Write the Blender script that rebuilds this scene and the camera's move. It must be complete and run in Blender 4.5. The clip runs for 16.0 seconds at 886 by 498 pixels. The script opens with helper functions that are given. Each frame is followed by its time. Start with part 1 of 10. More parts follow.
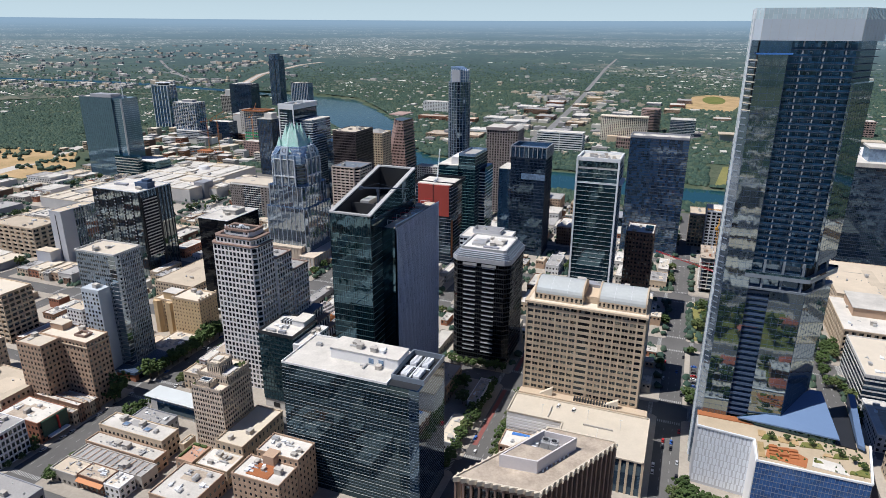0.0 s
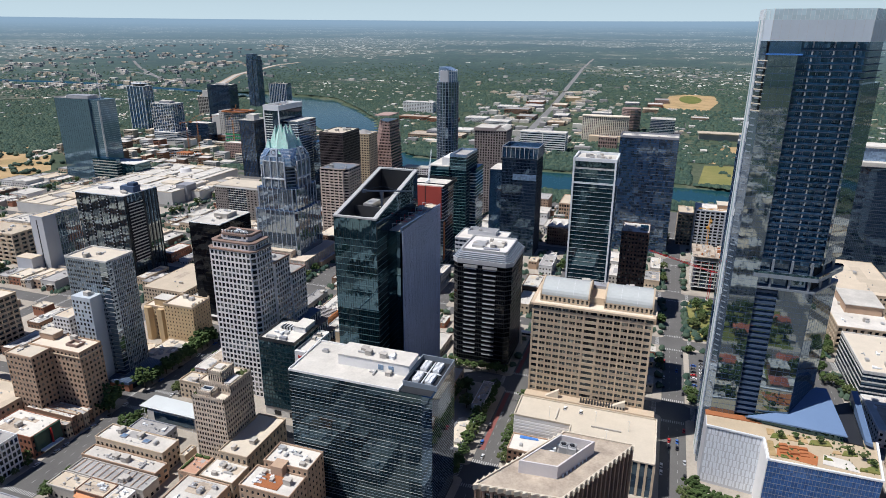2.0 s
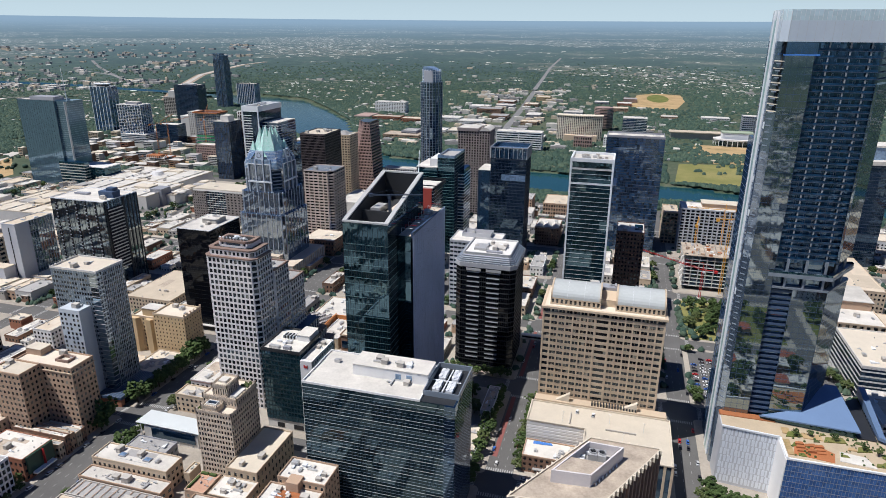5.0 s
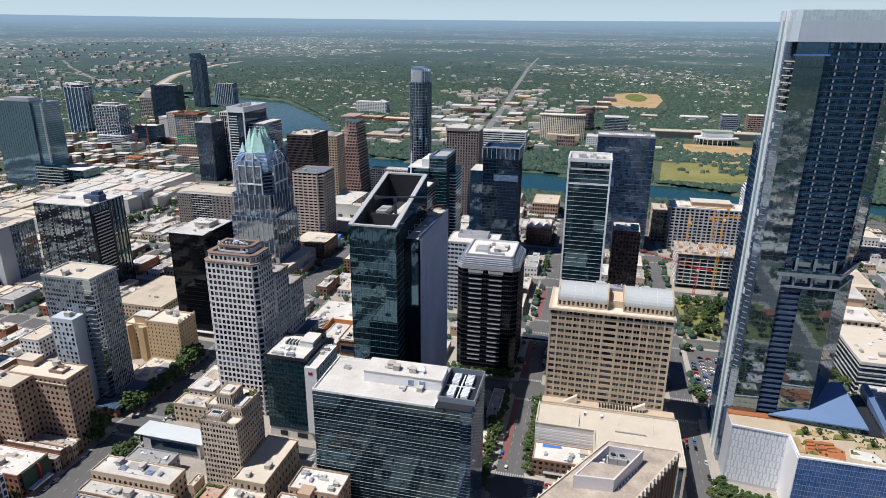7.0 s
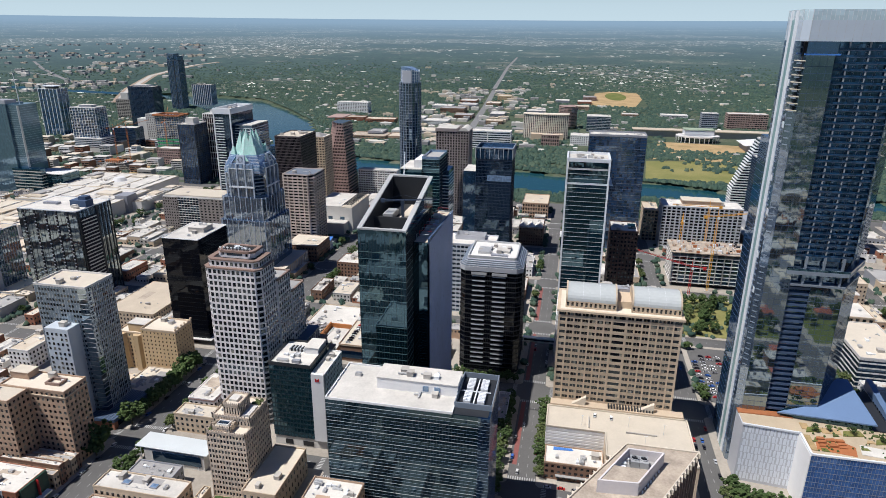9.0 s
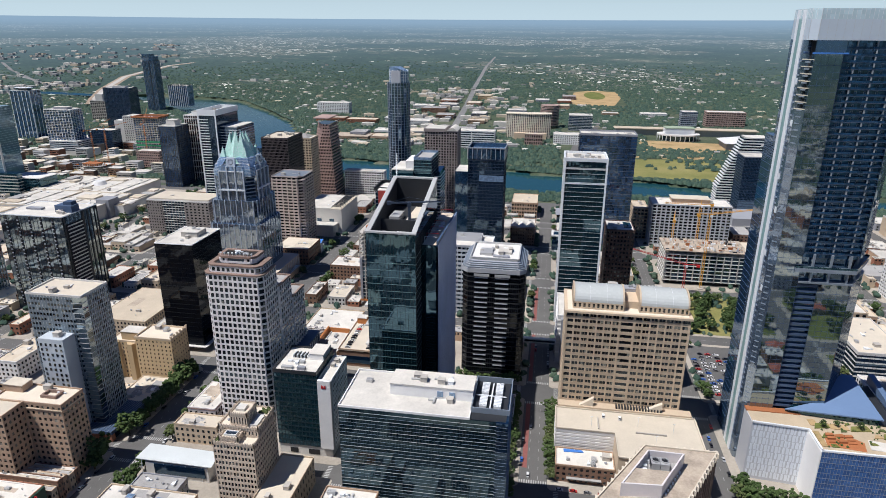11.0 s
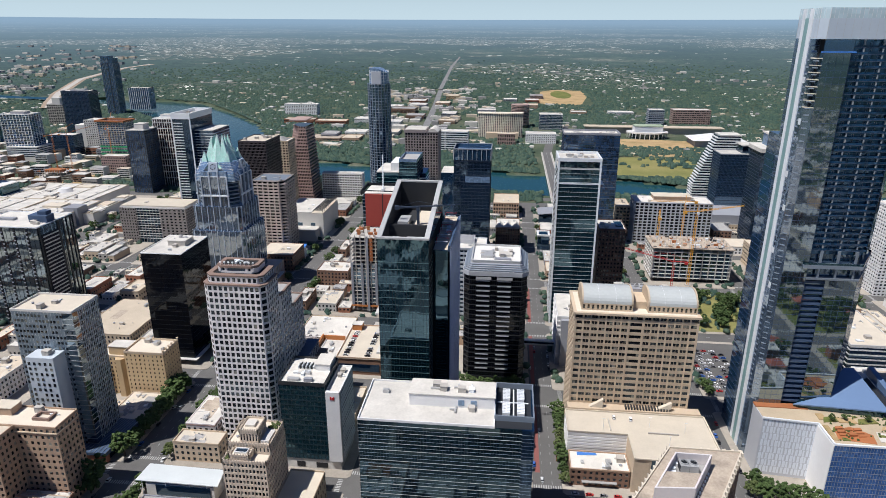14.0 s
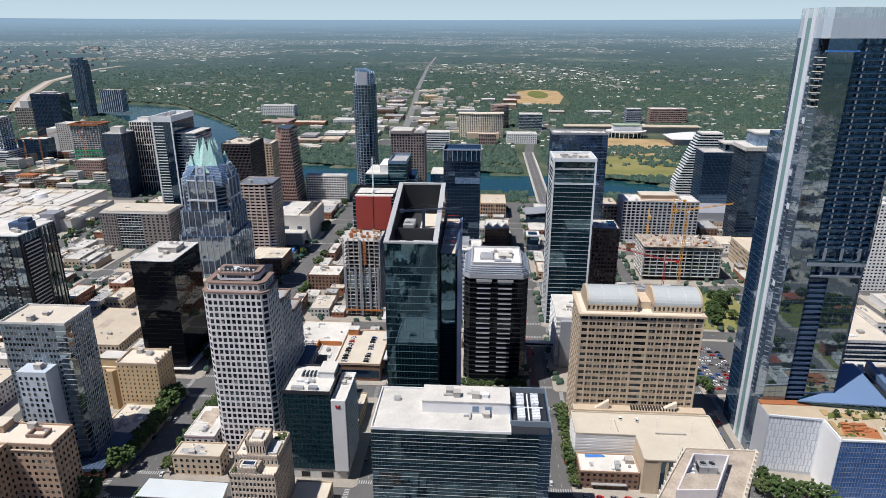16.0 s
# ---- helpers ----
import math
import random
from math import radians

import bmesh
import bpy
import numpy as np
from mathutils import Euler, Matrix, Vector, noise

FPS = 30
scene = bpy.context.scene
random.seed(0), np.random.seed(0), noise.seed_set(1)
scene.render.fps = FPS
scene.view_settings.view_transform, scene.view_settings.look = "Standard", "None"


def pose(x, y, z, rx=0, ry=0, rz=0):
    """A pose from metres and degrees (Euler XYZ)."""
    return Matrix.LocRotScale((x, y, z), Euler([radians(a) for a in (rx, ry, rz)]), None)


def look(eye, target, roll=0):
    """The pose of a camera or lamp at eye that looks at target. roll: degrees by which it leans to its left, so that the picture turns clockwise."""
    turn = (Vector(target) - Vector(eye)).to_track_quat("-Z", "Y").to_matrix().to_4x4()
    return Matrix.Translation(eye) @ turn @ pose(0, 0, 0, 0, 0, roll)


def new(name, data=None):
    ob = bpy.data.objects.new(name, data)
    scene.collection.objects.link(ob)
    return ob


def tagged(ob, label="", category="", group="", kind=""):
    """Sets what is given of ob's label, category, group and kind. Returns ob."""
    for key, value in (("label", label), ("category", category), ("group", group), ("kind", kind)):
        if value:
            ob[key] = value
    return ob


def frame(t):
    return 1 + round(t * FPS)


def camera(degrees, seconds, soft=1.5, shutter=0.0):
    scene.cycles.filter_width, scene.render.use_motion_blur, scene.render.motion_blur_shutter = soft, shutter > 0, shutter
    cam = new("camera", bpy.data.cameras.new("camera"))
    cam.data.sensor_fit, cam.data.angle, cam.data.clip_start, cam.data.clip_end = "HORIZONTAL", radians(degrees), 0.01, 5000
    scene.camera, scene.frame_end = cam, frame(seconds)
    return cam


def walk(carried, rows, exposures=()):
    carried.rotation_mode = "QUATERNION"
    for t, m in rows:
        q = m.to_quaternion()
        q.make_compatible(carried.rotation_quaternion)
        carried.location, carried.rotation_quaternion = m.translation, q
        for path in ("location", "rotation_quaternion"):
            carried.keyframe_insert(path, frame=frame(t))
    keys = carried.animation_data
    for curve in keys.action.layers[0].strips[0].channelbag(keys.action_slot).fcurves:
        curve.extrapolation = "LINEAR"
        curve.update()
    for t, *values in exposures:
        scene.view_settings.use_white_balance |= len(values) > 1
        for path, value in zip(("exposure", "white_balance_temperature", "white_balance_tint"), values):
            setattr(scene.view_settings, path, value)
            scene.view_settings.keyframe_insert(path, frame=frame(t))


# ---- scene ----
cam = camera(69.7, 16.0, 0.75)
METRES, EYE, TILT, LEAN, TURN = 147.0, 252.0, 0.0, 0.0, 21.1
ROWS = [
    (0.0, 0.0, 0.0, 0.0, 0.08, -18.97, -0.23),
    (0.5, -0.0297, 0.0085, 0.0002, -0.45, -18.97, -0.24),
    (1.0, -0.0597, 0.0173, 0.0002, -1.0, -18.98, -0.27),
    (1.5, -0.0898, 0.0269, 0.0002, -1.56, -18.97, -0.27),
    (2.0, -0.1196, 0.0371, 0.0004, -2.1, -18.96, -0.29),
    (2.5, -0.1493, 0.0476, 0.0004, -2.61, -18.96, -0.3),
    (3.0, -0.179, 0.0587, 0.0007, -3.12, -18.96, -0.32),
    (3.5, -0.2084, 0.0701, 0.0007, -3.64, -18.96, -0.33),
    (4.0, -0.2377, 0.0822, 0.0007, -4.16, -18.97, -0.36),
    (6.5, -0.3846, 0.1456, 0.0011, -6.86, -19.01, -0.45),
    (7.0, -0.413, 0.1583, 0.0012, -7.37, -19.02, -0.46),
    (7.5, -0.4415, 0.1713, 0.0012, -7.88, -19.03, -0.46),
    (8.0, -0.4697, 0.1845, 0.0012, -8.39, -19.03, -0.42),
    (8.5, -0.4981, 0.1978, 0.0015, -8.9, -19.03, -0.41),
    (9.0, -0.5263, 0.2114, 0.0016, -9.43, -19.03, -0.38),
    (11.5, -0.6645, 0.2822, 0.0003, -12.15, -19.02, -0.26),
    (12.0, -0.6915, 0.2969, 0.0005, -12.73, -18.99, -0.22),
    (12.5, -0.7182, 0.3124, 0.0005, -13.3, -19.0, -0.21),
    (13.0, -0.7447, 0.3284, 0.0005, -13.87, -19.01, -0.18),
    (13.5, -0.7711, 0.3444, 0.0004, -14.44, -19.03, -0.16),
    (14.0, -0.797, 0.3606, 0.0003, -15.01, -19.03, -0.14),
    (14.5, -0.8228, 0.3773, 0.0002, -15.6, -19.04, -0.12),
    (15.0, -0.8483, 0.3943, 0.0001, -16.23, -19.03, -0.08),
    (15.5, -0.8738, 0.4117, -0.0001, -16.83, -19.01, -0.05),
    (16.0, -0.8985, 0.4296, -0.0003, -17.37, -19.0, -0.02),
]
walk(cam, [(t, pose(0, 0, EYE, TILT, LEAN, TURN) @ pose(METRES * x, METRES * y, METRES * z, 90 + pitch, roll, yaw)) for t, x, y, z, yaw, pitch, roll in ROWS])

# ---- light ----
world = bpy.data.worlds.new("sky")
scene.world = world
world.use_nodes = True
wn = world.node_tree
sky = wn.nodes.new("ShaderNodeTexSky")
sky.sky_type = "NISHITA"
sky.sun_disc = False
sky.sun_elevation = radians(63.5)
sky.sun_rotation = radians(-122.7)
sky.altitude = 150
sky.air_density, sky.dust_density, sky.ozone_density = 1.0, 0.3, 2.0
wn.nodes["Background"].inputs["Strength"].default_value = 0.072
tint = wn.nodes.new("ShaderNodeMix")
tint.data_type, tint.blend_type = "RGBA", "MULTIPLY"
tint.inputs[0].default_value, tint.inputs[7].default_value = 1.0, (0.34, 0.47, 0.74, 1)
wn.links.new(sky.outputs[0], tint.inputs[6])
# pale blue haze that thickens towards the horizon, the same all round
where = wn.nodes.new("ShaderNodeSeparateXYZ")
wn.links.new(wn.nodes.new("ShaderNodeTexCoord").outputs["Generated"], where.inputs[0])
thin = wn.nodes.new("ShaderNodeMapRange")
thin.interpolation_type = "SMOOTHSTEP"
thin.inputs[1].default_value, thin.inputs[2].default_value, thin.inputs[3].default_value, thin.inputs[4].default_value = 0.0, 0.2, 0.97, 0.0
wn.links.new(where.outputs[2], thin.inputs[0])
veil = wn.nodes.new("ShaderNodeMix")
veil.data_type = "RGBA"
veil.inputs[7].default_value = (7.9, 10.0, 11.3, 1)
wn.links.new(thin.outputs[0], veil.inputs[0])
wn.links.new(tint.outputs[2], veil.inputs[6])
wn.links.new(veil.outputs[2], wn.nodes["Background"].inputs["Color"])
SUN_TO = Vector((-0.42, -0.27, 1.0)).normalized()
sun = new("sun", bpy.data.lights.new("sun", "SUN"))
sun.data.energy, sun.data.angle, sun.data.color = 5.1, radians(0.5), (0.985, 0.965, 0.955)
sun.matrix_world = look(SUN_TO * 900, (0, 0, 0))
scene.view_settings.exposure = 0.02


# ---- materials ----
def nodes_of(name):
    m = bpy.data.materials.new(name)
    m.use_nodes = True
    return m, m.node_tree.nodes, m.node_tree.links, m.node_tree.nodes["Principled BSDF"]


def noise_at(n, l, src, scale, detail=3.0, rough=0.55):
    t = n.new("ShaderNodeTexNoise")
    t.inputs["Scale"].default_value, t.inputs["Detail"].default_value, t.inputs["Roughness"].default_value = scale, detail, rough
    l.new(src, t.inputs["Vector"])
    return t.outputs["Fac"]


def calc(n, l, op, a, b):
    t = n.new("ShaderNodeMath")
    t.operation = op
    for i, v in enumerate((a, b)):
        if isinstance(v, (int, float)):
            t.inputs[i].default_value = v
        else:
            l.new(v, t.inputs[i])
    return t.outputs[0]


def surf(name, col, rough=0.75, metal=0.0, s1=0.9, a1=0.18, s2=0.06, a2=0.22, bump=0.25, rnd=0.12, spec=0.4):
    """A matt surface: fine grain at s1, broad stains at s2, and a step of brightness from one object to the next."""
    m, n, l, p = nodes_of(name)
    pos = n.new("ShaderNodeNewGeometry").outputs["Position"]
    f1, f2 = noise_at(n, l, pos, s1, 4), noise_at(n, l, pos, s2, 4, 0.65)
    r = n.new("ShaderNodeObjectInfo").outputs["Random"]
    k = calc(n, l, "MULTIPLY_ADD", calc(n, l, "SUBTRACT", f1, 0.5), a1 * 2)
    k.node.inputs[2].default_value = 1.0
    k2 = calc(n, l, "MULTIPLY", calc(n, l, "SUBTRACT", f2, 0.5), a2 * 2)
    k3 = calc(n, l, "MULTIPLY", calc(n, l, "SUBTRACT", r, 0.5), rnd * 2)
    k = calc(n, l, "ADD", calc(n, l, "ADD", k, k2), k3)
    v = n.new("ShaderNodeVectorMath")
    v.operation = "SCALE"
    v.inputs[0].default_value = col
    l.new(k, v.inputs["Scale"])
    l.new(v.outputs[0], p.inputs["Base Color"])
    p.inputs["Roughness"].default_value, p.inputs["Metallic"].default_value = rough, metal
    p.inputs["Specular IOR Level"].default_value = spec
    if bump:
        b = n.new("ShaderNodeBump")
        b.inputs["Strength"].default_value, b.inputs["Distance"].default_value = bump, 0.3
        l.new(f1, b.inputs["Height"])
        l.new(b.outputs[0], p.inputs["Normal"])
    return m


def glazing(name, col, ior=1.9, spec=0.7, rough=0.03, panel=(1.5, 1.5, 1.95), tilt=0.005, wave=0.004, tone=0.5, tint=(0.66, 0.84, 1.0), blinds=0.0):
    """Coated facade glass: each pane leans a hair its own way and has its own depth of tone."""
    m, n, l, p = nodes_of(name)
    geo = n.new("ShaderNodeNewGeometry")
    dv = n.new("ShaderNodeVectorMath")
    dv.operation = "DIVIDE"
    dv.inputs[1].default_value = panel
    l.new(geo.outputs["Position"], dv.inputs[0])
    fl = n.new("ShaderNodeVectorMath")
    fl.operation = "FLOOR"
    l.new(dv.outputs[0], fl.inputs[0])
    wnz = n.new("ShaderNodeTexWhiteNoise")
    l.new(fl.outputs[0], wnz.inputs["Vector"])
    def shifted(colour, amount):
        s = n.new("ShaderNodeVectorMath")
        s.operation = "SUBTRACT"
        s.inputs[1].default_value = (0.5, 0.5, 0.5)
        l.new(colour, s.inputs[0])
        k = n.new("ShaderNodeVectorMath")
        k.operation = "SCALE"
        k.inputs["Scale"].default_value = amount * 2
        l.new(s.outputs[0], k.inputs[0])
        return k.outputs[0]
    nz = n.new("ShaderNodeTexNoise")
    nz.inputs["Scale"].default_value, nz.inputs["Detail"].default_value = 0.45, 3
    sq = n.new("ShaderNodeVectorMath")
    sq.operation = "MULTIPLY"
    sq.inputs[1].default_value = (1.0, 1.0, 0.45)
    l.new(geo.outputs["Position"], sq.inputs[0])
    l.new(sq.outputs[0], nz.inputs["Vector"])
    a1 = n.new("ShaderNodeVectorMath")
    a2 = n.new("ShaderNodeVectorMath")
    l.new(shifted(wnz.outputs["Color"], tilt), a1.inputs[0])
    l.new(shifted(nz.outputs["Color"], wave), a1.inputs[1])
    l.new(a1.outputs[0], a2.inputs[0])
    l.new(geo.outputs["Normal"], a2.inputs[1])
    nm = n.new("ShaderNodeVectorMath")
    nm.operation = "NORMALIZE"
    l.new(a2.outputs[0], nm.inputs[0])
    l.new(nm.outputs[0], p.inputs["Normal"])
    k = calc(n, l, "MULTIPLY_ADD", wnz.outputs["Value"], tone)
    k.node.inputs[2].default_value = 1.0 - tone / 2
    v = n.new("ShaderNodeVectorMath")
    v.operation = "SCALE"
    v.inputs[0].default_value = col
    l.new(k, v.inputs["Scale"])
    if blinds:
        sc = n.new("ShaderNodeSeparateColor")
        l.new(wnz.outputs["Color"], sc.inputs[0])
        mx = n.new("ShaderNodeMix")
        mx.data_type = "RGBA"
        l.new(calc(n, l, "MULTIPLY", calc(n, l, "LESS_THAN", sc.outputs[1], blinds), calc(n, l, "ADD", sc.outputs[2], 0.25)), mx.inputs[0])
        l.new(v.outputs[0], mx.inputs[6])
        mx.inputs[7].default_value = (0.26, 0.25, 0.21, 1)
        l.new(mx.outputs[2], p.inputs["Base Color"])
    else:
        l.new(v.outputs[0], p.inputs["Base Color"])
    p.inputs["Roughness"].default_value, p.inputs["IOR"].default_value = rough, ior
    p.inputs["Specular IOR Level"].default_value = spec
    p.inputs["Specular Tint"].default_value = (*tint, 1)
    return m


def mixed(name, cols, scale, rough=0.9, detail=6.0, bump=0.0, dist=1.0, lo=0.3, hi=0.7, fine=0.0):
    """Several earth colours blended by one noise."""
    m, n, l, p = nodes_of(name)
    pos = n.new("ShaderNodeNewGeometry").outputs["Position"]
    f = noise_at(n, l, pos, scale, detail, 0.62)
    if fine:
        f = calc(n, l, "ADD", calc(n, l, "MULTIPLY", f, 0.7), calc(n, l, "MULTIPLY", noise_at(n, l, pos, fine, 3), 0.3))
    ramp = n.new("ShaderNodeValToRGB")
    e = ramp.color_ramp.elements
    while len(e) < len(cols):
        e.new(0.5)
    for i, c in enumerate(cols):
        e[i].position, e[i].color = lo + (hi - lo) * i / (len(cols) - 1), (*c, 1)
    l.new(f, ramp.inputs[0])
    l.new(ramp.outputs[0], p.inputs["Base Color"])
    p.inputs["Roughness"].default_value = rough
    p.inputs["Specular IOR Level"].default_value = 0.25
    if bump:
        b = n.new("ShaderNodeBump")
        b.inputs["Strength"].default_value, b.inputs["Distance"].default_value = bump, dist
        l.new(f, b.inputs["Height"])
        l.new(b.outputs[0], p.inputs["Normal"])
    return m


WHITE_ROOF = surf("white_membrane_roof", (0.57, 0.54, 0.49), 0.8, a1=0.14, a2=0.42)
TAN_ROOF = surf("tan_gravel_roof", (0.52, 0.44, 0.34), 0.95, s1=1.5, a1=0.15, a2=0.22)
GREY_ROOF = surf("grey_roof", (0.33, 0.32, 0.31), 0.9, a2=0.25)
CREAM_DECK = surf("cream_concrete_deck", (0.6, 0.53, 0.43), 0.9, a1=0.06, s2=0.08, a2=0.14)
CONCRETE = surf("concrete", (0.45, 0.42, 0.38), 0.9, a2=0.2)
PALE_CONCRETE = surf("pale_concrete", (0.6, 0.58, 0.55), 0.85, a1=0.1, a2=0.15)
GREY_PANEL = surf("grey_panel", (0.28, 0.29, 0.32), 0.6, a1=0.05, a2=0.1, bump=0.05)
PURPLE_CONC = surf("cool_grey_panel", (0.46, 0.47, 0.5), 0.7, a1=0.05, a2=0.08, bump=0.05)
STEEL_GREY = surf("blue_grey_metal", (0.24, 0.28, 0.33), 0.45, metal=0.3, a1=0.06, a2=0.1, bump=0.04)
NAVY = surf("dark_blue_slab", (0.055, 0.09, 0.16), 0.5, a1=0.06, a2=0.1)
WHITE_WALL = surf("white_wall", (0.72, 0.71, 0.7), 0.7, a1=0.05, a2=0.1, bump=0.06)
PINK_GRANITE = surf("pink_grey_granite", (0.72, 0.675, 0.67), 0.6, a1=0.06, a2=0.08, bump=0.05)
BROWN_BAND = surf("brown_stone_band", (0.22, 0.15, 0.12), 0.7, a1=0.08)
LIMESTONE = surf("cream_limestone", (0.53, 0.42, 0.305), 0.85, a1=0.1, a2=0.12)
TAN_BRICK = surf("tan_brick", (0.43, 0.3, 0.21), 0.9, s1=2.5, a1=0.16, a2=0.14)
BUFF_STONE = surf("buff_cast_stone", (0.55, 0.46, 0.37), 0.85, a1=0.1, a2=0.15)
YELLOW_BRICK = surf("yellow_brick", (0.53, 0.39, 0.23), 0.9, s1=2.5, a1=0.12, a2=0.12)
RED_BRICK = surf("red_brick", (0.3, 0.13, 0.08), 0.9, s1=2.5, a1=0.2, a2=0.15)
BROWN_BRICK = surf("brown_brick", (0.22, 0.13, 0.09), 0.9, s1=2.5, a1=0.2, a2=0.15)
DARK_BROWN = surf("dark_brown_stone", (0.1, 0.06, 0.05), 0.6, a1=0.1)
BARE = surf("bare_subsoil", (0.3, 0.23, 0.17), 0.95, s2=0.01, a2=0.3)
UMBER = surf("umber_panel", (0.075, 0.06, 0.062), 0.6, a1=0.08, a2=0.1)
GREY_BROWN = surf("grey_brown_stone", (0.27, 0.235, 0.23), 0.8, a1=0.1)
ROSE_STONE = surf("rose_brown_stone", (0.36, 0.25, 0.22), 0.75, a1=0.1)
RED_PANEL = surf("red_panel", (0.36, 0.06, 0.045), 0.6, a1=0.05, a2=0.12)
ORANGE = surf("safety_orange", (0.5, 0.19, 0.06), 0.5, a1=0.04, a2=0.08)
YELLOW = surf("crane_yellow", (0.72, 0.36, 0.05), 0.5, a1=0.04, a2=0.08)
RED_STEEL = surf("red_steel", (0.5, 0.03, 0.03), 0.45, a1=0.04, a2=0.1)
WHITE_STEEL = surf("white_steel", (0.72, 0.74, 0.76), 0.4, a1=0.03, a2=0.06, bump=0)
SILVER = surf("silver_panel", (0.5, 0.5, 0.5), 0.45, metal=0.35, a1=0.05, a2=0.1, bump=0.03)
DARK_METAL = surf("dark_metal", (0.026, 0.028, 0.032), 0.45, a1=0.1, bump=0.05)
PALE_GLASS_FIN = surf("pale_green_strip", (0.22, 0.36, 0.36), 0.3, a1=0.04)
RUST = surf("rust_steel", (0.36, 0.13, 0.05), 0.8, a1=0.2)
BLUE_TARP = surf("blue_tarp", (0.06, 0.2, 0.55), 0.5)
# dark metal mainly for far towers, distance haze tinted into its colour
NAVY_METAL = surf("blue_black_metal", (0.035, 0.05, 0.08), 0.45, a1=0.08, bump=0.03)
# near-black colour that stands in for the shade of unlit rooms and recesses
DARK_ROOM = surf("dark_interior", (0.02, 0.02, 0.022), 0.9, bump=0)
ASPHALT = surf("asphalt", (0.13, 0.126, 0.122), 0.9, s1=1.2, a1=0.2, s2=0.03, a2=0.35, rnd=0.1)
PAVING = surf("pale_paving", (0.36, 0.32, 0.27), 0.9, s1=0.5, a1=0.2, s2=0.04, a2=0.3)
PAINT = surf("road_paint", (0.36, 0.36, 0.35), 0.8, a1=0.3)
BUS_RED = surf("red_lane_paint", (0.22, 0.08, 0.07), 0.85, a1=0.2)
GRASS = mixed("grass", [(0.07, 0.1, 0.02), (0.13, 0.15, 0.04), (0.25, 0.21, 0.08)], 0.02, fine=0.6)
LAWN = mixed("dry_lawn", [(0.13, 0.15, 0.045), (0.21, 0.2, 0.07), (0.3, 0.26, 0.11)], 0.015, fine=0.5)
FAR_ASPHALT = surf("worn_grey_asphalt", (0.2, 0.2, 0.2), 0.9, s1=0.4, a1=0.2, s2=0.02, a2=0.3)
DRY = mixed("dry_earth", [(0.2, 0.17, 0.07), (0.42, 0.29, 0.15), (0.5, 0.36, 0.2)], 0.02, fine=0.4)
LAND = mixed("wooded_land", [(0.045, 0.066, 0.042), (0.065, 0.088, 0.052), (0.14, 0.14, 0.1), (0.36, 0.33, 0.27)], 0.012, lo=0.34, hi=0.8, fine=0.15)
LEAF = [mixed("foliage_%s" % k, c, 0.25, rough=0.8, bump=0.5, dist=0.5, fine=1.6) for k, c in (
    ("deep", [(0.026, 0.045, 0.014), (0.044, 0.074, 0.022), (0.07, 0.105, 0.034)]),
    ("mid", [(0.038, 0.064, 0.02), (0.06, 0.096, 0.03), (0.095, 0.135, 0.044)]),
    ("olive", [(0.05, 0.068, 0.024), (0.08, 0.104, 0.036), (0.12, 0.14, 0.055)]))]
# leaf colours shifted towards blue: the haze over distant woods is painted in
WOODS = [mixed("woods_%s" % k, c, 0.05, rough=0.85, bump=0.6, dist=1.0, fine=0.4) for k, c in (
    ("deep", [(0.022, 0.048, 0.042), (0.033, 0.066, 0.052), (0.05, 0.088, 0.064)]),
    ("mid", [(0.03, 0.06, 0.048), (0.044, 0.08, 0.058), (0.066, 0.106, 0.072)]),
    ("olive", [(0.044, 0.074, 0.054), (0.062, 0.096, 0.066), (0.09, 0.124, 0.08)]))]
STAINED = mixed("stained_roof", [(0.3, 0.25, 0.2), (0.42, 0.35, 0.28), (0.52, 0.44, 0.35)], 0.12, fine=0.9, lo=0.35, hi=0.65)
BARK = surf("bark", (0.1, 0.075, 0.05), 0.95, s1=3, a1=0.3)
TYRE = surf("tyre_rubber", (0.02, 0.02, 0.02), 0.9, bump=0)
CAR_PAINT = [surf("car_paint_%s" % k, c, 0.3, a1=0.0, a2=0.0, bump=0, rnd=0.15) for k, c in (
    ("white", (0.75, 0.75, 0.75)), ("silver", (0.4, 0.41, 0.43)), ("black", (0.02, 0.02, 0.025)), ("red", (0.45, 0.03, 0.03)), ("blue", (0.04, 0.12, 0.4)), ("grey", (0.15, 0.15, 0.16)))]
G_BLACK = glazing("black_glass", (0.003, 0.004, 0.007), 1.4, 0.45, tone=0.6, tint=(0.88, 0.96, 1.0))
G_DARK = glazing("dark_blue_glass", (0.004, 0.014, 0.034), 2.0, 0.6, tint=(0.5, 0.76, 1.0))
G_BLUE = glazing("blue_grey_glass", (0.012, 0.036, 0.075), 2.4, 0.6, tint=(0.6, 0.82, 1.0))
G_TEAL = glazing("teal_glass", (0.004, 0.024, 0.036), 1.9, 0.6, tint=(0.5, 0.84, 1.0))
G_MIRROR = glazing("mirror_glass", (0.012, 0.024, 0.036), 3.3, 0.6, tilt=0.0016, wave=0.0022, panel=(1.6, 1.6, 3.3), tint=(0.76, 0.92, 1.0))
G_PALE = glazing("pale_blue_glass", (0.16, 0.24, 0.36), 2.0, 0.8, rough=0.08)
G_CROWN = glazing("crown_glass", (0.42, 0.66, 0.58), 1.5, 0.5, rough=0.25, panel=(2, 2, 2), tone=0.22)
G_RAIL = glazing("pale_crown_glass", (0.5, 0.62, 0.66), 1.6, 0.5, rough=0.2, panel=(2, 2, 2), tone=0.2)
G_VAULT = glazing("vault_glass", (0.46, 0.48, 0.47), 1.5, 0.5, rough=0.25, tone=0.06)
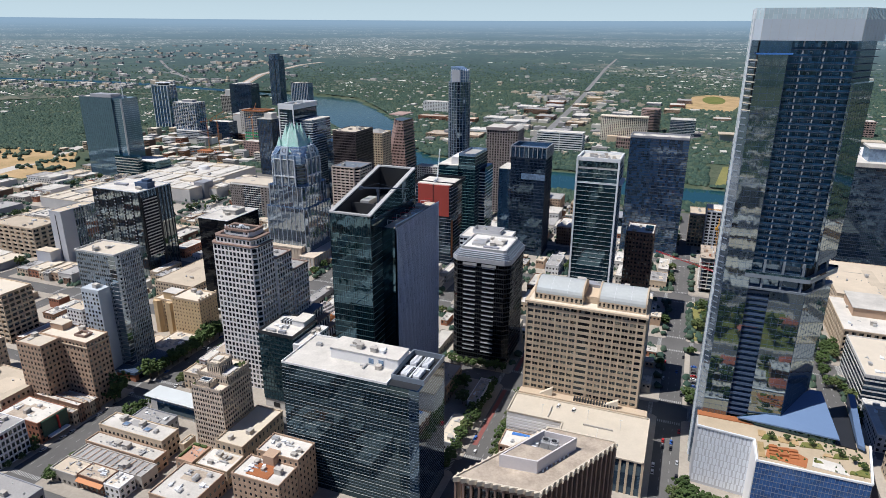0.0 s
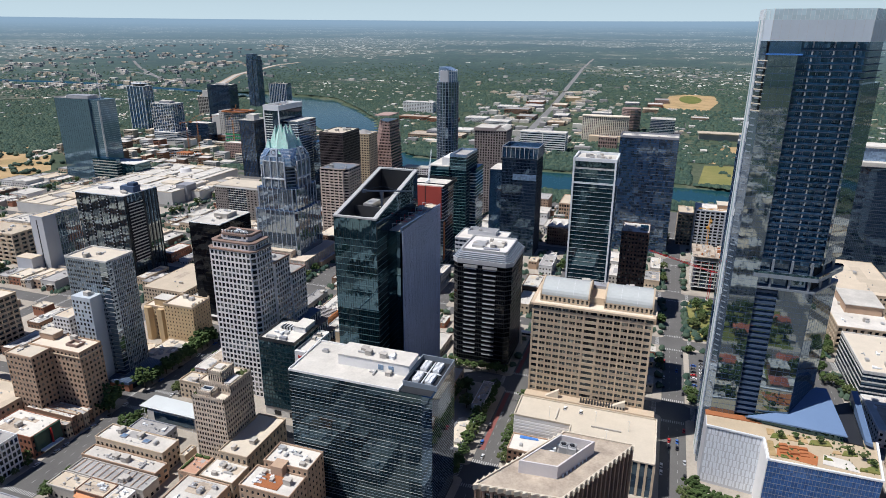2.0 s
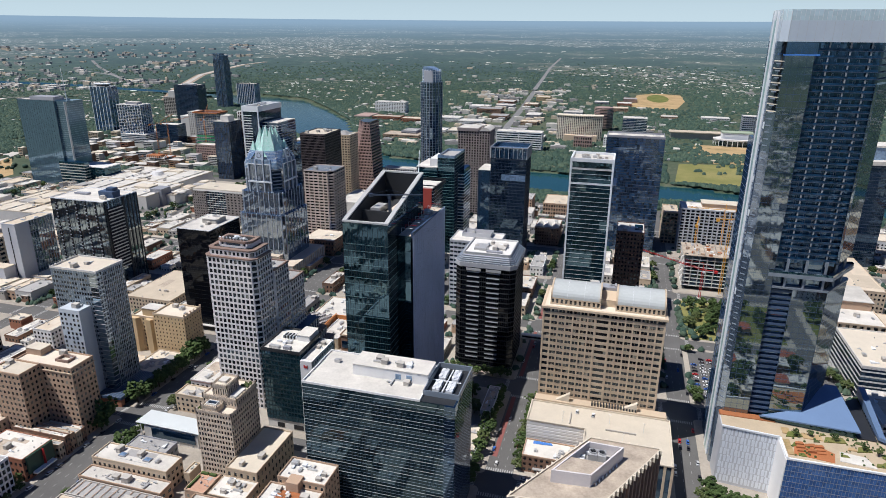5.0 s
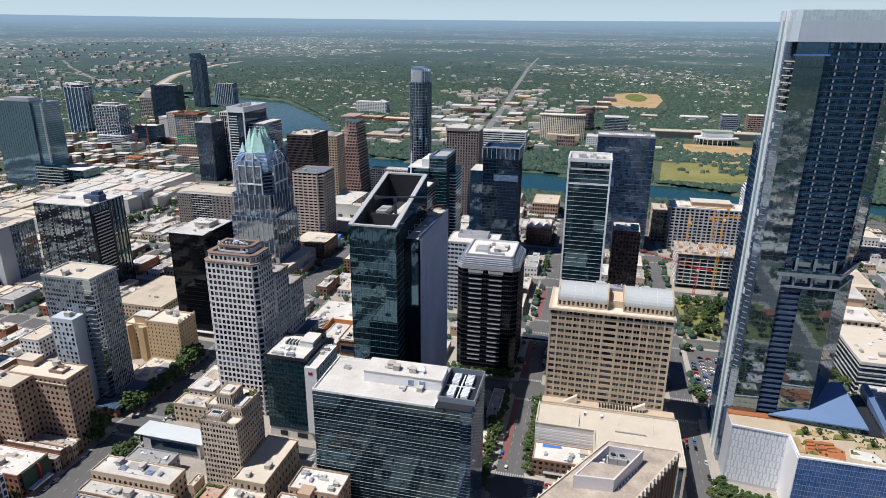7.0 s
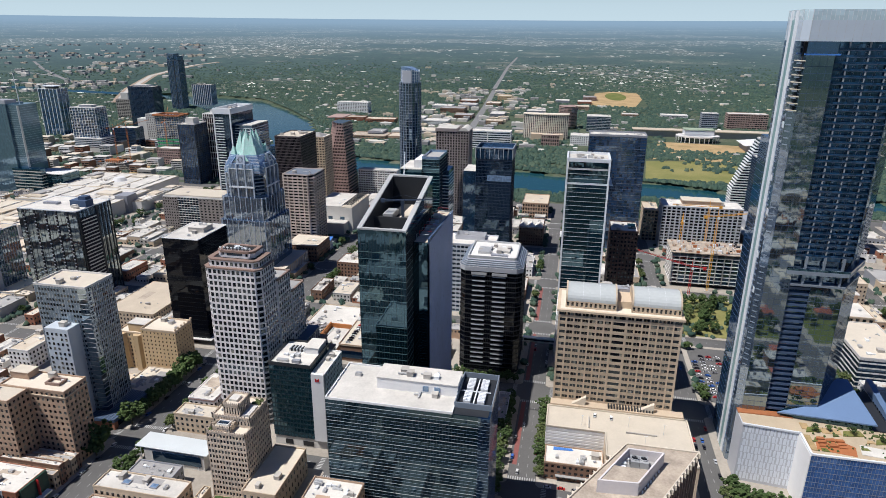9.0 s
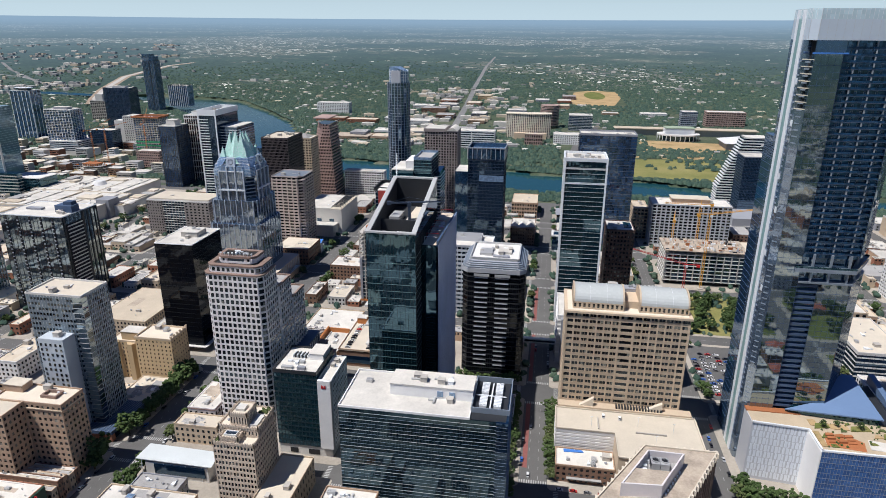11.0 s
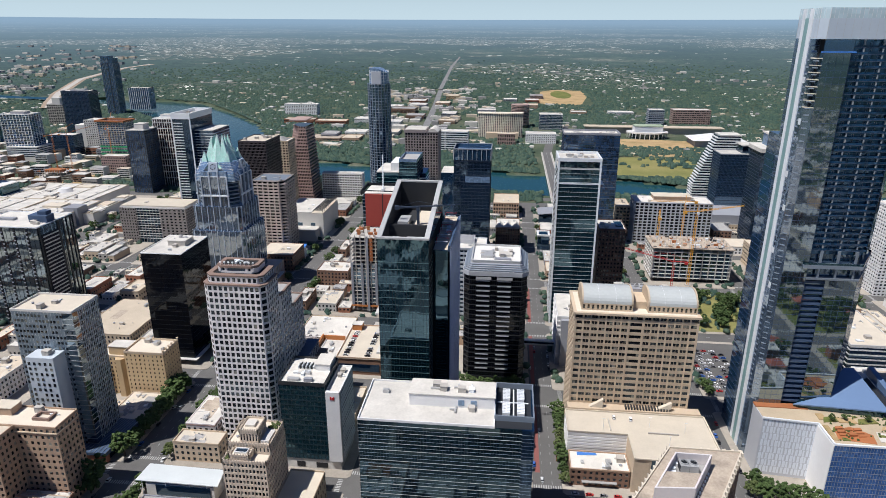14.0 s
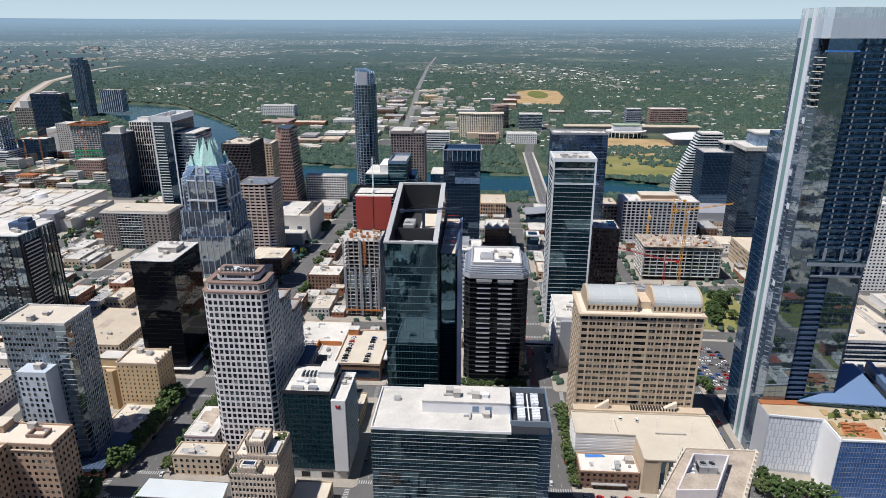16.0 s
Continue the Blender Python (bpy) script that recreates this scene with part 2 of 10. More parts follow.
G_BRONZE = glazing("bronze_glass", (0.03, 0.022, 0.014), 1.9, 0.6)
# glass for distant towers, with the blue of haze put into its base colour
G_FAR = glazing("haze_tinted_glass", (0.025, 0.06, 0.125), 2.2, 0.7, rough=0.05, tone=1.3, panel=(3.0, 3.0, 3.6))
G_WIN = glazing("window_glass", (0.008, 0.01, 0.013), 1.6, 0.5, panel=(2.0, 2.0, 3.0), tone=1.2, blinds=0.14)
G_SHAFT = glazing("silver_blue_shaft_glass", (0.065, 0.09, 0.125), 3.2, 0.6, tilt=0.003, wave=0.003, panel=(1.5, 1.5, 3.9), tint=(0.72, 0.86, 1.0))
m_water, n_, l_, p_ = nodes_of("lake_water")
p_.inputs["Base Color"].default_value = (0.012, 0.06, 0.075, 1)
p_.inputs["Roughness"].default_value, p_.inputs["IOR"].default_value = 0.12, 1.33
b_ = n_.new("ShaderNodeBump")
b_.inputs["Strength"].default_value, b_.inputs["Distance"].default_value = 0.15, 0.3
l_.new(noise_at(n_, l_, n_.new("ShaderNodeNewGeometry").outputs["Position"], 0.25, 5), b_.inputs["Height"])
l_.new(b_.outputs[0], p_.inputs["Normal"])
WATER = m_water


# ---- ground heights and the river ----
RIVER_N = [(1500, 1000), (600, 1030), (100, 1062), (-100, 1066), (-350, 1080), (-560, 1180), (-680, 1265), (-860, 1500), (-1100, 1750), (-1350, 2000), (-1650, 2250), (-1900, 2350)]
RIVER_S = [(1500, 1110), (600, 1125), (200, 1142), (90, 1188), (-110, 1225), (-190, 1245), (-340, 1252), (-540, 1305), (-680, 1466), (-850, 1800), (-1020, 2030), (-1250, 2300), (-1400, 2360), (-1650, 2430), (-1900, 2490)]


def along(line, x):
    return float(np.interp(x, [p[0] for p in line[::-1]], [p[1] for p in line[::-1]]))


def in_river(x, y, grow=0.0):
    return -1900 < x < 1500 and along(RIVER_N, x) - grow < y < along(RIVER_S, x) + grow


def gz(x, y):
    """The height of the land: level in the town, falling to the lake, rising slowly behind it."""
    return float(np.interp(y, (420, 1010, 1500, 3000), (0.0, -9.0, -9.0, 0.0)))


# ---- mesh helpers ----
class MB:
    """Collects the faces of one mesh, about the origin of its thing."""

    def __init__(self, o=(0, 0, 0)):
        self.v, self.f, self.o = [], [], o

    def add(self, pts, faces):
        k, o = len(self.v), self.o
        self.v += [(p[0] - o[0], p[1] - o[1], p[2] - o[2]) for p in pts]
        self.f += [tuple(i + k for i in f) for f in faces]
        return self

    def box(self, x0, x1, y0, y1, z0, z1):
        return self.prism([(x0, y0), (x1, y0), (x1, y1), (x0, y1)], z0, z1)

    def prism(self, pts, z0, z1, top=None):
        """Upright on a plan that runs anticlockwise; top: another plan for the upper end; z0, z1: a number or one for each point."""
        n, top = len(pts), top or pts
        za = z0 if isinstance(z0, (list, tuple)) else [z0] * n
        zb = z1 if isinstance(z1, (list, tuple)) else [z1] * n
        faces = [(i, (i + 1) % n, n + (i + 1) % n, n + i) for i in range(n)] + [tuple(range(n - 1, -1, -1)), tuple(range(n, 2 * n))]
        return self.add([(*p, z) for p, z in zip(pts, za)] + [(*p, z) for p, z in zip(top, zb)], faces)

    def beam(self, a, b, r, r2=None, n=4):
        a, b = Vector(a), Vector(b)
        d = (b - a).normalized()
        s = d.cross(Vector((0, 0, 1)) if abs(d.z) < 0.95 else Vector((1, 0, 0))).normalized()
        u = s.cross(d)
        r2 = r if r2 is None else r2
        ring = [s * math.cos(2 * math.pi * (i + 0.5) / n) + u * math.sin(2 * math.pi * (i + 0.5) / n) for i in range(n)]
        pts = [a + w * r for w in ring] + [b + w * r2 for w in ring]
        return self.add([tuple(p) for p in pts], [(i, (i + 1) % n, n + (i + 1) % n, n + i) for i in range(n)] + [tuple(range(n - 1, -1, -1)), tuple(range(n, 2 * n))])

    def ring(self, pts, inner, z0, z1):
        """A ring between two plans of the same count."""
        n = len(pts)
        v = [(*p, z0) for p in pts] + [(*p, z1) for p in pts] + [(*p, z0) for p in inner] + [(*p, z1) for p in inner]
        f = []
        for i in range(n):
            j = (i + 1) % n
            f += [(i, j, n + j, n + i), (2 * n + j, 2 * n + i, 3 * n + i, 3 * n + j), (n + i, n + j, 3 * n + j, 3 * n + i), (j, i, 2 * n + i, 2 * n + j)]
        return self.add(v, f)

    def data(self, name, mat):
        m = bpy.data.meshes.new(name)
        m.from_pydata(self.v, [], self.f)
        for x in mat if isinstance(mat, (list, tuple)) else [mat]:
            m.materials.append(x)
        m.update()
        return m

    def make(self, name, mat, parent=None, label="", kind="", cat=""):
        ob = new(name, self.data(name, mat))
        if parent is not None:
            ob.parent = parent
        else:
            ob.location = self.o
        return tagged(ob, label, cat, "", kind)


def piece(name, mesh, parent, at=(0, 0, 0), scale=(1, 1, 1), rz=0.0, label=""):
    ob = new(name, mesh)
    ob.parent = parent
    ob.location, ob.scale, ob.rotation_euler = at, scale, (0, 0, rz)
    return tagged(ob, label)


def rect(x0, x1, y0, y1):
    return [(x0, y0), (x1, y0), (x1, y1), (x0, y1)]


def grown(pts, d):
    """A convex plan, anticlockwise, moved out by d."""
    n, out = len(pts), []
    for i in range(n):
        (ax, ay), (bx, by), (cx, cy) = pts[i - 1], pts[i], pts[(i + 1) % n]
        l1, l2 = math.hypot(bx - ax, by - ay), math.hypot(cx - bx, cy - by)
        n1, n2 = ((by - ay) / l1, (ax - bx) / l1), ((cy - by) / l2, (bx - cx) / l2)
        k = 1 + n1[0] * n2[0] + n1[1] * n2[1]
        out.append((bx + d * (n1[0] + n2[0]) / k, by + d * (n1[1] + n2[1]) / k))
    return out


def oval(cx, cy, rx, ry, n=20):
    return [(cx + rx * math.cos(2 * math.pi * i / n), cy + ry * math.sin(2 * math.pi * i / n)) for i in range(n)]


class Skin(MB):
    """One wall surface round a block, with deep reveals at its openings."""

    known = None

    def at(self, p):
        k = (round(p[0], 3), round(p[1], 3), round(p[2], 3))
        if self.known is None:
            self.known = {}
        if k not in self.known:
            self.known[k] = len(self.v)
            self.v.append((p[0] - self.o[0], p[1] - self.o[1], p[2] - self.o[2]))
        return self.known[k]

    def side(self, put, ul, vl, depth, flip=False):
        def quad(*q):
            f = tuple(self.at(put(*p)) for p in q)
            self.f.append(f[::-1] if flip else f)
        for i in range(len(ul) - 1):
            for j in range(len(vl) - 1):
                a, b, c, d = ul[i], ul[i + 1], vl[j], vl[j + 1]
                if i % 2 and j % 2:
                    quad((a, c, 0), (b, c, 0), (b, c, depth), (a, c, depth))
                    quad((b, d, 0), (a, d, 0), (a, d, depth), (b, d, depth))
                    quad((a, d, 0), (a, c, 0), (a, c, depth), (a, d, depth))
                    quad((b, c, 0), (b, d, 0), (b, d, depth), (b, c, depth))
                else:
                    quad((a, c, 0), (b, c, 0), (b, d, 0), (a, d, 0))


def blob(rng, c, r, squash=0.8):
    """A rough little clump of leaves."""
    t = (1 + 5 ** 0.5) / 2
    base = [(-1, t, 0), (1, t, 0), (-1, -t, 0), (1, -t, 0), (0, -1, t), (0, 1, t), (0, -1, -t), (0, 1, -t), (t, 0, -1), (t, 0, 1), (-t, 0, -1), (-t, 0, 1)]
    a = rng.uniform(0, 6.28)
    ca, sa = math.cos(a), math.sin(a)
    out = []
    for x, y, z in base:
        k = r / 1.9 * rng.uniform(0.7, 1.35)
        out.append((c[0] + (x * ca - y * sa) * k, c[1] + (x * sa + y * ca) * k, c[2] + z * k * squash))
    return out


ICO = [(0, 11, 5), (0, 5, 1), (0, 1, 7), (0, 7, 10), (0, 10, 11), (1, 5, 9), (5, 11, 4), (11, 10, 2), (10, 7, 6), (7, 1, 8), (3, 9, 4), (3, 4, 2), (3, 2, 6), (3, 6, 8), (3, 8, 9), (4, 9, 5), (2, 4, 11), (6, 2, 10), (8, 6, 7), (9, 8, 1)]


TAKEN = []


class Building:
    """One building: an Empty at its base, and its parts under it."""

    def __init__(self, name, label, pts, cat="building", group="", base=None):
        cx, cy = sum(p[0] for p in pts) / len(pts), sum(p[1] for p in pts) / len(pts)
        self.z = min(gz(*p) for p in pts) + 0.1 if base is None else base
        self.o = (cx, cy, self.z)
        self.t = tagged(new(name), label, cat, group)
        self.t.location = self.o
        self.pts = pts
        self.rng = random.Random(int(abs(cx) * 7 + abs(cy) * 13))
        TAKEN.append((min(p[0] for p in pts), max(p[0] for p in pts), min(p[1] for p in pts), max(p[1] for p in pts)))

    def mb(self):
        return MB(self.o)

    def solid(self, name, pts, z0, z1, mat, label="", top=None):
        return self.mb().prism(pts, z0, z1, top).make(name, mat, self.t, label)

    def box(self, name, x0, x1, y0, y1, z0, z1, mat, label=""):
        return self.mb().box(x0, x1, y0, y1, z0, z1).make(name, mat, self.t, label)

    def bands(self, name, pts, levels, h, mat, proud=0.2, deep=0.3):
        """One ring for each level, all on one mesh."""
        if not levels:
            return
        if self.o[1] > 690:
            m = self.mb()
            for z in levels:
                m.ring(grown(pts, proud), grown(pts, -deep), z, z + h)
            m.make(name, mat, self.t, kind="stuff")
            return
        me = MB((self.o[0], self.o[1], 0)).ring(grown(pts, proud), grown(pts, -deep), 0, h).data(name, mat)
        for z in levels:
            piece(name, me, self.t, (0, 0, z - self.z))

    def uprights(self, pts, z0, z1, gap, w, d, mat, name="mullion", sides=None):
        m = self.mb()
        n = len(pts)
        for i in range(n):
            if sides is not None and i not in sides:
                continue
            (ax, ay), (bx, by) = pts[i], pts[(i + 1) % n]
            ln = math.hypot(bx - ax, by - ay)
            ux, uy = (bx - ax) / ln, (by - ay) / ln
            k = max(1, round(ln / gap))
            for j in range(k + 1):
                s = min(max(j * ln / k, w / 2), ln - w / 2)
                px, py = ax + ux * s, ay + uy * s
                q = [(px - ux * w / 2 + uy * d, py - uy * w / 2 - ux * d), (px + ux * w / 2 + uy * d, py + uy * w / 2 - ux * d),
                     (px + ux * w / 2 - uy * 0.2, py + uy * w / 2 + ux * 0.2), (px - ux * w / 2 - uy * 0.2, py - uy * w / 2 + ux * 0.2)]
                if w < 0.6 or self.o[1] > 1100:
                    m.prism(q, z0, z1)
                elif j == 0:
                    me = MB((px, py, z0)).prism(q, z0, z1).data(name, mat)
                if w >= 0.6 and self.o[1] <= 1100:
                    piece(name.rstrip("s"), me, self.t, (px - self.o[0], py - self.o[1], z0 - self.z))
        if m.f:
            m.make(name, mat, self.t, kind="stuff")

    def curtain(self, pts, z0, z1, fl=3.9, glass=None, band=None, bh=0.9, proud=0.12, gap=1.6, mw=0.12, md=0.16, mull=None, sides=None):
        self.solid("glass_wall", pts, z0, z1, glass or G_DARK)
        n = max(1, round((z1 - z0) / fl))
        if band:
            self.bands("spandrel", pts, [z0 + (z1 - z0) * i / n for i in range(n)] + [z1 - bh], bh, band, proud)
        if gap:
            self.uprights(pts, z0, z1, gap, mw, md, mull or DARK_METAL, sides=sides)

    def roof(self, pts, z, mat=None, par=None, ph=1.1, units=4, thick=0.5, wide=0.4):
        top = self.solid("roof", grown(pts, -wide), z - 0.1, z + 0.25, mat or WHITE_ROOF)
        self.mb().ring(grown(pts, 0.12), grown(pts, -wide), z, z + ph).make("parapet", par or mat or WHITE_ROOF, top)
        self.units(pts, z + 0.25, units)

    def units(self, pts, z, count):
        """Ventilation units, ducts and hatches on a roof."""
        x0, x1, y0, y1 = min(p[0] for p in pts) + 2, max(p[0] for p in pts) - 2, min(p[1] for p in pts) + 2, max(p[1] for p in pts) - 2
        if x1 - x0 < 2 or y1 - y0 < 2:
            return
        cx, cy = (x0 + x1) / 2, (y0 + y1) / 2
        x0, x1, y0, y1 = cx + (x0 - cx) * 0.85, cx + (x1 - cx) * 0.85, cy + (y0 - cy) * 0.85, cy + (y1 - cy) * 0.85
        for _ in range(count if self.o[1] < 900 else (count + 1) // 2):
            me = self.rng.choice(UNITS)
            s = self.rng.uniform(0.7, 1.3)
            piece("rooftop_unit", me, self.t, (self.rng.uniform(x0, x1) - self.o[0], self.rng.uniform(y0, y1) - self.o[1], z - self.z),
                  (s, s * self.rng.uniform(0.7, 1.2), s * self.rng.uniform(0.8, 1.2)), self.rng.choice((0, math.pi / 2)))

    def punched(self, x0, x1, y0, y1, z0, z1, nf, nx, ny, wf=0.5, hf=0.5, wall=None, glass=None, depth=0.4, sides="FLR", single="F", pane=True):
        """A wall with windows cut into it: piers and spandrels stand proud of a dark core, and every window has its pane."""
        wall, glass = wall or LIMESTONE, glass or G_WIN
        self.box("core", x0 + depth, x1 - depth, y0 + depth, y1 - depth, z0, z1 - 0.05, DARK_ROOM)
        fh = (z1 - z0) / nf
        vl = [z0]
        for zi in range(nf):
            vl += [z0 + zi * fh + fh * (0.5 - hf / 2), z0 + zi * fh + fh * (0.5 + hf / 2)]
        vl.append(z1)
        m = Skin(self.o)
        rest = self.mb()
        for side in "FLRB":
            n = nx if side in "FB" else ny
            a, b = (x0, x1) if side in "FB" else (y0, y1)
            cw = (b - a) / n
            open_side = side in sides
            ul = [a]
            for i in range(n if open_side else 0):
                ul += [a + i * cw + cw * (0.5 - wf / 2), a + i * cw + cw * (0.5 + wf / 2)]
            ul.append(b)
            if side == "F":
                m.side(lambda u, v, d: (u, y0 + d, v), ul, vl, depth)
            elif side == "B":
                m.side(lambda u, v, d: (u, y1 - d, v), ul, vl, depth, True)
            elif side == "L":
                m.side(lambda u, v, d: (x0 + d, u, v), ul, vl, depth, True)
            else:
                m.side(lambda u, v, d: (x1 - d, u, v), ul, vl, depth)
            if not (open_side and pane):
                continue
            w, h = cw * wf, fh * hf
            me = None
            for zi in range(nf):
                zc = z0 + (zi + 0.5) * fh
                for i in range(n):
                    c = a + (i + 0.5) * cw
                    if side in "FB":
                        yy = y0 + depth - 0.12 if side == "F" else y1 - depth + 0.12
                        bx = (c - w / 2, c + w / 2, yy - 0.05, yy + 0.05, zc - h / 2, zc + h / 2)
                    else:
                        xx = x0 + depth - 0.12 if side == "L" else x1 - depth + 0.12
                        bx = (xx - 0.05, xx + 0.05, c - w / 2, c + w / 2, zc - h / 2, zc + h / 2)
                    if side in single:
                        mid = ((bx[0] + bx[1]) / 2, (bx[2] + bx[3]) / 2, (bx[4] + bx[5]) / 2)
                        if me is None:
                            me = MB(mid).box(*bx).data("window", glass)
                        piece("window", me, self.t, (mid[0] - self.o[0], mid[1] - self.o[1], mid[2] - self.z))
                    else:
                        rest.box(*bx)
        m.make("wall", wall, self.t)
        if rest.f:
            rest.make("small_window", glass, self.t, kind="stuff")


    def punched_poly(self, pts, z0, z1, nf, cols, wf=0.5, hf=0.5, wall=None, glass=None, depth=0.45, single=()):
        """The same on any convex plan; cols: the number of windows on each side."""
        wall, glass = wall or LIMESTONE, glass or G_WIN
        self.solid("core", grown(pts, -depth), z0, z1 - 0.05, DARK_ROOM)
        fh = (z1 - z0) / nf
        vl = [z0]
        for zi in range(nf):
            vl += [z0 + zi * fh + fh * (0.5 - hf / 2), z0 + zi * fh + fh * (0.5 + hf / 2)]
        vl.append(z1)
        m, rest = Skin(self.o), self.mb()
        for i, (ax, ay) in enumerate(pts):
            bx, by = pts[(i + 1) % len(pts)]
            ln = math.hypot(bx - ax, by - ay)
            ux, uy, k = (bx - ax) / ln, (by - ay) / ln, cols[i]
            ul = [0.0]
            for j in range(k):
                ul += [(j + 0.5 - wf / 2) * ln / k, (j + 0.5 + wf / 2) * ln / k]
            ul.append(ln)
            def put(u, v, d):
                return (ax + ux * u - uy * d, ay + uy * u + ux * d, v)
            m.side(put, ul, vl, depth)
            me = None
            for zi in range(nf):
                za, zb = vl[1 + 2 * zi], vl[2 + 2 * zi]
                for j in range(k):
                    ua, ub = ul[1 + 2 * j], ul[2 + 2 * j]
                    q = [put(ua, 0, depth - 0.17)[:2], put(ub, 0, depth - 0.17)[:2], put(ub, 0, depth - 0.07)[:2], put(ua, 0, depth - 0.07)[:2]]
                    if i in single:
                        if me is None:
                            base = (*q[0], za)
                            me = MB(base).prism(q, za, zb).data("window", glass)
                        piece("window", me, self.t, (q[0][0] - self.o[0], q[0][1] - self.o[1], za - self.z))
                    else:
                        rest.prism(q, za, zb)
        m.make("wall", wall, self.t)
        if rest.f:
            rest.make("window_grid", glass, self.t, kind="stuff")


def make_units():
    out = []
    m = MB().box(-1.6, 1.6, -1.1, 1.1, 0.15, 1.7).box(-1.5, 1.5, -1.0, 1.0, 0, 0.15)
    for x in (-0.8, 0.8):
        m.prism(oval(x, 0, 0.6, 0.6, 10), 1.7, 1.95)
    for i in range(4):
        m.box(-1.66, -1.6, -0.95, 0.95, 0.35 + 0.32 * i, 0.5 + 0.32 * i)
    out.append(m.data("rooftop_unit", SILVER))
    m = MB().box(-1.1, 1.1, -0.9, 0.9, 0, 1.2).prism([(-1.2, -1), (1.2, -1), (1.2, 1), (-1.2, 1)], 1.2, 1.3).box(1.1, 3.6, -0.3, 0.3, 0.3, 0.9).box(3.0, 3.6, -0.35, 0.35, 0, 0.9)
    out.append(m.data("rooftop_unit", WHITE_STEEL))
    m = MB().box(-2.2, 2.2, -0.4, 0.4, 0.25, 0.85).box(-0.4, 0.4, 0.4, 2.6, 0.25, 0.8)
    for x in (-1.9, 1.9):
        m.box(x - 0.1, x + 0.1, -0.35, 0.35, 0, 0.25)
    out.append(m.data("rooftop_unit", SILVER))
    m = MB().prism(oval(0, 0, 0.5, 0.5, 10), 0, 0.7).prism(oval(0, 0, 0.75, 0.75, 10), 0.7, 1.0, oval(0, 0, 0.3, 0.3, 10))
    out.append(m.data("rooftop_unit", GREY_PANEL))
    m = MB().box(-1.8, 1.8, -1.5, 1.5, 0, 2.3).box(-1.95, 1.95, -1.65, 1.65, 2.3, 2.45).box(-0.4, 0.5, -1.56, -1.5, 0, 2.0)
    out.append(m.data("rooftop_unit", CONCRETE))
    return out


UNITS = make_units()


# ---- ground, roads, pavements, water ----
STREETS_X = [(-1118, -1094), (-1010, -986), (-902, -878), (-794, -770), (-686, -662), (-578, -554), (-470, -446), (-362, -329), (-220, -196), (-112, -87), (-2, 22), (107, 131), (215, 239), (323, 347), (431, 455), (539, 563)]
STREETS_Y = [(-388, -362), (-275, -249), (-162, -136), (-49, -23), (64, 90), (177, 203), (296, 316), (404, 429), (517, 541), (630, 654), (743, 767), (856, 880), (969, 993)]


def make_ground():
    xs = np.concatenate([np.linspace(-5000, -2100, 10), np.arange(-2000, 1501, 25), np.linspace(1600, 5000, 10)])
    ys = np.concatenate([np.linspace(-5000, -500, 10), np.arange(-400, 3001, 25)])
    m = MB()
    nx = len(xs)
    for y in ys:
        for x in xs:
            z = gz(x, y) - (0.7 if -1100 < x < 560 and -395 < y < 990 else 0.06)
            if in_river(x, y, -8):
                z = -18.0
            elif math.hypot(x, y) > 3000:
                z = -4.0
            m.v.append((float(x), float(y), z))
    for j in range(len(ys) - 1):
        for i in range(nx - 1):
            k = j * nx + i
            m.f.append((k, k + 1, k + nx + 1, k + nx))
    m.make("ground", LAND, kind="structure", label="wooded rolling ground with dry patches", cat="ground")
    w = MB()
    xs = list(range(-1900, 1501, 50))
    w.v = [(x, along(RIVER_N, x) - 30, -12.5) for x in xs] + [(x, along(RIVER_S, x) + 30, -12.5) for x in xs]
    n = len(xs)
    w.f = [(i, i + 1, n + i + 1, n + i) for i in range(n - 1)]
    w.make("water", WATER, kind="structure", label="calm blue-green lake water", cat="water")
    r = MB()
    xs, ys = [-1110, 570], list(np.arange(-400, 1001, 50)) + [1000]
    r.v = [(x, float(y), gz(x, y)) for y in ys for x in xs]
    r.f = [(2 * i, 2 * i + 1, 2 * i + 3, 2 * i + 2) for i in range(len(ys) - 1)]
    r.make("road", ASPHALT, kind="structure", label="grey asphalt street grid with faded lanes", cat="road")
    bx = [(a[1], b[0]) for a, b in zip(STREETS_X, STREETS_X[1:])]
    by = [(a[1], b[0]) for a, b in zip(STREETS_Y, STREETS_Y[1:])]
    for x0, x1 in bx:
        for y0, y1 in by:
            q = grown(rect(x0, x1, y0, y1), 4.0)
            q = [(q[0][0] + 2, q[0][1]), (q[1][0] - 2, q[1][1]), (q[1][0], q[1][1] + 2), (q[2][0], q[2][1] - 2), (q[2][0] - 2, q[2][1]), (q[3][0] + 2, q[3][1]), (q[3][0], q[3][1] - 2), (q[0][0], q[0][1] + 2)]
            mb = MB(((x0 + x1) / 2, (y0 + y1) / 2, 0))
            mb.prism(q, [gz(*p) - 0.5 for p in q], [gz(*p) + 0.17 for p in q])
            mb.make("pavement", PAVING, kind="structure", label="pale concrete pavement of a city block", cat="pavement")
    return bx, by


BLOCKS_X, BLOCKS_Y = make_ground()


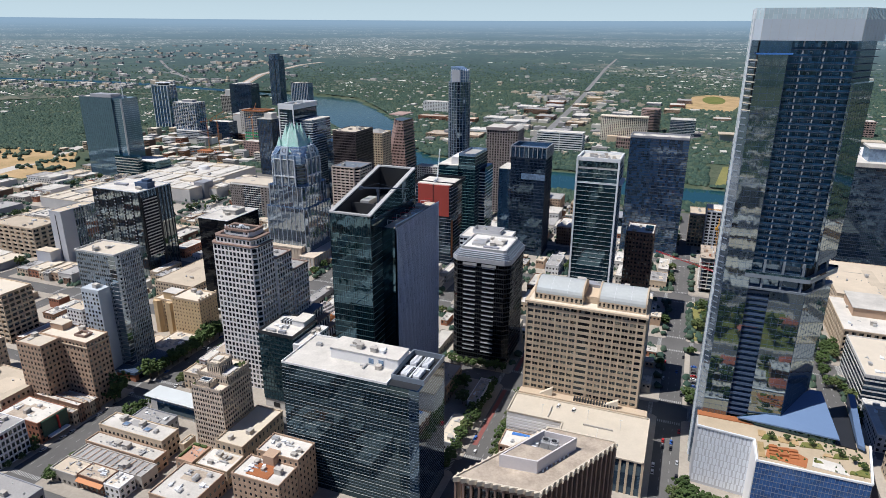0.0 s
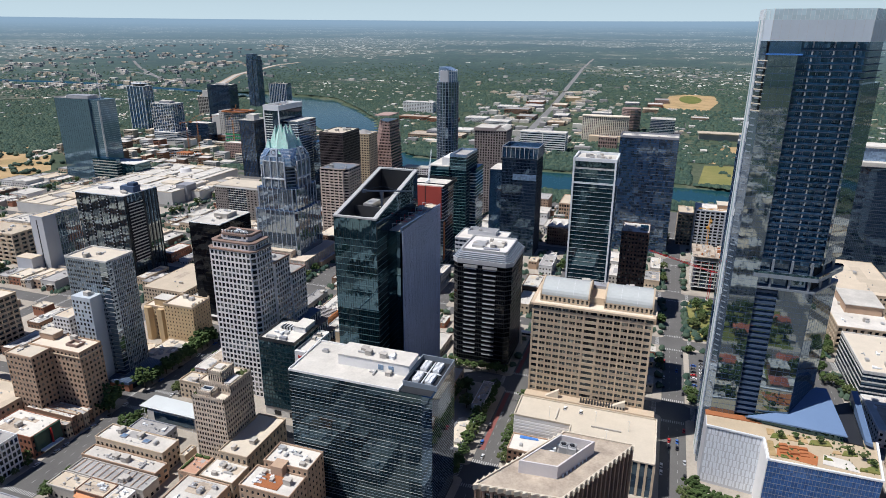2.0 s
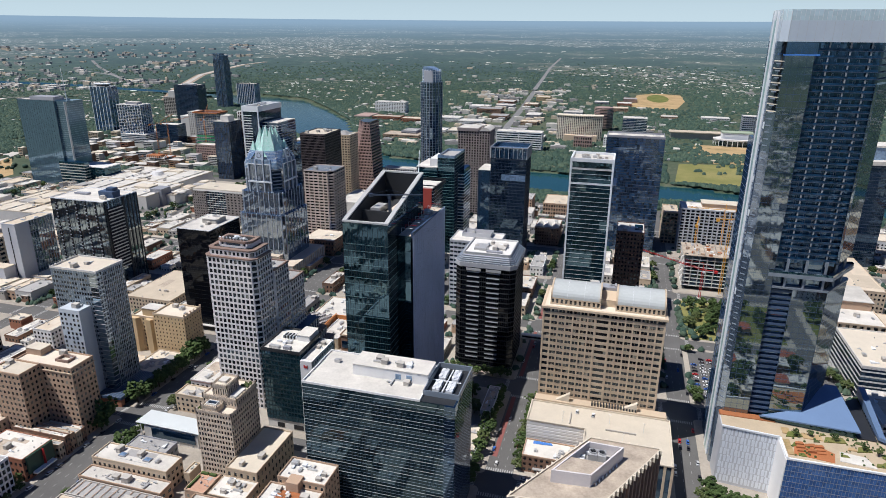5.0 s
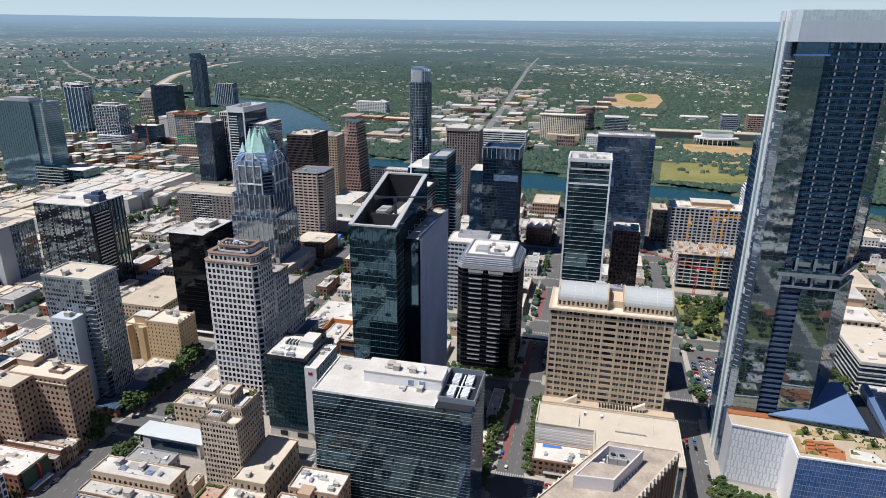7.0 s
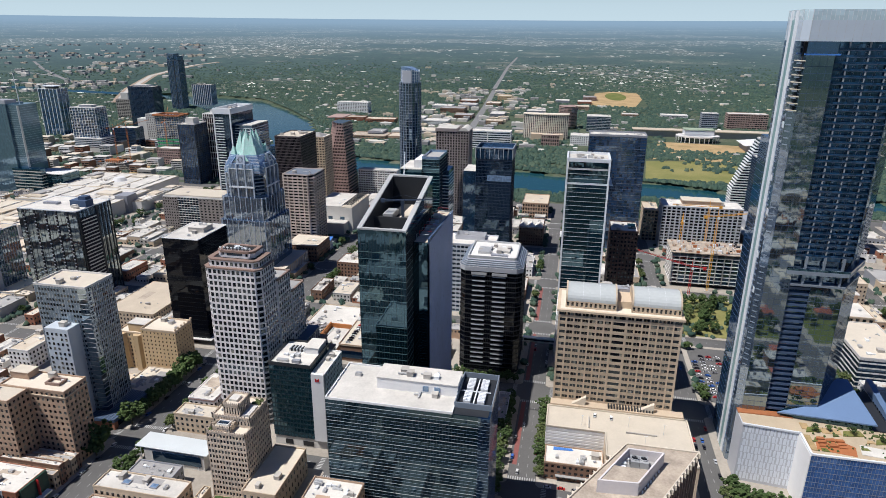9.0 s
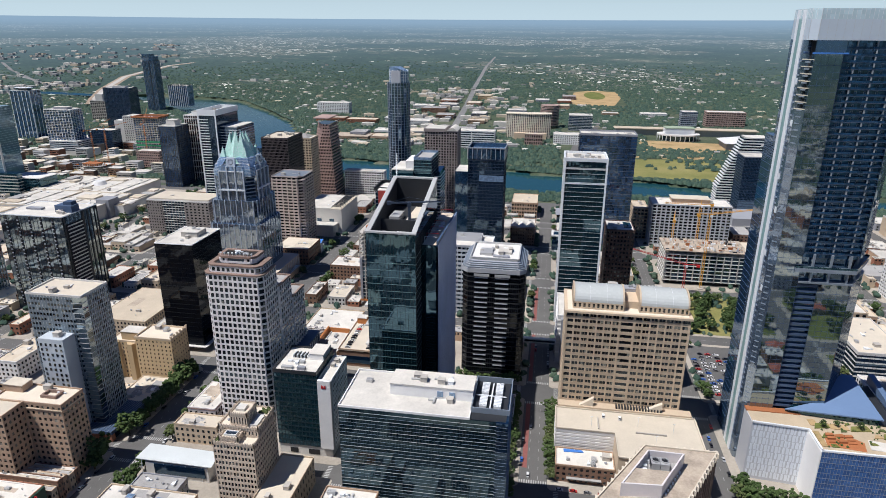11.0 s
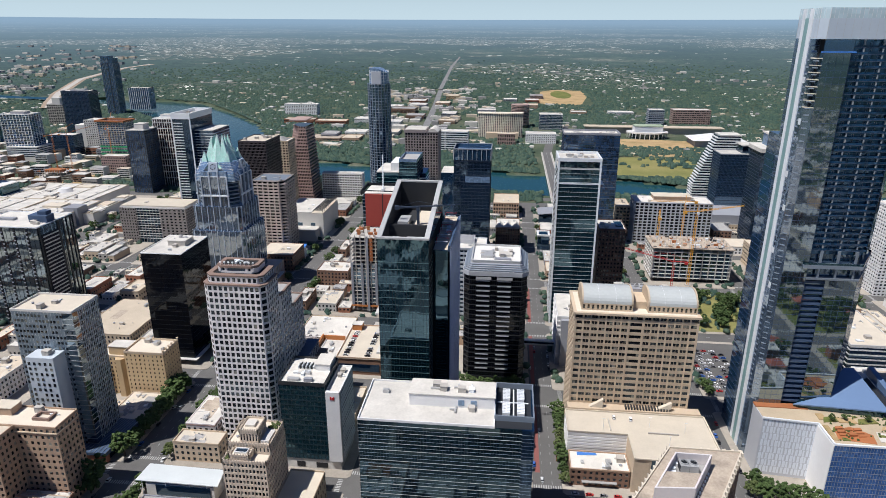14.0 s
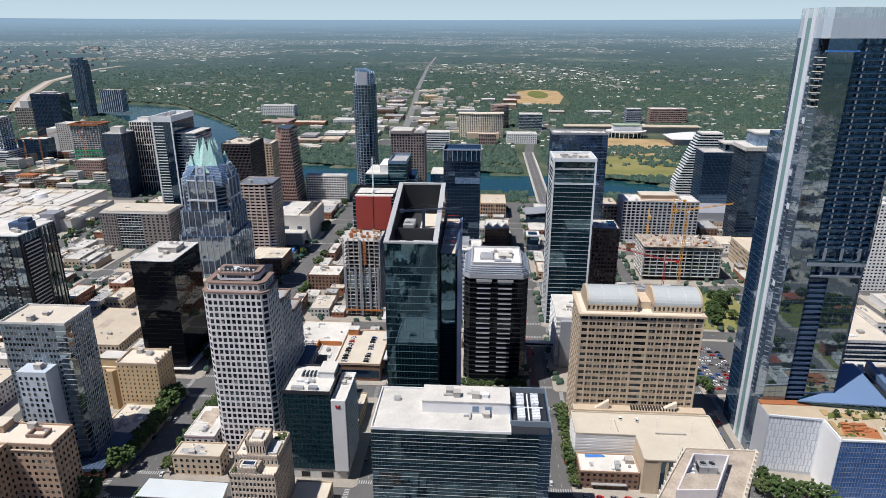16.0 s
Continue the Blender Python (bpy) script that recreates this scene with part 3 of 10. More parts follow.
def make_backdrop():
    m, n, l, p = nodes_of("hazy_distance")
    uv = n.new("ShaderNodeUVMap")
    uv.uv_map = "far"
    f1 = noise_at(n, l, uv.outputs[0], 1.1, 10, 0.68)
    f2 = noise_at(n, l, uv.outputs[0], 6.0, 9, 0.75)
    ramp = n.new("ShaderNodeValToRGB")
    e = ramp.color_ramp.elements
    for _ in range(2):
        e.new(0.5)
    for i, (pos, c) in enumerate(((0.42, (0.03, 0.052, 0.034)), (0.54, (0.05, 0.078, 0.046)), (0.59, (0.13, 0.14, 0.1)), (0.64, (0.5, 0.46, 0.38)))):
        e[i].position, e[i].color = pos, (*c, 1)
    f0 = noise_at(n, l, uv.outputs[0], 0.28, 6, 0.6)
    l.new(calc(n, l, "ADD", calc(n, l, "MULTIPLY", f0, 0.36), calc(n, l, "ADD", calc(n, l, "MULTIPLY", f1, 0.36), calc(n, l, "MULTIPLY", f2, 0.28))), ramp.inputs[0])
    sep = n.new("ShaderNodeSeparateXYZ")
    l.new(uv.outputs[0], sep.inputs[0])
    d = calc(n, l, "SQRT", calc(n, l, "ADD", calc(n, l, "MULTIPLY", sep.outputs[0], sep.outputs[0]), calc(n, l, "MULTIPLY", sep.outputs[1], sep.outputs[1])), 0.0)

    def cells(scale):
        vor = n.new("ShaderNodeTexVoronoi")
        vor.inputs["Scale"].default_value = scale
        l.new(uv.outputs[0], vor.inputs["Vector"])
        vs = n.new("ShaderNodeSeparateColor")
        l.new(vor.outputs["Color"], vs.inputs[0])
        return vs.outputs, vor.outputs["Distance"]

    def blend(fac, one, two):
        mx = n.new("ShaderNodeMix")
        mx.data_type = "RGBA"
        l.new(fac, mx.inputs[0])
        for k, c in ((6, one), (7, two)):
            if isinstance(c, tuple):
                mx.inputs[k].default_value = (*c, 1)
            else:
                l.new(c, mx.inputs[k])
        return mx.outputs[2]

    def step(x, lo, hi):
        mr = n.new("ShaderNodeMapRange")
        mr.interpolation_type = "SMOOTHSTEP"
        mr.inputs[1].default_value, mr.inputs[2].default_value = lo, hi
        l.new(x, mr.inputs[0])
        return mr.outputs[0]
    # crowns of the woods, and clearings between them
    crown, _ = cells(75.0)
    clump, _ = cells(24.0)
    leaf = calc(n, l, "ADD", calc(n, l, "ADD", calc(n, l, "MULTIPLY", crown[0], 0.9), calc(n, l, "MULTIPLY", clump[0], 0.5)), 0.45)
    wood = n.new("ShaderNodeVectorMath")
    wood.operation = "SCALE"
    l.new(ramp.outputs[0], wood.inputs[0])
    l.new(leaf, wood.inputs["Scale"])
    # quarters of houses: roofs, streets and yards, more of them in a belt of warehouses about ten kilometres out
    off = calc(n, l, "MULTIPLY", calc(n, l, "SUBTRACT", d, 9.4), 0.8)
    belt = calc(n, l, "POWER", 2.718, calc(n, l, "MULTIPLY", calc(n, l, "MULTIPLY", off, off), -2.0))
    likely = calc(n, l, "ADD", calc(n, l, "ADD", calc(n, l, "MULTIPLY", noise_at(n, l, uv.outputs[0], 0.42, 3), 0.75), calc(n, l, "MULTIPLY", noise_at(n, l, uv.outputs[0], 2.4, 6, 0.7), 0.35)), calc(n, l, "MULTIPLY", belt, 0.13))
    quarter = step(likely, 0.56, 0.59)
    house, near = cells(22.0)
    roof = calc(n, l, "MULTIPLY", calc(n, l, "LESS_THAN", near, calc(n, l, "MULTIPLY", house[1], 0.55)), calc(n, l, "LESS_THAN", house[0], calc(n, l, "ADD", calc(n, l, "MULTIPLY", quarter, 0.8), 0.03)))
    tone = n.new("ShaderNodeValToRGB")
    te = tone.color_ramp.elements
    te.new(0.5)
    te.new(0.8)
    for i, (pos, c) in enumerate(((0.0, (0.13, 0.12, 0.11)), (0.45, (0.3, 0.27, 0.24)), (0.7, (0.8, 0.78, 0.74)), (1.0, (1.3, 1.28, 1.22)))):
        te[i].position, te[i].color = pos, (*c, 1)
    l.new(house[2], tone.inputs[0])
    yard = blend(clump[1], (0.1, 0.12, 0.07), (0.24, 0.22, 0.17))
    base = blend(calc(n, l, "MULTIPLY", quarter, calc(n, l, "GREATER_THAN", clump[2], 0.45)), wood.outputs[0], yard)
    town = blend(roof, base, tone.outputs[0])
    # haze painted in: land colour fades to pale blue with distance
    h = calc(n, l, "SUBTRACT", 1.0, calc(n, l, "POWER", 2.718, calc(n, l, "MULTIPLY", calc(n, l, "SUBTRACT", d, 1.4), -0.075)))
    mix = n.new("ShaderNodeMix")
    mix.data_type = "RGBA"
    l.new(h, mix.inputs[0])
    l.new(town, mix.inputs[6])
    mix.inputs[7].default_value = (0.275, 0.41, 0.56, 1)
    # the land glows with its own daylight brightness; no lamp or sun lights it
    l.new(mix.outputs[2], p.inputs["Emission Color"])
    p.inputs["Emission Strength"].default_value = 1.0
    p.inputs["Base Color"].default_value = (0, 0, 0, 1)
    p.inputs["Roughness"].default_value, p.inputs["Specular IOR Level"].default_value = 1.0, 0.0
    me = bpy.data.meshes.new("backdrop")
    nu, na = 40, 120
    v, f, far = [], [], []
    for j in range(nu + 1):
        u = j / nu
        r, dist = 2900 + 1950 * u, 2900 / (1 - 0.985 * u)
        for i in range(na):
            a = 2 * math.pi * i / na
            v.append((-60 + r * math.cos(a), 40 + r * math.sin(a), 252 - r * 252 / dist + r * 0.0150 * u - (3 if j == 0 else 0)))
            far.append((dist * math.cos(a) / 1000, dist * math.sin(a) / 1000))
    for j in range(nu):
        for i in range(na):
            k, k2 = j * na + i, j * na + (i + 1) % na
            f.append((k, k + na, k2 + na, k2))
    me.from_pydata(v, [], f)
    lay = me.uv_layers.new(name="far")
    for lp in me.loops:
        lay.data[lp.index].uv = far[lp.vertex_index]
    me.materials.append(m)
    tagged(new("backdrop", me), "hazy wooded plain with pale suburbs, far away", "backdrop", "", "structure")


make_backdrop()


def far_at(x, y, z0=-5.0, lift=1.5):
    """The place on the far land, which closes in on the horizon, that stands for a true place on level ground."""
    d = math.hypot(x + 60, y - 40)
    a = math.atan2(y - 40, x + 60)
    down = (252 - z0) / d
    e = d
    for _ in range(12):
        u = max(0.0, (1 - 2900 / e) / 0.985)
        e = 252 / (down + 0.0150 * u)
    u = max(0.0, (1 - 2900 / e) / 0.985)
    r = 2900 + 1950 * u
    if e < 2900:
        r = e
    return (-60 + r * math.cos(a), 40 + r * math.sin(a), 252 - r * 252 / e + r * 0.0150 * u + lift), (e * math.cos(a), e * math.sin(a))


FAR_N = [(-1700, 2250), (-2017, 2380), (-2289, 2421), (-2554, 2481), (-2868, 2496), (-3166, 2488), (-3700, 2450)]
FAR_S = [(-1700, 2360), (-2095, 2462), (-2370, 2510), (-2660, 2580), (-2990, 2590), (-3270, 2570), (-3800, 2520)]
FAR_ROAD = [(-1700, 2060), (-1805, 2214), (-2022, 2552), (-2435, 3283), (-2617, 3757), (-2823, 4320), (-2892, 4751)]


def far_taken(tx, ty):
    """Water and motorways on the far land stay free of trees."""
    n, s = [far_at(*p, -12)[1] for p in FAR_N], [far_at(*p, -12)[1] for p in FAR_S]
    lo = np.interp(tx, [p[0] for p in n[::-1]], [p[1] for p in n[::-1]])
    hi = np.interp(tx, [p[0] for p in s[::-1]], [p[1] for p in s[::-1]])
    road = [far_at(*p)[1] for p in FAR_ROAD]
    rx = np.interp(ty, [p[1] for p in road], [p[0] for p in road])
    av = [far_at(*p)[1] for p in ((-455, 2950), (-520, 3800), (-600, 4800))]
    ax = np.interp(ty, [p[1] for p in av], [p[0] for p in av])
    return (-4000 < tx < -1600 and lo - 15 < ty < hi + 15) or (2000 < ty < 5300 and abs(tx - rx) < 75) or (2900 < ty < 4900 and abs(tx - ax) < 22)


def far_water():
    m = MB()
    m.v = [far_at(*p, -12, 2.5)[0] for p in FAR_N] + [far_at(*p, -12, 2.5)[0] for p in FAR_S]
    n = len(FAR_N)
    m.f = [(i + 1, i, n + i, n + i + 1) for i in range(n - 1)]
    m.make("water", WATER, kind="structure", label="far blue arm of the lake", cat="water")
    for line, w, mat, label in ((FAR_ROAD, 52, BARE, "motorway being rebuilt through bare earth"), (FAR_ROAD, 24, CONCRETE, "pale lanes of the far motorway"), ([(-455, 2950), (-520, 3800), (-600, 4800), (-700, 6500)], 20, FAR_ASPHALT, "straight grey avenue far in the south"),
                                ([(-3300, 3300), (-3000, 3150), (-2821, 3039), (-2600, 2850), (-2349, 2656)], 24, FAR_ASPHALT, "wide grey road by the far shore"), ([(-4258, 4386), (-3500, 3650), (-2821, 3039)], 22, FAR_ASPHALT, "grey motorway leading to the horizon")):
        m = MB()
        k = len(line)
        for i, (x, y) in enumerate(line):
            a, b = line[max(0, i - 1)], line[min(k - 1, i + 1)]
            ln = math.hypot(b[0] - a[0], b[1] - a[1])
            px, py = -(b[1] - a[1]) / ln * w / 2, (b[0] - a[0]) / ln * w / 2
            up = 1.6 if mat is BARE else 2.6
            m.v += [far_at(x - px, y - py, -5, up)[0], far_at(x + px, y + py, -5, up)[0]]
        m.f = [(2 * i + 1, 2 * i, 2 * i + 2, 2 * i + 3) for i in range(k - 1)]
        m.make("road", mat, kind="structure", label=label, cat="road")


far_water()


# ---- the towers, nearest first ----
def glass_tower():
    """The tallest tower: mirror glass bays, a recessed stack of balconies, a pale crown."""
    up = [(23, 363.4), (26.5, 360.5), (69, 360.5), (82, 384), (82, 388), (23, 388)]
    b = Building("glass_tower", "very tall unfinished mirror-glass tower with recessed balconies", up, "skyscraper")
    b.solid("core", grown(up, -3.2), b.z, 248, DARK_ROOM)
    bays = (([(26.5, 360.4), (39.8, 360.4), (39.8, 366), (26.5, 366)], 38, 241.5),
            ([(68.4, 360.4), (69.6, 360.4), (82.6, 384), (82.6, 388), (68.4, 388)], 136, 228.5),
            ([(50.4, 360.5), (67.4, 360.5), (67.4, 366), (50.4, 366)], 38, 119.5),
            ([(67.4, 360.5), (83.3, 384.5), (83.3, 388), (67.4, 388)], 42, 119.5))
    for plan, z0, z1 in bays:
        b.solid("glass_bay", plan, z0, z1, G_MIRROR, "wavy mirror glass bay")
        b.bands("floor_line", plan, [z0 + 3.3 * i for i in range(1, int((z1 - z0) / 3.3))], 0.16, NAVY, 0.05)
        b.uprights(plan, z0, z1, 3.2, 0.09, 0.05, NAVY, sides=(0, 1))
    b.solid("corner_bay", [(23, 366), (23, 363.4), (26.5, 360.5), (26.5, 366)], b.z, 214, G_SHAFT, "glazed corner with slatted vents")
    b.solid("side_wall", [(23, 366), (27, 366), (27, 388), (23, 388)], 0, 248, G_SHAFT)
    b.bands("floor_line", rect(23, 27, 366, 388), [3.4 * i for i in range(1, 73)], 0.22, NAVY, 0.06)
    b.solid("rear_wing", [(23.4, 388), (60, 388), (60, 404), (23.4, 404)], 0, 196, G_BLUE, "blue-grey glass rear wing")
    b.bands("spandrel", rect(23.4, 60, 388, 404), [4 * i for i in range(1, 49)], 0.25, NAVY, 0.08)
    m = b.mb()
    for i in range(59):
        z = 40 + i * 3.4
        m.box(22.8, 23.1, 366.4, 368.6, z, z + 0.8)
        m.prism([(23.4, 362.9), (25.4, 361.2), (25.5, 361.4), (23.5, 363.1)], z, z + 0.6)
    m.make("side_slat", STEEL_GREY, b.t, kind="stuff")
    for y0, y1 in ((379.2, 382.6), (370.4, 374.4)):
        b.box("white_strip", 22.5, 23.2, y0, y1, 0, 262.5, WHITE_STEEL)
    b.box("green_strip", 22.6, 23.15, 374.4, 379.2, 0, 258, PALE_GLASS_FIN)
    me = MB().ring([(-1.3, -0.2), (1.3, -0.2), (1.3, 0.2), (-1.3, 0.2)], [(-0.7, -0.3), (0.7, -0.3), (0.7, 0.3), (-0.7, 0.3)], 0, 3.2).box(-0.7, 0.7, -0.05, 0.15, 0.3, 2.9).data("wall_frame", WHITE_STEEL)
    for i, z in enumerate((226, 205, 176, 158, 132, 112)):
        piece("wall_frame", me, b.t, (22.9 - b.o[0], (368.8, 364.9)[i % 2] - b.o[1], z - b.z), rz=math.pi / 2)
    # balcony stack
    n = 34
    fl = (247 - 136.5) / n
    edge = surf("blue_slab", (0.035, 0.06, 0.11), 0.5, a1=0.06, a2=0.1)
    me = MB((b.o[0], b.o[1], 0)).prism([(39.8, 361.2), (68.4, 361.2), (68.4, 368), (39.8, 368)], 0, 0.3).data("balcony_slab", edge)
    rail = MB((b.o[0], b.o[1], 0)).box(40, 68.3, 361.25, 361.33, 0.4, 1.35).data("glass_railing", glazing("dark_blue_railing", (0.012, 0.045, 0.095), 1.5, 0.5, panel=(1.6, 1.6, 3.25), tone=0.9, tilt=0.01))
    for i in range(n):
        s = piece("balcony_slab", me, b.t, (0, 0, 136.5 + i * fl - b.z))
        piece("glass_railing", rail, s, (0, 0, 0))
    wide = MB((b.o[0], b.o[1], 0)).prism([(68.4, 361.2), (69.4, 361.2), (82.2, 384), (75, 384), (68.4, 372)], 0, 0.3).data("balcony_slab", edge)
    for i in range(29, n):
        piece("balcony_slab", wide, b.t, (0, 0, 136.5 + i * fl - b.z))
    m = b.mb()
    for i in range(n):
        z = 136.5 + i * fl
        for x in (43.5, 49.6, 54.0, 59.5, 65.0):
            m.box(x - 0.55, x - 0.44, 362.7, 362.8, z + 0.45, z + 2.6).box(x + 0.44, x + 0.55, 362.7, 362.8, z + 0.45, z + 2.6).box(x - 0.55, x + 0.55, 362.7, 362.8, z + 2.48, z + 2.6)
    m.make("door_frame", STEEL_GREY, b.t, kind="stuff")
    b.box("balcony_wall", 39.8, 68.4, 362.9, 367, 134, 248, glazing("balcony_teal_glass", (0.022, 0.068, 0.125), 2.0, 0.5, tint=(0.45, 0.72, 1.0), tone=1.2, panel=(1.4, 1.5, 3.25), tilt=0.02))
    b.solid("balcony_wall", [(68.4, 365), (70.6, 366), (80.4, 384), (68.4, 384)], 228, 248, G_BLUE)
    col = MB().box(-0.32, 0.32, -0.5, 0.3, 134, 248).data("column", surf("raw_column_concrete", (0.25, 0.28, 0.31), 0.8))
    for x in (45.8, 55.0, 63.9):
        piece("column", col, b.t, (x - b.o[0], 361.8 - b.o[1], -b.z))
    # transfer level
    ledge = [(37, 359.4), (68.2, 359.4), (85, 385), (85, 387.6), (37, 387.6)]
    b.solid("terrace_slab", ledge, 126.4, 128.6, STEEL_GREY)
    b.solid("terrace_slab", [(39.8, 360), (67.6, 360), (83.8, 384.5), (83.8, 387.6), (39.8, 387.6)], 119.5, 120.6, STEEL_GREY)
    b.solid("recess_wall", [(40, 363.5), (66, 363.5), (80, 386), (80, 387.2), (40, 387.2)], 119, 136.4, G_BLUE)
    col = MB().box(-0.55, 0.55, -0.55, 0.55, 120, 136.6).data("column", STEEL_GREY)
    for x, y in ((45.8, 361), (55, 361), (64.5, 361), (71.5, 368.5), (78, 378)):
        piece("column", col, b.t, (x - b.o[0], y - b.o[1], -b.z))
    b.bands("terrace_rail", ledge, [128.6], 1.2, G_TEAL, 0.0, 0.1)
    # recessed slot under it
    me = MB((b.o[0], b.o[1], 0)).box(39.8, 50.4, 361.2, 365, 0, 1.3).data("slot_balcony", NAVY)
    for i in range(24):
        piece("slot_balcony", me, b.t, (0, 0, 40 + i * 3.35 - b.z))
    b.box("slot_wall", 39.8, 50.4, 363, 366, 38, 120, G_BLUE)
    # crown
    top = [(23, 363.2), (26.4, 360.2), (69, 360.2), (83, 384), (83, 388), (23, 388)]
    b.solid("crown", top, 248, 257.8, surf("pale_metal_panel", (0.46, 0.52, 0.58), 0.45, a1=0.04, a2=0.1, bump=0.05), "pale metal crown panels")
    b.solid("crown_core", grown(top, -1), 257.8, 258.6, GREY_ROOF)
    b.bands("crown_glass", top, [257.8], 5.0, G_RAIL, 0.0, 0.15)
    b.uprights(top, 257.8, 262.9, 1.9, 0.14, 0.1, WHITE_STEEL, "crown_post")
    b.uprights(top, 248, 257.8, 3.8, 0.08, 0.04, SILVER, "crown_joint")
    b.box("blue_canopy", 25.5, 41.5, 358.6, 361, 241.5, 242.2, BLUE_TARP, "blue scaffold canopy under the crown")
    for i in range(8):
        z = 214 + i * 3.5
        b.solid("open_floor", [(22.8, 363.4), (26.6, 360.1), (27.2, 361.4), (23, 366)], z, z + 0.4, CREAM_DECK, "bare concrete floor edge")
    b.box("canopy_glass", 26.5, 40.5, 360.3, 360.9, 242.3, 248, G_BLUE)
    return b


def white_podium():
    pts = [(24, 344), (54, 341), (53.4, 321.4), (106, 321.4), (112, 356), (24, 358)]
    b = Building("podium_building", "white metal-clad podium with a roof garden", [(24, 321), (112, 321), (112, 358), (24, 358)])
    plan = [(53.4, 321.4), (106, 321.4), (112, 358), (53.4, 358)]
    b.solid("front_block", plan, b.z, 38, glazing("podium_blue_glass", (0.05, 0.13, 0.34), 1.6, 0.5, rough=0.15))
    n = 11
    b.bands("panel_line", plan, [1 + 3.35 * i for i in range(n)], 0.2, STEEL_GREY, 0.15)
    b.uprights(plan, b.z, 38, 1.6, 0.1, 0.12, STEEL_GREY, "fin", sides=(0,))
    b.solid("left_wing", [(24, 344), (53.3, 341), (53.3, 360), (24, 360)], b.z, 38, PURPLE_CONC)
    m = b.mb()
    for i in range(15):
        for j in range(8):
            x = 25 + i * 1.92 + (j % 2) * 0.4
            y = 344 - (x - 24) * 3 / 29.3
            m.box(x, x + 1.86, y - 0.1 - 0.03 * ((i + j) % 3), y + 0.1, 2 + j * 4.5, 6.1 + j * 4.5)
    m.make("wall_panel", surf("pearl_metal_panel", (0.64, 0.67, 0.71), 0.45, a1=0.05, a2=0.08, bump=0.03), b.t, "folded pearl-grey metal panels", kind="stuff")
    b.box("white_side", 52.9, 53.4, 321.2, 341.4, b.z, 38, WHITE_WALL)
    b.solid("roof_deck", [(24.5, 344.6), (54, 341.6), (54, 322), (105.5, 322), (111.5, 358), (24.5, 358)], 37.6, 38.25, surf("tan_roof_paving", (0.46, 0.37, 0.26), 0.9, a1=0.1, a2=0.2))
    for a, c in (((24, 344), (54, 341)), ((53.6, 341), (53.6, 321.6)), ((53.4, 321.6), (106, 321.6)), ((106, 321.6), (112, 357))):
        b.mb().beam((*a, 38.6), (*c, 38.6), 0.75).make("parapet", WHITE_STEEL, b.t)
    for x0, x1, y0, y1 in ((57, 66, 343, 350), (76, 88, 343, 350), (91, 99, 338, 345), (58, 64, 334, 340)):
        b.solid("planting_bed", [(x0, y0), (x1, y0 + 2), (x1 - 1, y1), (x0 + 2, y1 - 2)], 38.2, 38.8, GRASS)
    rp = random.Random(8)
    for i in range(9):
        x, y = 60 + (i % 3) * 5, 330 + (i // 3) * 2.8
        b.solid("steel_planter", [(x, y), (x + 4.6, y + 0.6), (x + 4.2, y + 2.6), (x + 0.6, y + 2.2)], 38.2, 38.9 + rp.uniform(0, 0.9), RUST, "rust-coloured steel planter")
    for x0, x1, y0, y1 in ((55, 58, 326, 340), (66, 76, 344, 349), (56, 60, 346, 352)):
        b.solid("planting_bed", rect(x0, x1, y0, y1), 38.2, 38.7, DRY)
    b.solid("rust_deck", [(58, 327), (77, 324.5), (79, 333), (70, 340), (60, 337)], 38.2, 38.45, RUST, "rust-red garden deck")
    for i in range(9):
        x, y = 60 + (i * 5.3) % 44, 326 + (i * 7.7) % 26
        w, d = rp.uniform(2.5, 6), rp.uniform(1.5, 4)
        b.solid("planting_bed", [(x, y), (x + w, y + rp.uniform(-1, 1)), (x + w - 1, y + d), (x + rp.uniform(0, 1.5), y + d)], 38.3, 38.75 + 0.01 * i, (GRASS, DRY, LEAF[2], GRASS)[i % 4])
    shrub = MB()
    for i in range(60):
        shrub.add(blob(rp, (rp.uniform(57, 106) - 0, rp.uniform(324, 352), 38.9), rp.uniform(0.35, 0.8)), ICO)
    shrub.o = b.o
    shrub.v = [(p[0] - b.o[0], p[1] - b.o[1], p[2] - b.o[2]) for p in shrub.v]
    shrub.make("shrub", LEAF[1], b.t, kind="stuff")
    b.solid("paved_terrace", [(80, 327), (97, 325), (94, 334), (82, 336)], 38.2, 38.6, WHITE_ROOF)
    b.solid("lawn", [(97, 327), (106, 327), (107, 336)], 38.2, 38.9, GRASS)
    canopy = surf("blue_standing_seam", (0.13, 0.2, 0.33), 0.35, a1=0.05, a2=0.12, bump=0.03)
    b.solid("slope_roof", [(45, 356.6), (95.5, 350.2), (90, 384), (84, 384), (62, 361)], [40.6, 42.6, 52, 52, 44], [41.4, 43.4, 52.8, 52.8, 44.8], canopy, "folded blue metal canopy roof")
    b.solid("canopy_wall", [(46, 358), (94, 352), (90, 383), (84, 383)], 38, [40.6, 42.6, 52, 52], G_TEAL)
    b.solid("slope_roof", [(104.5, 351), (107.5, 349), (111, 400), (107.5, 400)], 40, [42, 42, 46, 46], canopy, "narrow sloping side roof")
    b.solid("dark_slot", [(95.5, 352), (104.5, 351), (107.5, 398), (91, 386)], 38, 39, DARK_METAL)
    b.box("left_terrace", 24, 54, 356, 361, 38, 38.8, RUST)
    return b


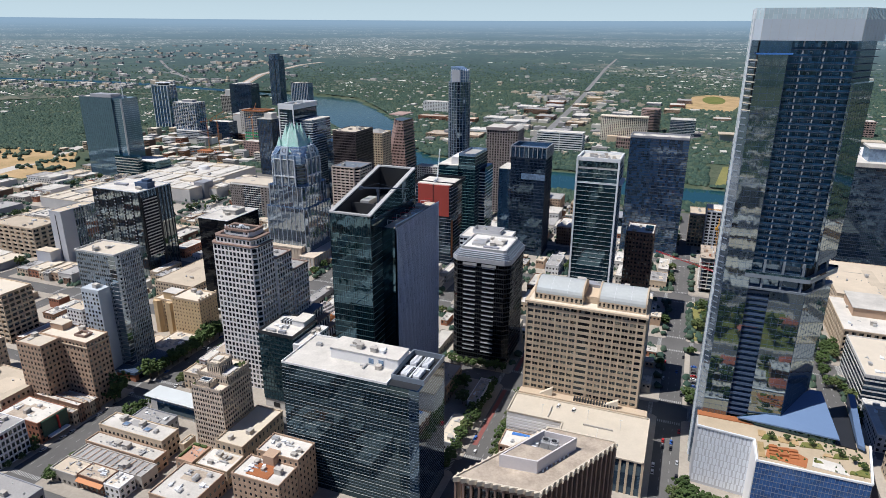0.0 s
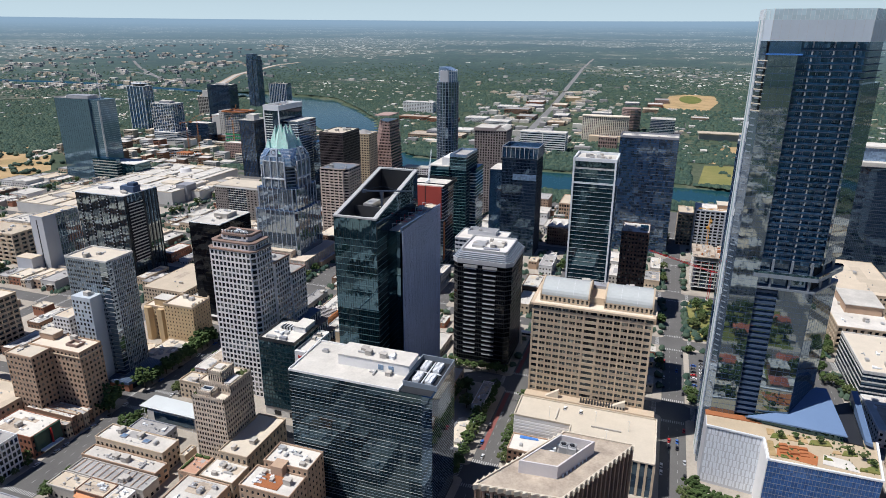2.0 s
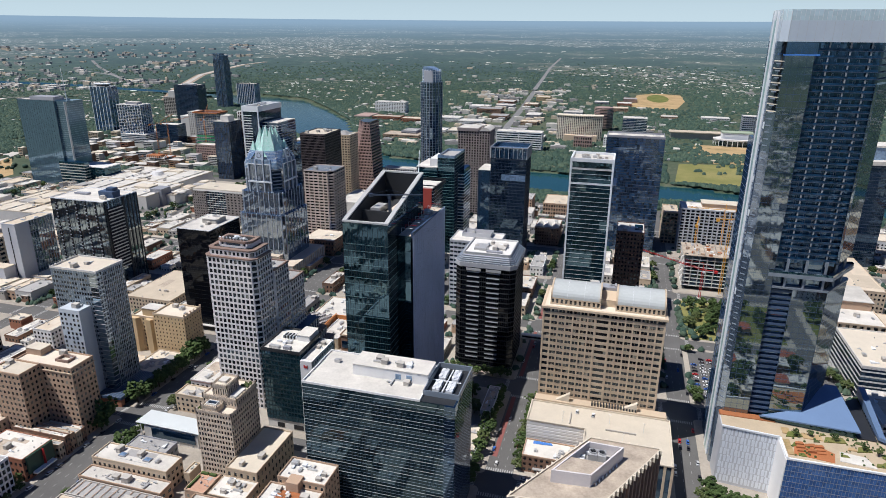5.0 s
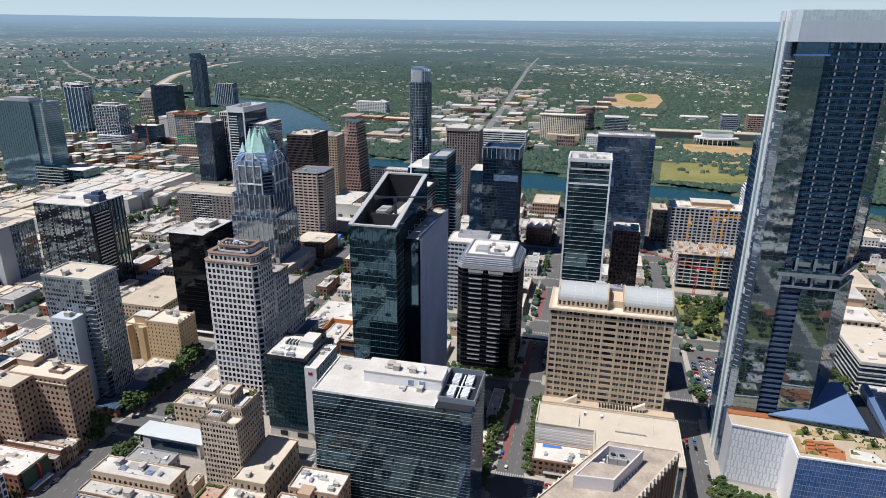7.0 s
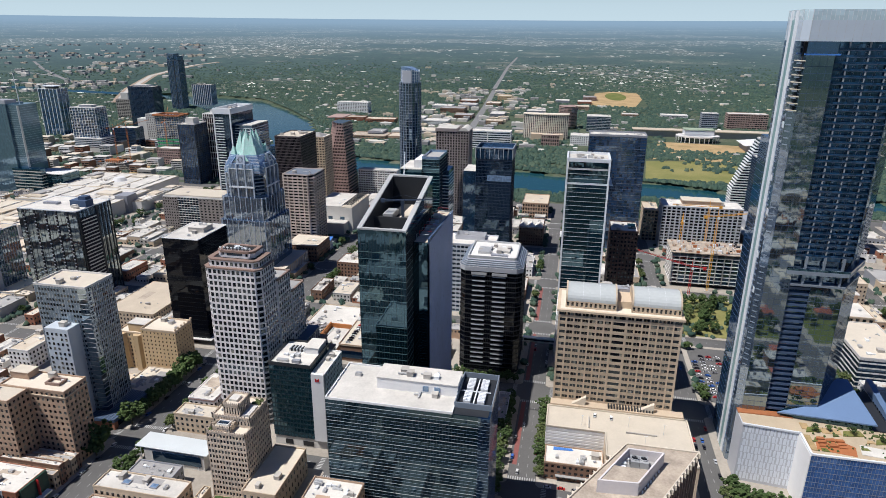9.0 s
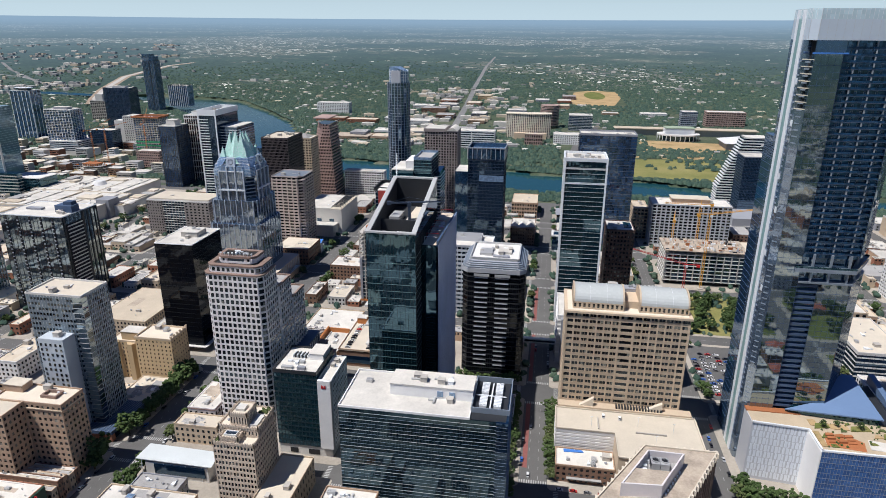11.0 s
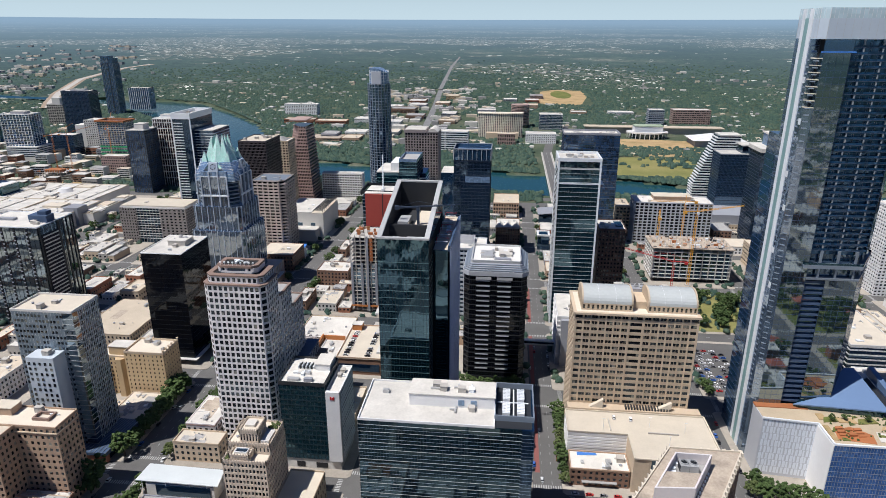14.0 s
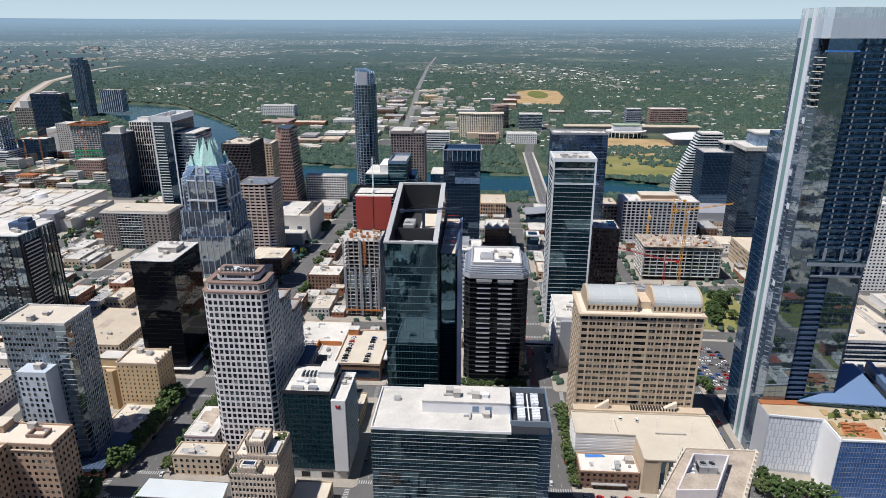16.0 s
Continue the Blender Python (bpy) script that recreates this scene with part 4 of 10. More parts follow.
def vault_hotel():
    """The stone office block with two glazed barrel vaults."""
    x0, x1, y0, y1 = -85, -10.8, 370.5, 404
    b = Building("stone_office_building", "cream stone office block crowned by two glazed vaults", rect(x0, x1, y0, y1))
    cuts = (x0, x0 + 5.2, x0 + 32.6, x0 + 41.6, x0 + 69.0)
    plan = [(x, y0) for x in cuts] + [(x1, y0), (x1, y1), (x0, y1)]
    b.punched_poly(plan, b.z, 88, 21, (1, 6, 1, 6, 1, 6, 0, 6), 0.78, 0.5, LIMESTONE, G_WIN, 0.4, single=(1, 3))
    m = b.mb()
    fh = (88 - b.z) / 21
    for (a, k, c) in ((cuts[1], 6, cuts[2]), (cuts[3], 6, cuts[4])):
        w = (c - a) / k
        for i in range(k):
            for z in range(21):
                u, v = a + (i + 0.5) * w, b.z + (z + 0.5) * fh
                m.box(u - 0.09, u + 0.09, y0 + 0.12, y0 + 0.3, v - fh * 0.22, v + fh * 0.22)
                m.box(u - w * 0.37, u + w * 0.37, y0 - 0.12, y0 + 0.05, v - fh * 0.22 - 0.25, v - fh * 0.22)
    m.make("window_sill", LIMESTONE, b.t, kind="stuff")
    for (a, k, c) in ((cuts[1], 6, cuts[2]), (cuts[3], 6, cuts[4])):
        for i in range(k + 1):
            x = a + (c - a) * i / k
            b.box("pier", x - 0.45, x + 0.45, y0 - 0.25, y0 + 0.02, b.z, 88, LIMESTONE)
    for x in (x0 + 0.6, x1 - 0.6):
        b.box("pier", x - 0.6, x + 0.6, y0 - 0.3, y0 + 0.02, b.z, 84, LIMESTONE)
    b.mb().ring(rect(x0 - 1, x1 + 1, y0 - 1, y1 + 1), rect(x0 + 1, x1 - 1, y0 + 1, y1 - 1), 87.2, 88.6).make("cornice", LIMESTONE, b.t)
    b.box("terrace", x0 + 0.5, x1 - 0.5, y0 + 0.5, y1 - 0.5, 87.9, 88.4, CREAM_DECK)
    for a, c in ((-81, -50), (-41, -11.6)):
        b.punched(a, c, 374.5, 400, 88.4, 93, 1, 11, 8, 0.5, 0.6, LIMESTONE, G_BRONZE, 0.5)
        m = b.mb()
        n, r = 14, 11.5
        prof = [(386 - r * math.cos(math.pi * i / n), 93 + 7.5 * math.sin(math.pi * i / n)) for i in range(n + 1)]
        m.add([(a + 0.9, y, z) for y, z in prof] + [(c - 0.9, y, z) for y, z in prof], [(i, n + 1 + i, n + 2 + i, i + 1) for i in range(n)])
        m.make("glass_vault", G_VAULT, b.t, "pale glazed barrel vault")
        ribs = b.mb()
        k = 3
        for j in range(1, k):
            x = a + (c - a) * j / k
            for i in range(n):
                ribs.beam((x, prof[i][0], prof[i][1] + 0.05), (x, prof[i + 1][0], prof[i + 1][1] + 0.05), 0.05)
        ribs.make("vault_rib", WHITE_STEEL, b.t, kind="stuff")
        for x in (a + 0.5, c - 0.5):
            rim = [(y, h + 0.5) for y, h in prof] + [(prof[-1][0], 92.6), (prof[0][0], 92.6)]
            k = len(rim)
            e = b.mb().add([(x - 0.5, *q) for q in rim] + [(x + 0.5, *q) for q in rim],
                           [tuple(range(k)), tuple(range(2 * k - 1, k - 1, -1))] + [(i, k + i, k + (i + 1) % k, (i + 1) % k) for i in range(k)])
            e.make("vault_end", LIMESTONE, b.t)
    b.box("link", -50, -41, 380, 398, 88.4, 93, LIMESTONE)
    b.box("mechanical_deck", -78, -14, 396, 403, 88.4, 95, GREY_PANEL)
    b.units(rect(-78, -14, 396, 403), 95, 12)


def garage():
    b = Building("parking_garage", "cream parking garage with an open deck", rect(-87.4, -2.2, 318, 364))
    z = 23
    b.box("body", -87.4, -2.4, 341, 364, b.z, z - 0.4, PALE_CONCRETE)
    b.box("body", -51.8, -2.6, 318.5, 341.2, b.z, z - 0.45, G_DARK)
    b.bands("wall_slat", rect(-87.4, -52, 341, 364), [3 + 2.2 * i for i in range(9)], 1.5, WHITE_WALL, 0.15)
    b.box("tan_wall", -52.3, -44, 318.2, 341, b.z, z - 0.2, LIMESTONE)
    me = MB((b.o[0], b.o[1], 0)).box(-44, -42.6, 317.9, 318.6, 0, z).data("column", LIMESTONE)
    for i in range(11):
        piece("column", me, b.t, (i * 4.1, 0, -b.z))
    me = MB((b.o[0], b.o[1], 0)).box(-2.7, -1.9, 318.4, 319.6, 0, z).data("column", LIMESTONE)
    for i in range(9):
        piece("column", me, b.t, (0, i * 5, -b.z))
    plan = [(-87.4, 341), (-52, 341), (-52, 318), (-2.2, 318), (-2.2, 364), (-87.4, 364)]
    b.mb().prism(plan, z - 0.4, z).make("deck", CREAM_DECK, b.t)
    for a, c in zip(plan, plan[1:] + plan[:1]):
        b.mb().beam((*a, z + 0.5), (*c, z + 0.5), 0.55).make("parapet", CREAM_DECK, b.t)
    b.box("ramp_kerb", -40, -22, 343, 343.7, z, z + 1, CONCRETE)
    b.box("ramp_kerb", -62, -61.4, 344, 356, z, z + 0.9, CONCRETE)
    for x0, x1 in ((-74, -64), (-34, -22)):
        b.solid("stair", [(x0, 365.5), (x1, 365.5), (x1, 368), (x0, 368)], 22, [24, 31, 31, 24], CREAM_DECK)
    for x, y in ((-66, 346), (-38, 350), (-18, 346), (-30, 332)):
        b.mb().beam((x, y, z), (x, y, z + 7), 0.12, 0.08, 6).beam((x - 0.9, y, z + 7), (x + 0.9, y, z + 7), 0.12).make("deck_light", WHITE_STEEL, b.t)
    b.box("rear_terrace", -86, -4, 364, 370.5, b.z, 25, LIMESTONE)
    for i in range(16):
        b.box("planter", -50 + 1.8 * i, -49.2 + 1.8 * i, 365, 369, 25, 26.6, DARK_METAL)
    c = Building("brick_corner_building", "small brown brick building with a cluttered white roof", rect(-86.8, -53, 321, 338))
    c.punched(-86.8, -53, 321, 338, c.z, 11, 3, 10, 5, 0.5, 0.5, BROWN_BRICK, G_WIN, 0.35)
    c.roof(rect(-86.8, -53, 321, 338), 11, WHITE_ROOF, TAN_BRICK, units=7)
    c.box("awning", -80, -60, 319, 321, 3.6, 4, GREY_ROOF)
    c.solid("tarp", [(-82, 334), (-70, 335), (-71, 337), (-82, 337)], 11.4, 11.6, BLUE_TARP, "blue roof tarp")


def finned_block():
    """The brown block, set askew, with a saw-toothed edge."""
    pts = [(-79.7, 220.7), (-41.7, 224.1), (-14.7, 273), (-48, 273)]
    b = Building("brown_office_block", "brown skewed office block with deep vertical fins", pts)
    b.solid("body", grown(pts, -2.2), b.z, 60, G_BRONZE)
    b.solid("roof_slab", pts, 62.2, 64, STAINED)
    b.solid("fascia", grown(pts, -1.5), 59.5, 62.2, BROWN_BAND)
    b.mb().ring(pts, grown(pts, -0.5), 64, 64.8).make("parapet", CREAM_DECK, b.t)
    fin = b.mb()
    n = len(pts)
    count = 0
    for i in range(n):
        (ax, ay), (bx, by) = pts[i], pts[(i + 1) % n]
        ln = math.hypot(bx - ax, by - ay)
        ux, uy = (bx - ax) / ln, (by - ay) / ln
        for j in range(int(ln / 3.6) + 1):
            s = j * 3.6 + 0.9
            if s > ln - 0.6:
                continue
            px, py = ax + ux * s, ay + uy * s
            q = [(px - ux * 0.5 + uy * 0.2, py - uy * 0.5 - ux * 0.2), (px + ux * 0.5 + uy * 0.2, py + uy * 0.5 - ux * 0.2), (px + ux * 0.4 - uy * 2.3, py + uy * 0.4 + ux * 2.3), (px - ux * 0.4 - uy * 2.3, py - uy * 0.4 + ux * 2.3)]
            b.mb().prism(q, b.z, 62.5).make("fin", BROWN_BAND if i != 3 else TAN_BRICK, b.t)
            t = [(px - ux * 0.9 + uy * 1.2, py - uy * 0.9 - ux * 1.2), (px + ux * 1.6 - uy * 0.1, py + uy * 1.6 + ux * 0.1), (px - ux * 0.9 - uy * 0.1, py - uy * 0.9 + ux * 0.1)]
            b.mb().prism(t, 62.3, 64.7).make("tooth", CREAM_DECK, b.t)
    ph = [(-63, 235.3), (-45.8, 236.6), (-32.4, 260.7), (-48.6, 261)]
    b.mb().ring(ph, grown(ph, -0.7), 64, 70.5).make("penthouse_wall", PINK_GRANITE, b.t)
    mid = [(-62.4, 236), (-46.2, 237.2), (-40.5, 247.5), (-56, 247.5)]
    b.solid("penthouse_roof", grown(mid, -0.2), 64, 70.1, STAINED)
    b.solid("well_floor", grown(ph, -0.8), 64, 65.4, GREY_ROOF)
    for x, y in ((-46, 255), (-42, 255)):
        t = b.mb().box(x - 1.9, x + 1.9, y - 2.6, y + 2.6, 65.4, 69.4)
        t.ring(oval(x, y, 1.7, 1.7, 16), oval(x, y, 1.4, 1.4, 16), 69.4, 70.1)
        c = t.make("cooling_tower", SILVER, b.t)
        fan = b.mb().prism(oval(x, y, 1.38, 1.38, 16), 69.4, 69.5)
        for k in range(5):
            w = k * 1.257
            fan.beam((x, y, 69.7), (x + 1.3 * math.cos(w), y + 1.3 * math.sin(w), 69.75), 0.22, 0.3)
        fan.make("fan", DARK_METAL, c)
        b.mb().box(x - 1.96, x - 1.9, y - 2.3, y + 2.3, 65.9, 68.9).make("intake", DARK_METAL, c)
    for x, y in ((-52.5, 251), (-52, 254), (-50.5, 257.5)):
        b.box("duct", x, x + 2.6, y, y + 1.6, 65.4, 66.8, WHITE_STEEL)
    for i in range(7):
        b.box("roof_vent", -43.8 + i * 1.4, -43.2 + i * 1.4, 238.5 + i * 2.6, 239.2 + i * 2.6, 64, 65.2, WHITE_STEEL)


def striped_block():
    """The long glass block with white roof and thin white lines."""
    x0, x1, y0, y1, z = -195.4, -113.2, 259, 294.6, 78
    b = Building("striped_glass_block", "dark glass office block with thin white floor lines", rect(x0, x1, y0, y1))
    b.solid("glass_wall", rect(x0, x1, y0, y1), b.z, z, glazing("striped_block_glass", (0.004, 0.014, 0.022), 1.7, 0.6, panel=(1.5, 1.5, 1.95), tilt=0.002, wave=0.006, tint=(0.45, 0.78, 0.95)))
    lv = [3.6 + 1.95 * i for i in range(38)]
    b.bands("floor_line", rect(x0, x1, y0, y1), [v for i, v in enumerate(lv) if i % 5 in (0, 2)], 0.16, SILVER, 0.18)
    b.bands("floor_line", rect(x0, x1, y0, y1), [v for i, v in enumerate(lv) if i % 5 not in (0, 2)], 0.1, STEEL_GREY, 0.12)
    b.uprights(rect(x0, x1, y0, y1), b.z, z, 1.5, 0.07, 0.06, DARK_METAL)
    b.box("corner_bay", x1 - 5, x1 + 0.6, y0 - 0.7, y1 + 0.3, b.z, z + 0.2, G_DARK)
    b.bands("floor_line", rect(x1 - 5, x1 + 0.6, y0 - 0.7, y1 + 0.3), lv, 0.1, STEEL_GREY, 0.08)
    b.roof(rect(x0, -131, y0, y1), z, WHITE_ROOF, WHITE_WALL, 1.2, units=6)
    b.box("roof", -131, x1 - 0.5, y0 + 0.4, y1 - 0.4, z - 0.1, z + 0.3, DARK_METAL)
    b.mb().ring(rect(-131.2, x1 + 0.7, y0 + 6, y1 + 0.2), rect(-130.7, x1 + 0.2, y0 + 6.5, y1 - 0.3), z, z + 3.2).make("screen", STEEL_GREY, b.t)
    b.box("penthouse", -173, -131.3, 274, 288, z + 0.2, z + 6.4, WHITE_WALL, "long white rooftop penthouse")
    b.box("penthouse_roof", -173.3, -131, 273.7, 288.3, z + 6.4, z + 6.8, WHITE_ROOF)
    for x in (-149, -143):
        b.box("louvre", x, x + 3, 273.8, 274.1, z + 1.5, z + 4.5, G_PALE)
    for x, y in ((-127.5, 269), (-120.5, 269), (-127.5, 281), (-120.5, 281)):
        t = b.mb().box(x, x + 3.4, y, y + 9.4, z + 0.3, z + 2.2)
        for j in range(7):
            t.box(x - 0.15, x + 1.5, y + 0.35 + 1.3 * j, y + 1.2 + 1.3 * j, z + 2.2, z + 2.7).box(x + 1.9, x + 3.55, y + 0.35 + 1.3 * j, y + 1.2 + 1.3 * j, z + 2.2, z + 2.7)
        t.make("chiller", WHITE_STEEL, b.t, "white rack of cooling fans")
    b.mb().beam((-122.2, 268, z + 1.5), (-122.2, 291, z + 1.5), 0.35, 0.35, 8).beam((-130, 279.6, z + 1.2), (-115, 279.6, z + 1.2), 0.3, 0.3, 8).make("pipe", WHITE_STEEL, b.t)
    b.units(rect(-170, -135, 275, 287), z + 6.8, 6)


def sloped_crown_tower():
    """Dark glass tower whose crown is an open, sloping frame."""
    x0, x1, y0, y1 = -196.4, -168.8, 319, 385
    b = Building("sloped_crown_tower", "dark green glass tower with an open sloping crown frame", rect(x0, -159.3, y0, 403), "skyscraper")
    g = glazing("dark_green_glass", (0.003, 0.014, 0.02), 2.15, 0.6, tilt=0.004, wave=0.006, tint=(0.45, 0.78, 0.97), panel=(1.5, 1.5, 3.9))
    b.solid("glass_wall", rect(x0, x1, y0, y1), b.z, 139, g)
    lv = [4.1 * i for i in range(1, 34)]
    b.bands("floor_line", rect(x0, x1, y0, y1), lv, 0.3, surf("teal_grey_edge", (0.1, 0.17, 0.18), 0.4), 0.12)
    b.uprights(rect(x0, x1, y0, y1), b.z, 146, 1.5, 0.08, 0.14, DARK_METAL)
    lo, hi = 148.3, 164.2
    cap = surf("grey_frame_panel", (0.42, 0.42, 0.42), 0.6, a1=0.05, a2=0.08, bump=0.03)
    inner = surf("dark_inner_wall", (0.03, 0.032, 0.036), 0.7, a1=0.08, a2=0.1)
    for x in (x0, x1 - 2.2):
        b.solid("frame_side", rect(x, x + 2.2, y0, y1), 139, [lo, lo, hi, hi], g)
        b.mb().prism(rect(x - 0.25, x + 2.4, y0 - 0.3, y1 + 0.3), [lo, lo, hi, hi], [lo + 0.9, lo + 0.9, hi + 0.9, hi + 0.9]).make("frame_cap", cap, b.t, "pale cap of the sloping frame")
    b.box("frame_back", x0 + 2.2, x1 - 2.2, y1 - 2.2, y1, 139, hi, DARK_METAL)
    b.box("frame_cap", x0 + 2.4, x1 - 2.4, y1 - 2.4, y1 + 0.3, hi, hi + 0.95, cap)
    b.solid("frame_front", rect(x0 + 2.2, x1 - 2.2, y0, y0 + 1.6), 139, lo, g)
    b.box("frame_cap", x0 + 2.4, x1 - 2.4, y0 - 0.3, y0 + 1.9, lo, lo + 0.9, cap)
    b.box("roof", x0 + 2.2, x1 - 2.2, y0 + 1.6, y1 - 2.2, 138.6, 140.2, GREY_ROOF)
    for x in (x0 + 2.25, x1 - 2.45):
        b.solid("inner_wall", rect(x, x + 0.2, y0 + 1.7, y1 - 2.3), 140, [lo - 0.4, lo - 0.4, hi - 0.4, hi - 0.4], inner)
    b.box("upper_deck", x0 + 2.6, x1 - 2.6, y0 + 24, y1 - 2.4, 140.2, 146.5, inner)
    b.box("cross_beam", x0 + 2.4, x1 - 2.4, y0 + 22.6, y0 + 23.8, 143, 149.5, inner)
    b.box("deck_pad", -181, -172, y0 + 28, y1 - 6, 146.5, 147.4, CREAM_DECK)
    b.box("plant_box", -190, -184, y0 + 27, y0 + 40, 146.5, 150, SILVER)
    b.box("plant_box", -190, -186, y0 + 7, y0 + 12, 140.2, 146, WHITE_STEEL)
    b.box("plant_box", -183, -173, y0 + 10, y0 + 17, 140.2, 144.5, WHITE_STEEL)
    b.units(rect(-192, -173, y0 + 5, y0 + 22), 140.2, 7)
    c = b.mb().box(-179.5, -178, 349, 350.5, 140, 156).beam((-190, 349.8, 157), (-158, 349.8, 159.5), 0.7, 0.4).box(-192, -189.6, 348.8, 350.8, 156, 158).beam((-178.8, 349.8, 161), (-190, 349.8, 157.5), 0.1).beam((-178.8, 349.8, 161), (-165, 349.8, 158.9), 0.1).box(-179.8, -177.8, 348.8, 350.8, 155.5, 158)
    c.make("roof_crane", NAVY_METAL, b.t, "dark rooftop maintenance crane")
    # the ribbed wing
    f = rect(-168.7, -159.3, 334, 403)
    b.solid("ribbed_wing", f, b.z, 137, G_DARK)
    b.solid("wing_side", rect(-160.2, -159.0, 334, 403), b.z, [140.6, 140.6, 138, 138], NAVY, "navy metal side with pale ribs")
    b.uprights(rect(-168.7, -159.0, 334, 403), b.z, 138.5, 1.3, 0.42, 0.2, surf("pale_blue_rib", (0.42, 0.5, 0.68), 0.45, a1=0.1, a2=0.2), "rib", sides=(1,))
    rs = random.Random(6)
    m = b.mb()
    for _ in range(420):
        yy, zz = 334.6 + 1.3 * rs.randrange(52), rs.uniform(4, 134)
        m.box(-159.1, -158.94, yy, yy + 0.6, zz, zz + rs.choice((0.6, 1.0, 1.6)))
    m.make("wall_slot", G_DARK, b.t, kind="stuff")
    b.box("wing_front", -168.7, -160.2, 333.4, 334.2, b.z, 138, g)
    b.box("wing_deck", -168.5, -160.5, 336, 402, 137, 137.6, TAN_ROOF)
    for i in range(10):
        b.mb().beam((-168, 340 + i * 6.5, 137.6), (-168, 340 + i * 6.5, 141), 0.15).beam((-160.8, 340 + i * 6.5, 141), (-168, 340 + i * 6.5, 141), 0.15).make("deck_frame", RED_STEEL if i % 2 else WHITE_STEEL, b.t)
    b.units(rect(-168, -161, 350, 400), 137.6, 8)
    for i, z in enumerate((104, 92, 80)):
        b.box("corner_terrace", x0 - 2.5, x0 + 0.1, y0 + 1, y0 + 11, z, z + 0.9, PALE_CONCRETE)
    b.box("podium", x0 - 3, -159.3, 316.4, 403.4, b.z, 26, g)
    b.bands("floor_line", rect(x0 - 3, -159.3, 316.4, 403.4), [5, 10, 15, 20, 25], 0.5, GREY_PANEL)


def black_silver_tower():
    x0, x1, y0, y1, z = -158, -113, 430, 476, 86.5
    c = 4
    pts = [(x0 + c, y0), (x1 - c, y0), (x1, y0 + c), (x1, y1 - c), (x1 - c, y1), (x0 + c, y1), (x0, y1 - c), (x0, y0 + c)]
    b = Building("black_office_tower", "black glass office tower with a silver stepped crown", pts)
    b.curtain(pts, b.z + 6, z, 3.9, G_BLACK, DARK_METAL, 0.9, 0.1, 1.5, 0.1, 0.1, DARK_METAL)
    b.solid("base", grown(pts, -3), b.z, b.z + 6.2, DARK_METAL)
    me = MB((b.o[0], b.o[1], 0)).box(0, 9.5, y0 - 0.32, y0 - 0.05, 0, 0.85).data("pale_spandrel", PURPLE_CONC)
    for i in range(19):
        for x in (-149, -134):
            piece("pale_spandrel", me, b.t, (x, 0, 12 + i * 3.9 - b.z))
    for x in (-149.5, -134.5):
        b.box("balcony_tray", x, x + 11, y0 - 1, y0 + 0.3, z - 2.8, z - 0.9, SILVER)
    b.solid("crown", grown(pts, 0.8), z, z + 3.2, PURPLE_CONC)
    b.solid("crown_slope", grown(pts, 0.2), z + 3.2, z + 8, GREY_PANEL, top=grown(pts, -4.3))
    for i in range(4):
        b.mb().ring(grown(pts, 0.35 - 1.15 * i), grown(pts, -0.5 - 1.15 * i), z + 3.9 + 1.1 * i, z + 4.25 + 1.1 * i).make("crown_louvre", STEEL_GREY, b.t)
    b.box("crown_box", -147, -138, 443, 455, z + 8.6, z + 10.6, SILVER)
    b.box("crown_box", -134, -124, 448, 462, z + 8.6, z + 10.2, WHITE_ROOF)
    b.box("crown_duct", -137, -125, 440, 443, z + 8.6, z + 9.8, GREY_PANEL)
    b.mb().ring(grown(pts, -4.5), grown(pts, -5.4), z + 8, z + 10).make("crown_rail", SILVER, b.t)
    b.solid("roof", grown(pts, -5.4), z + 7, z + 8.6, PALE_CONCRETE)
    b.uprights(grown(pts, 0.6), z + 3.2, z + 3.6, 3.2, 0.2, 0.4, WHITE_STEEL, "crown_post")
    b.units(grown(pts, -9), z + 8.6, 10)


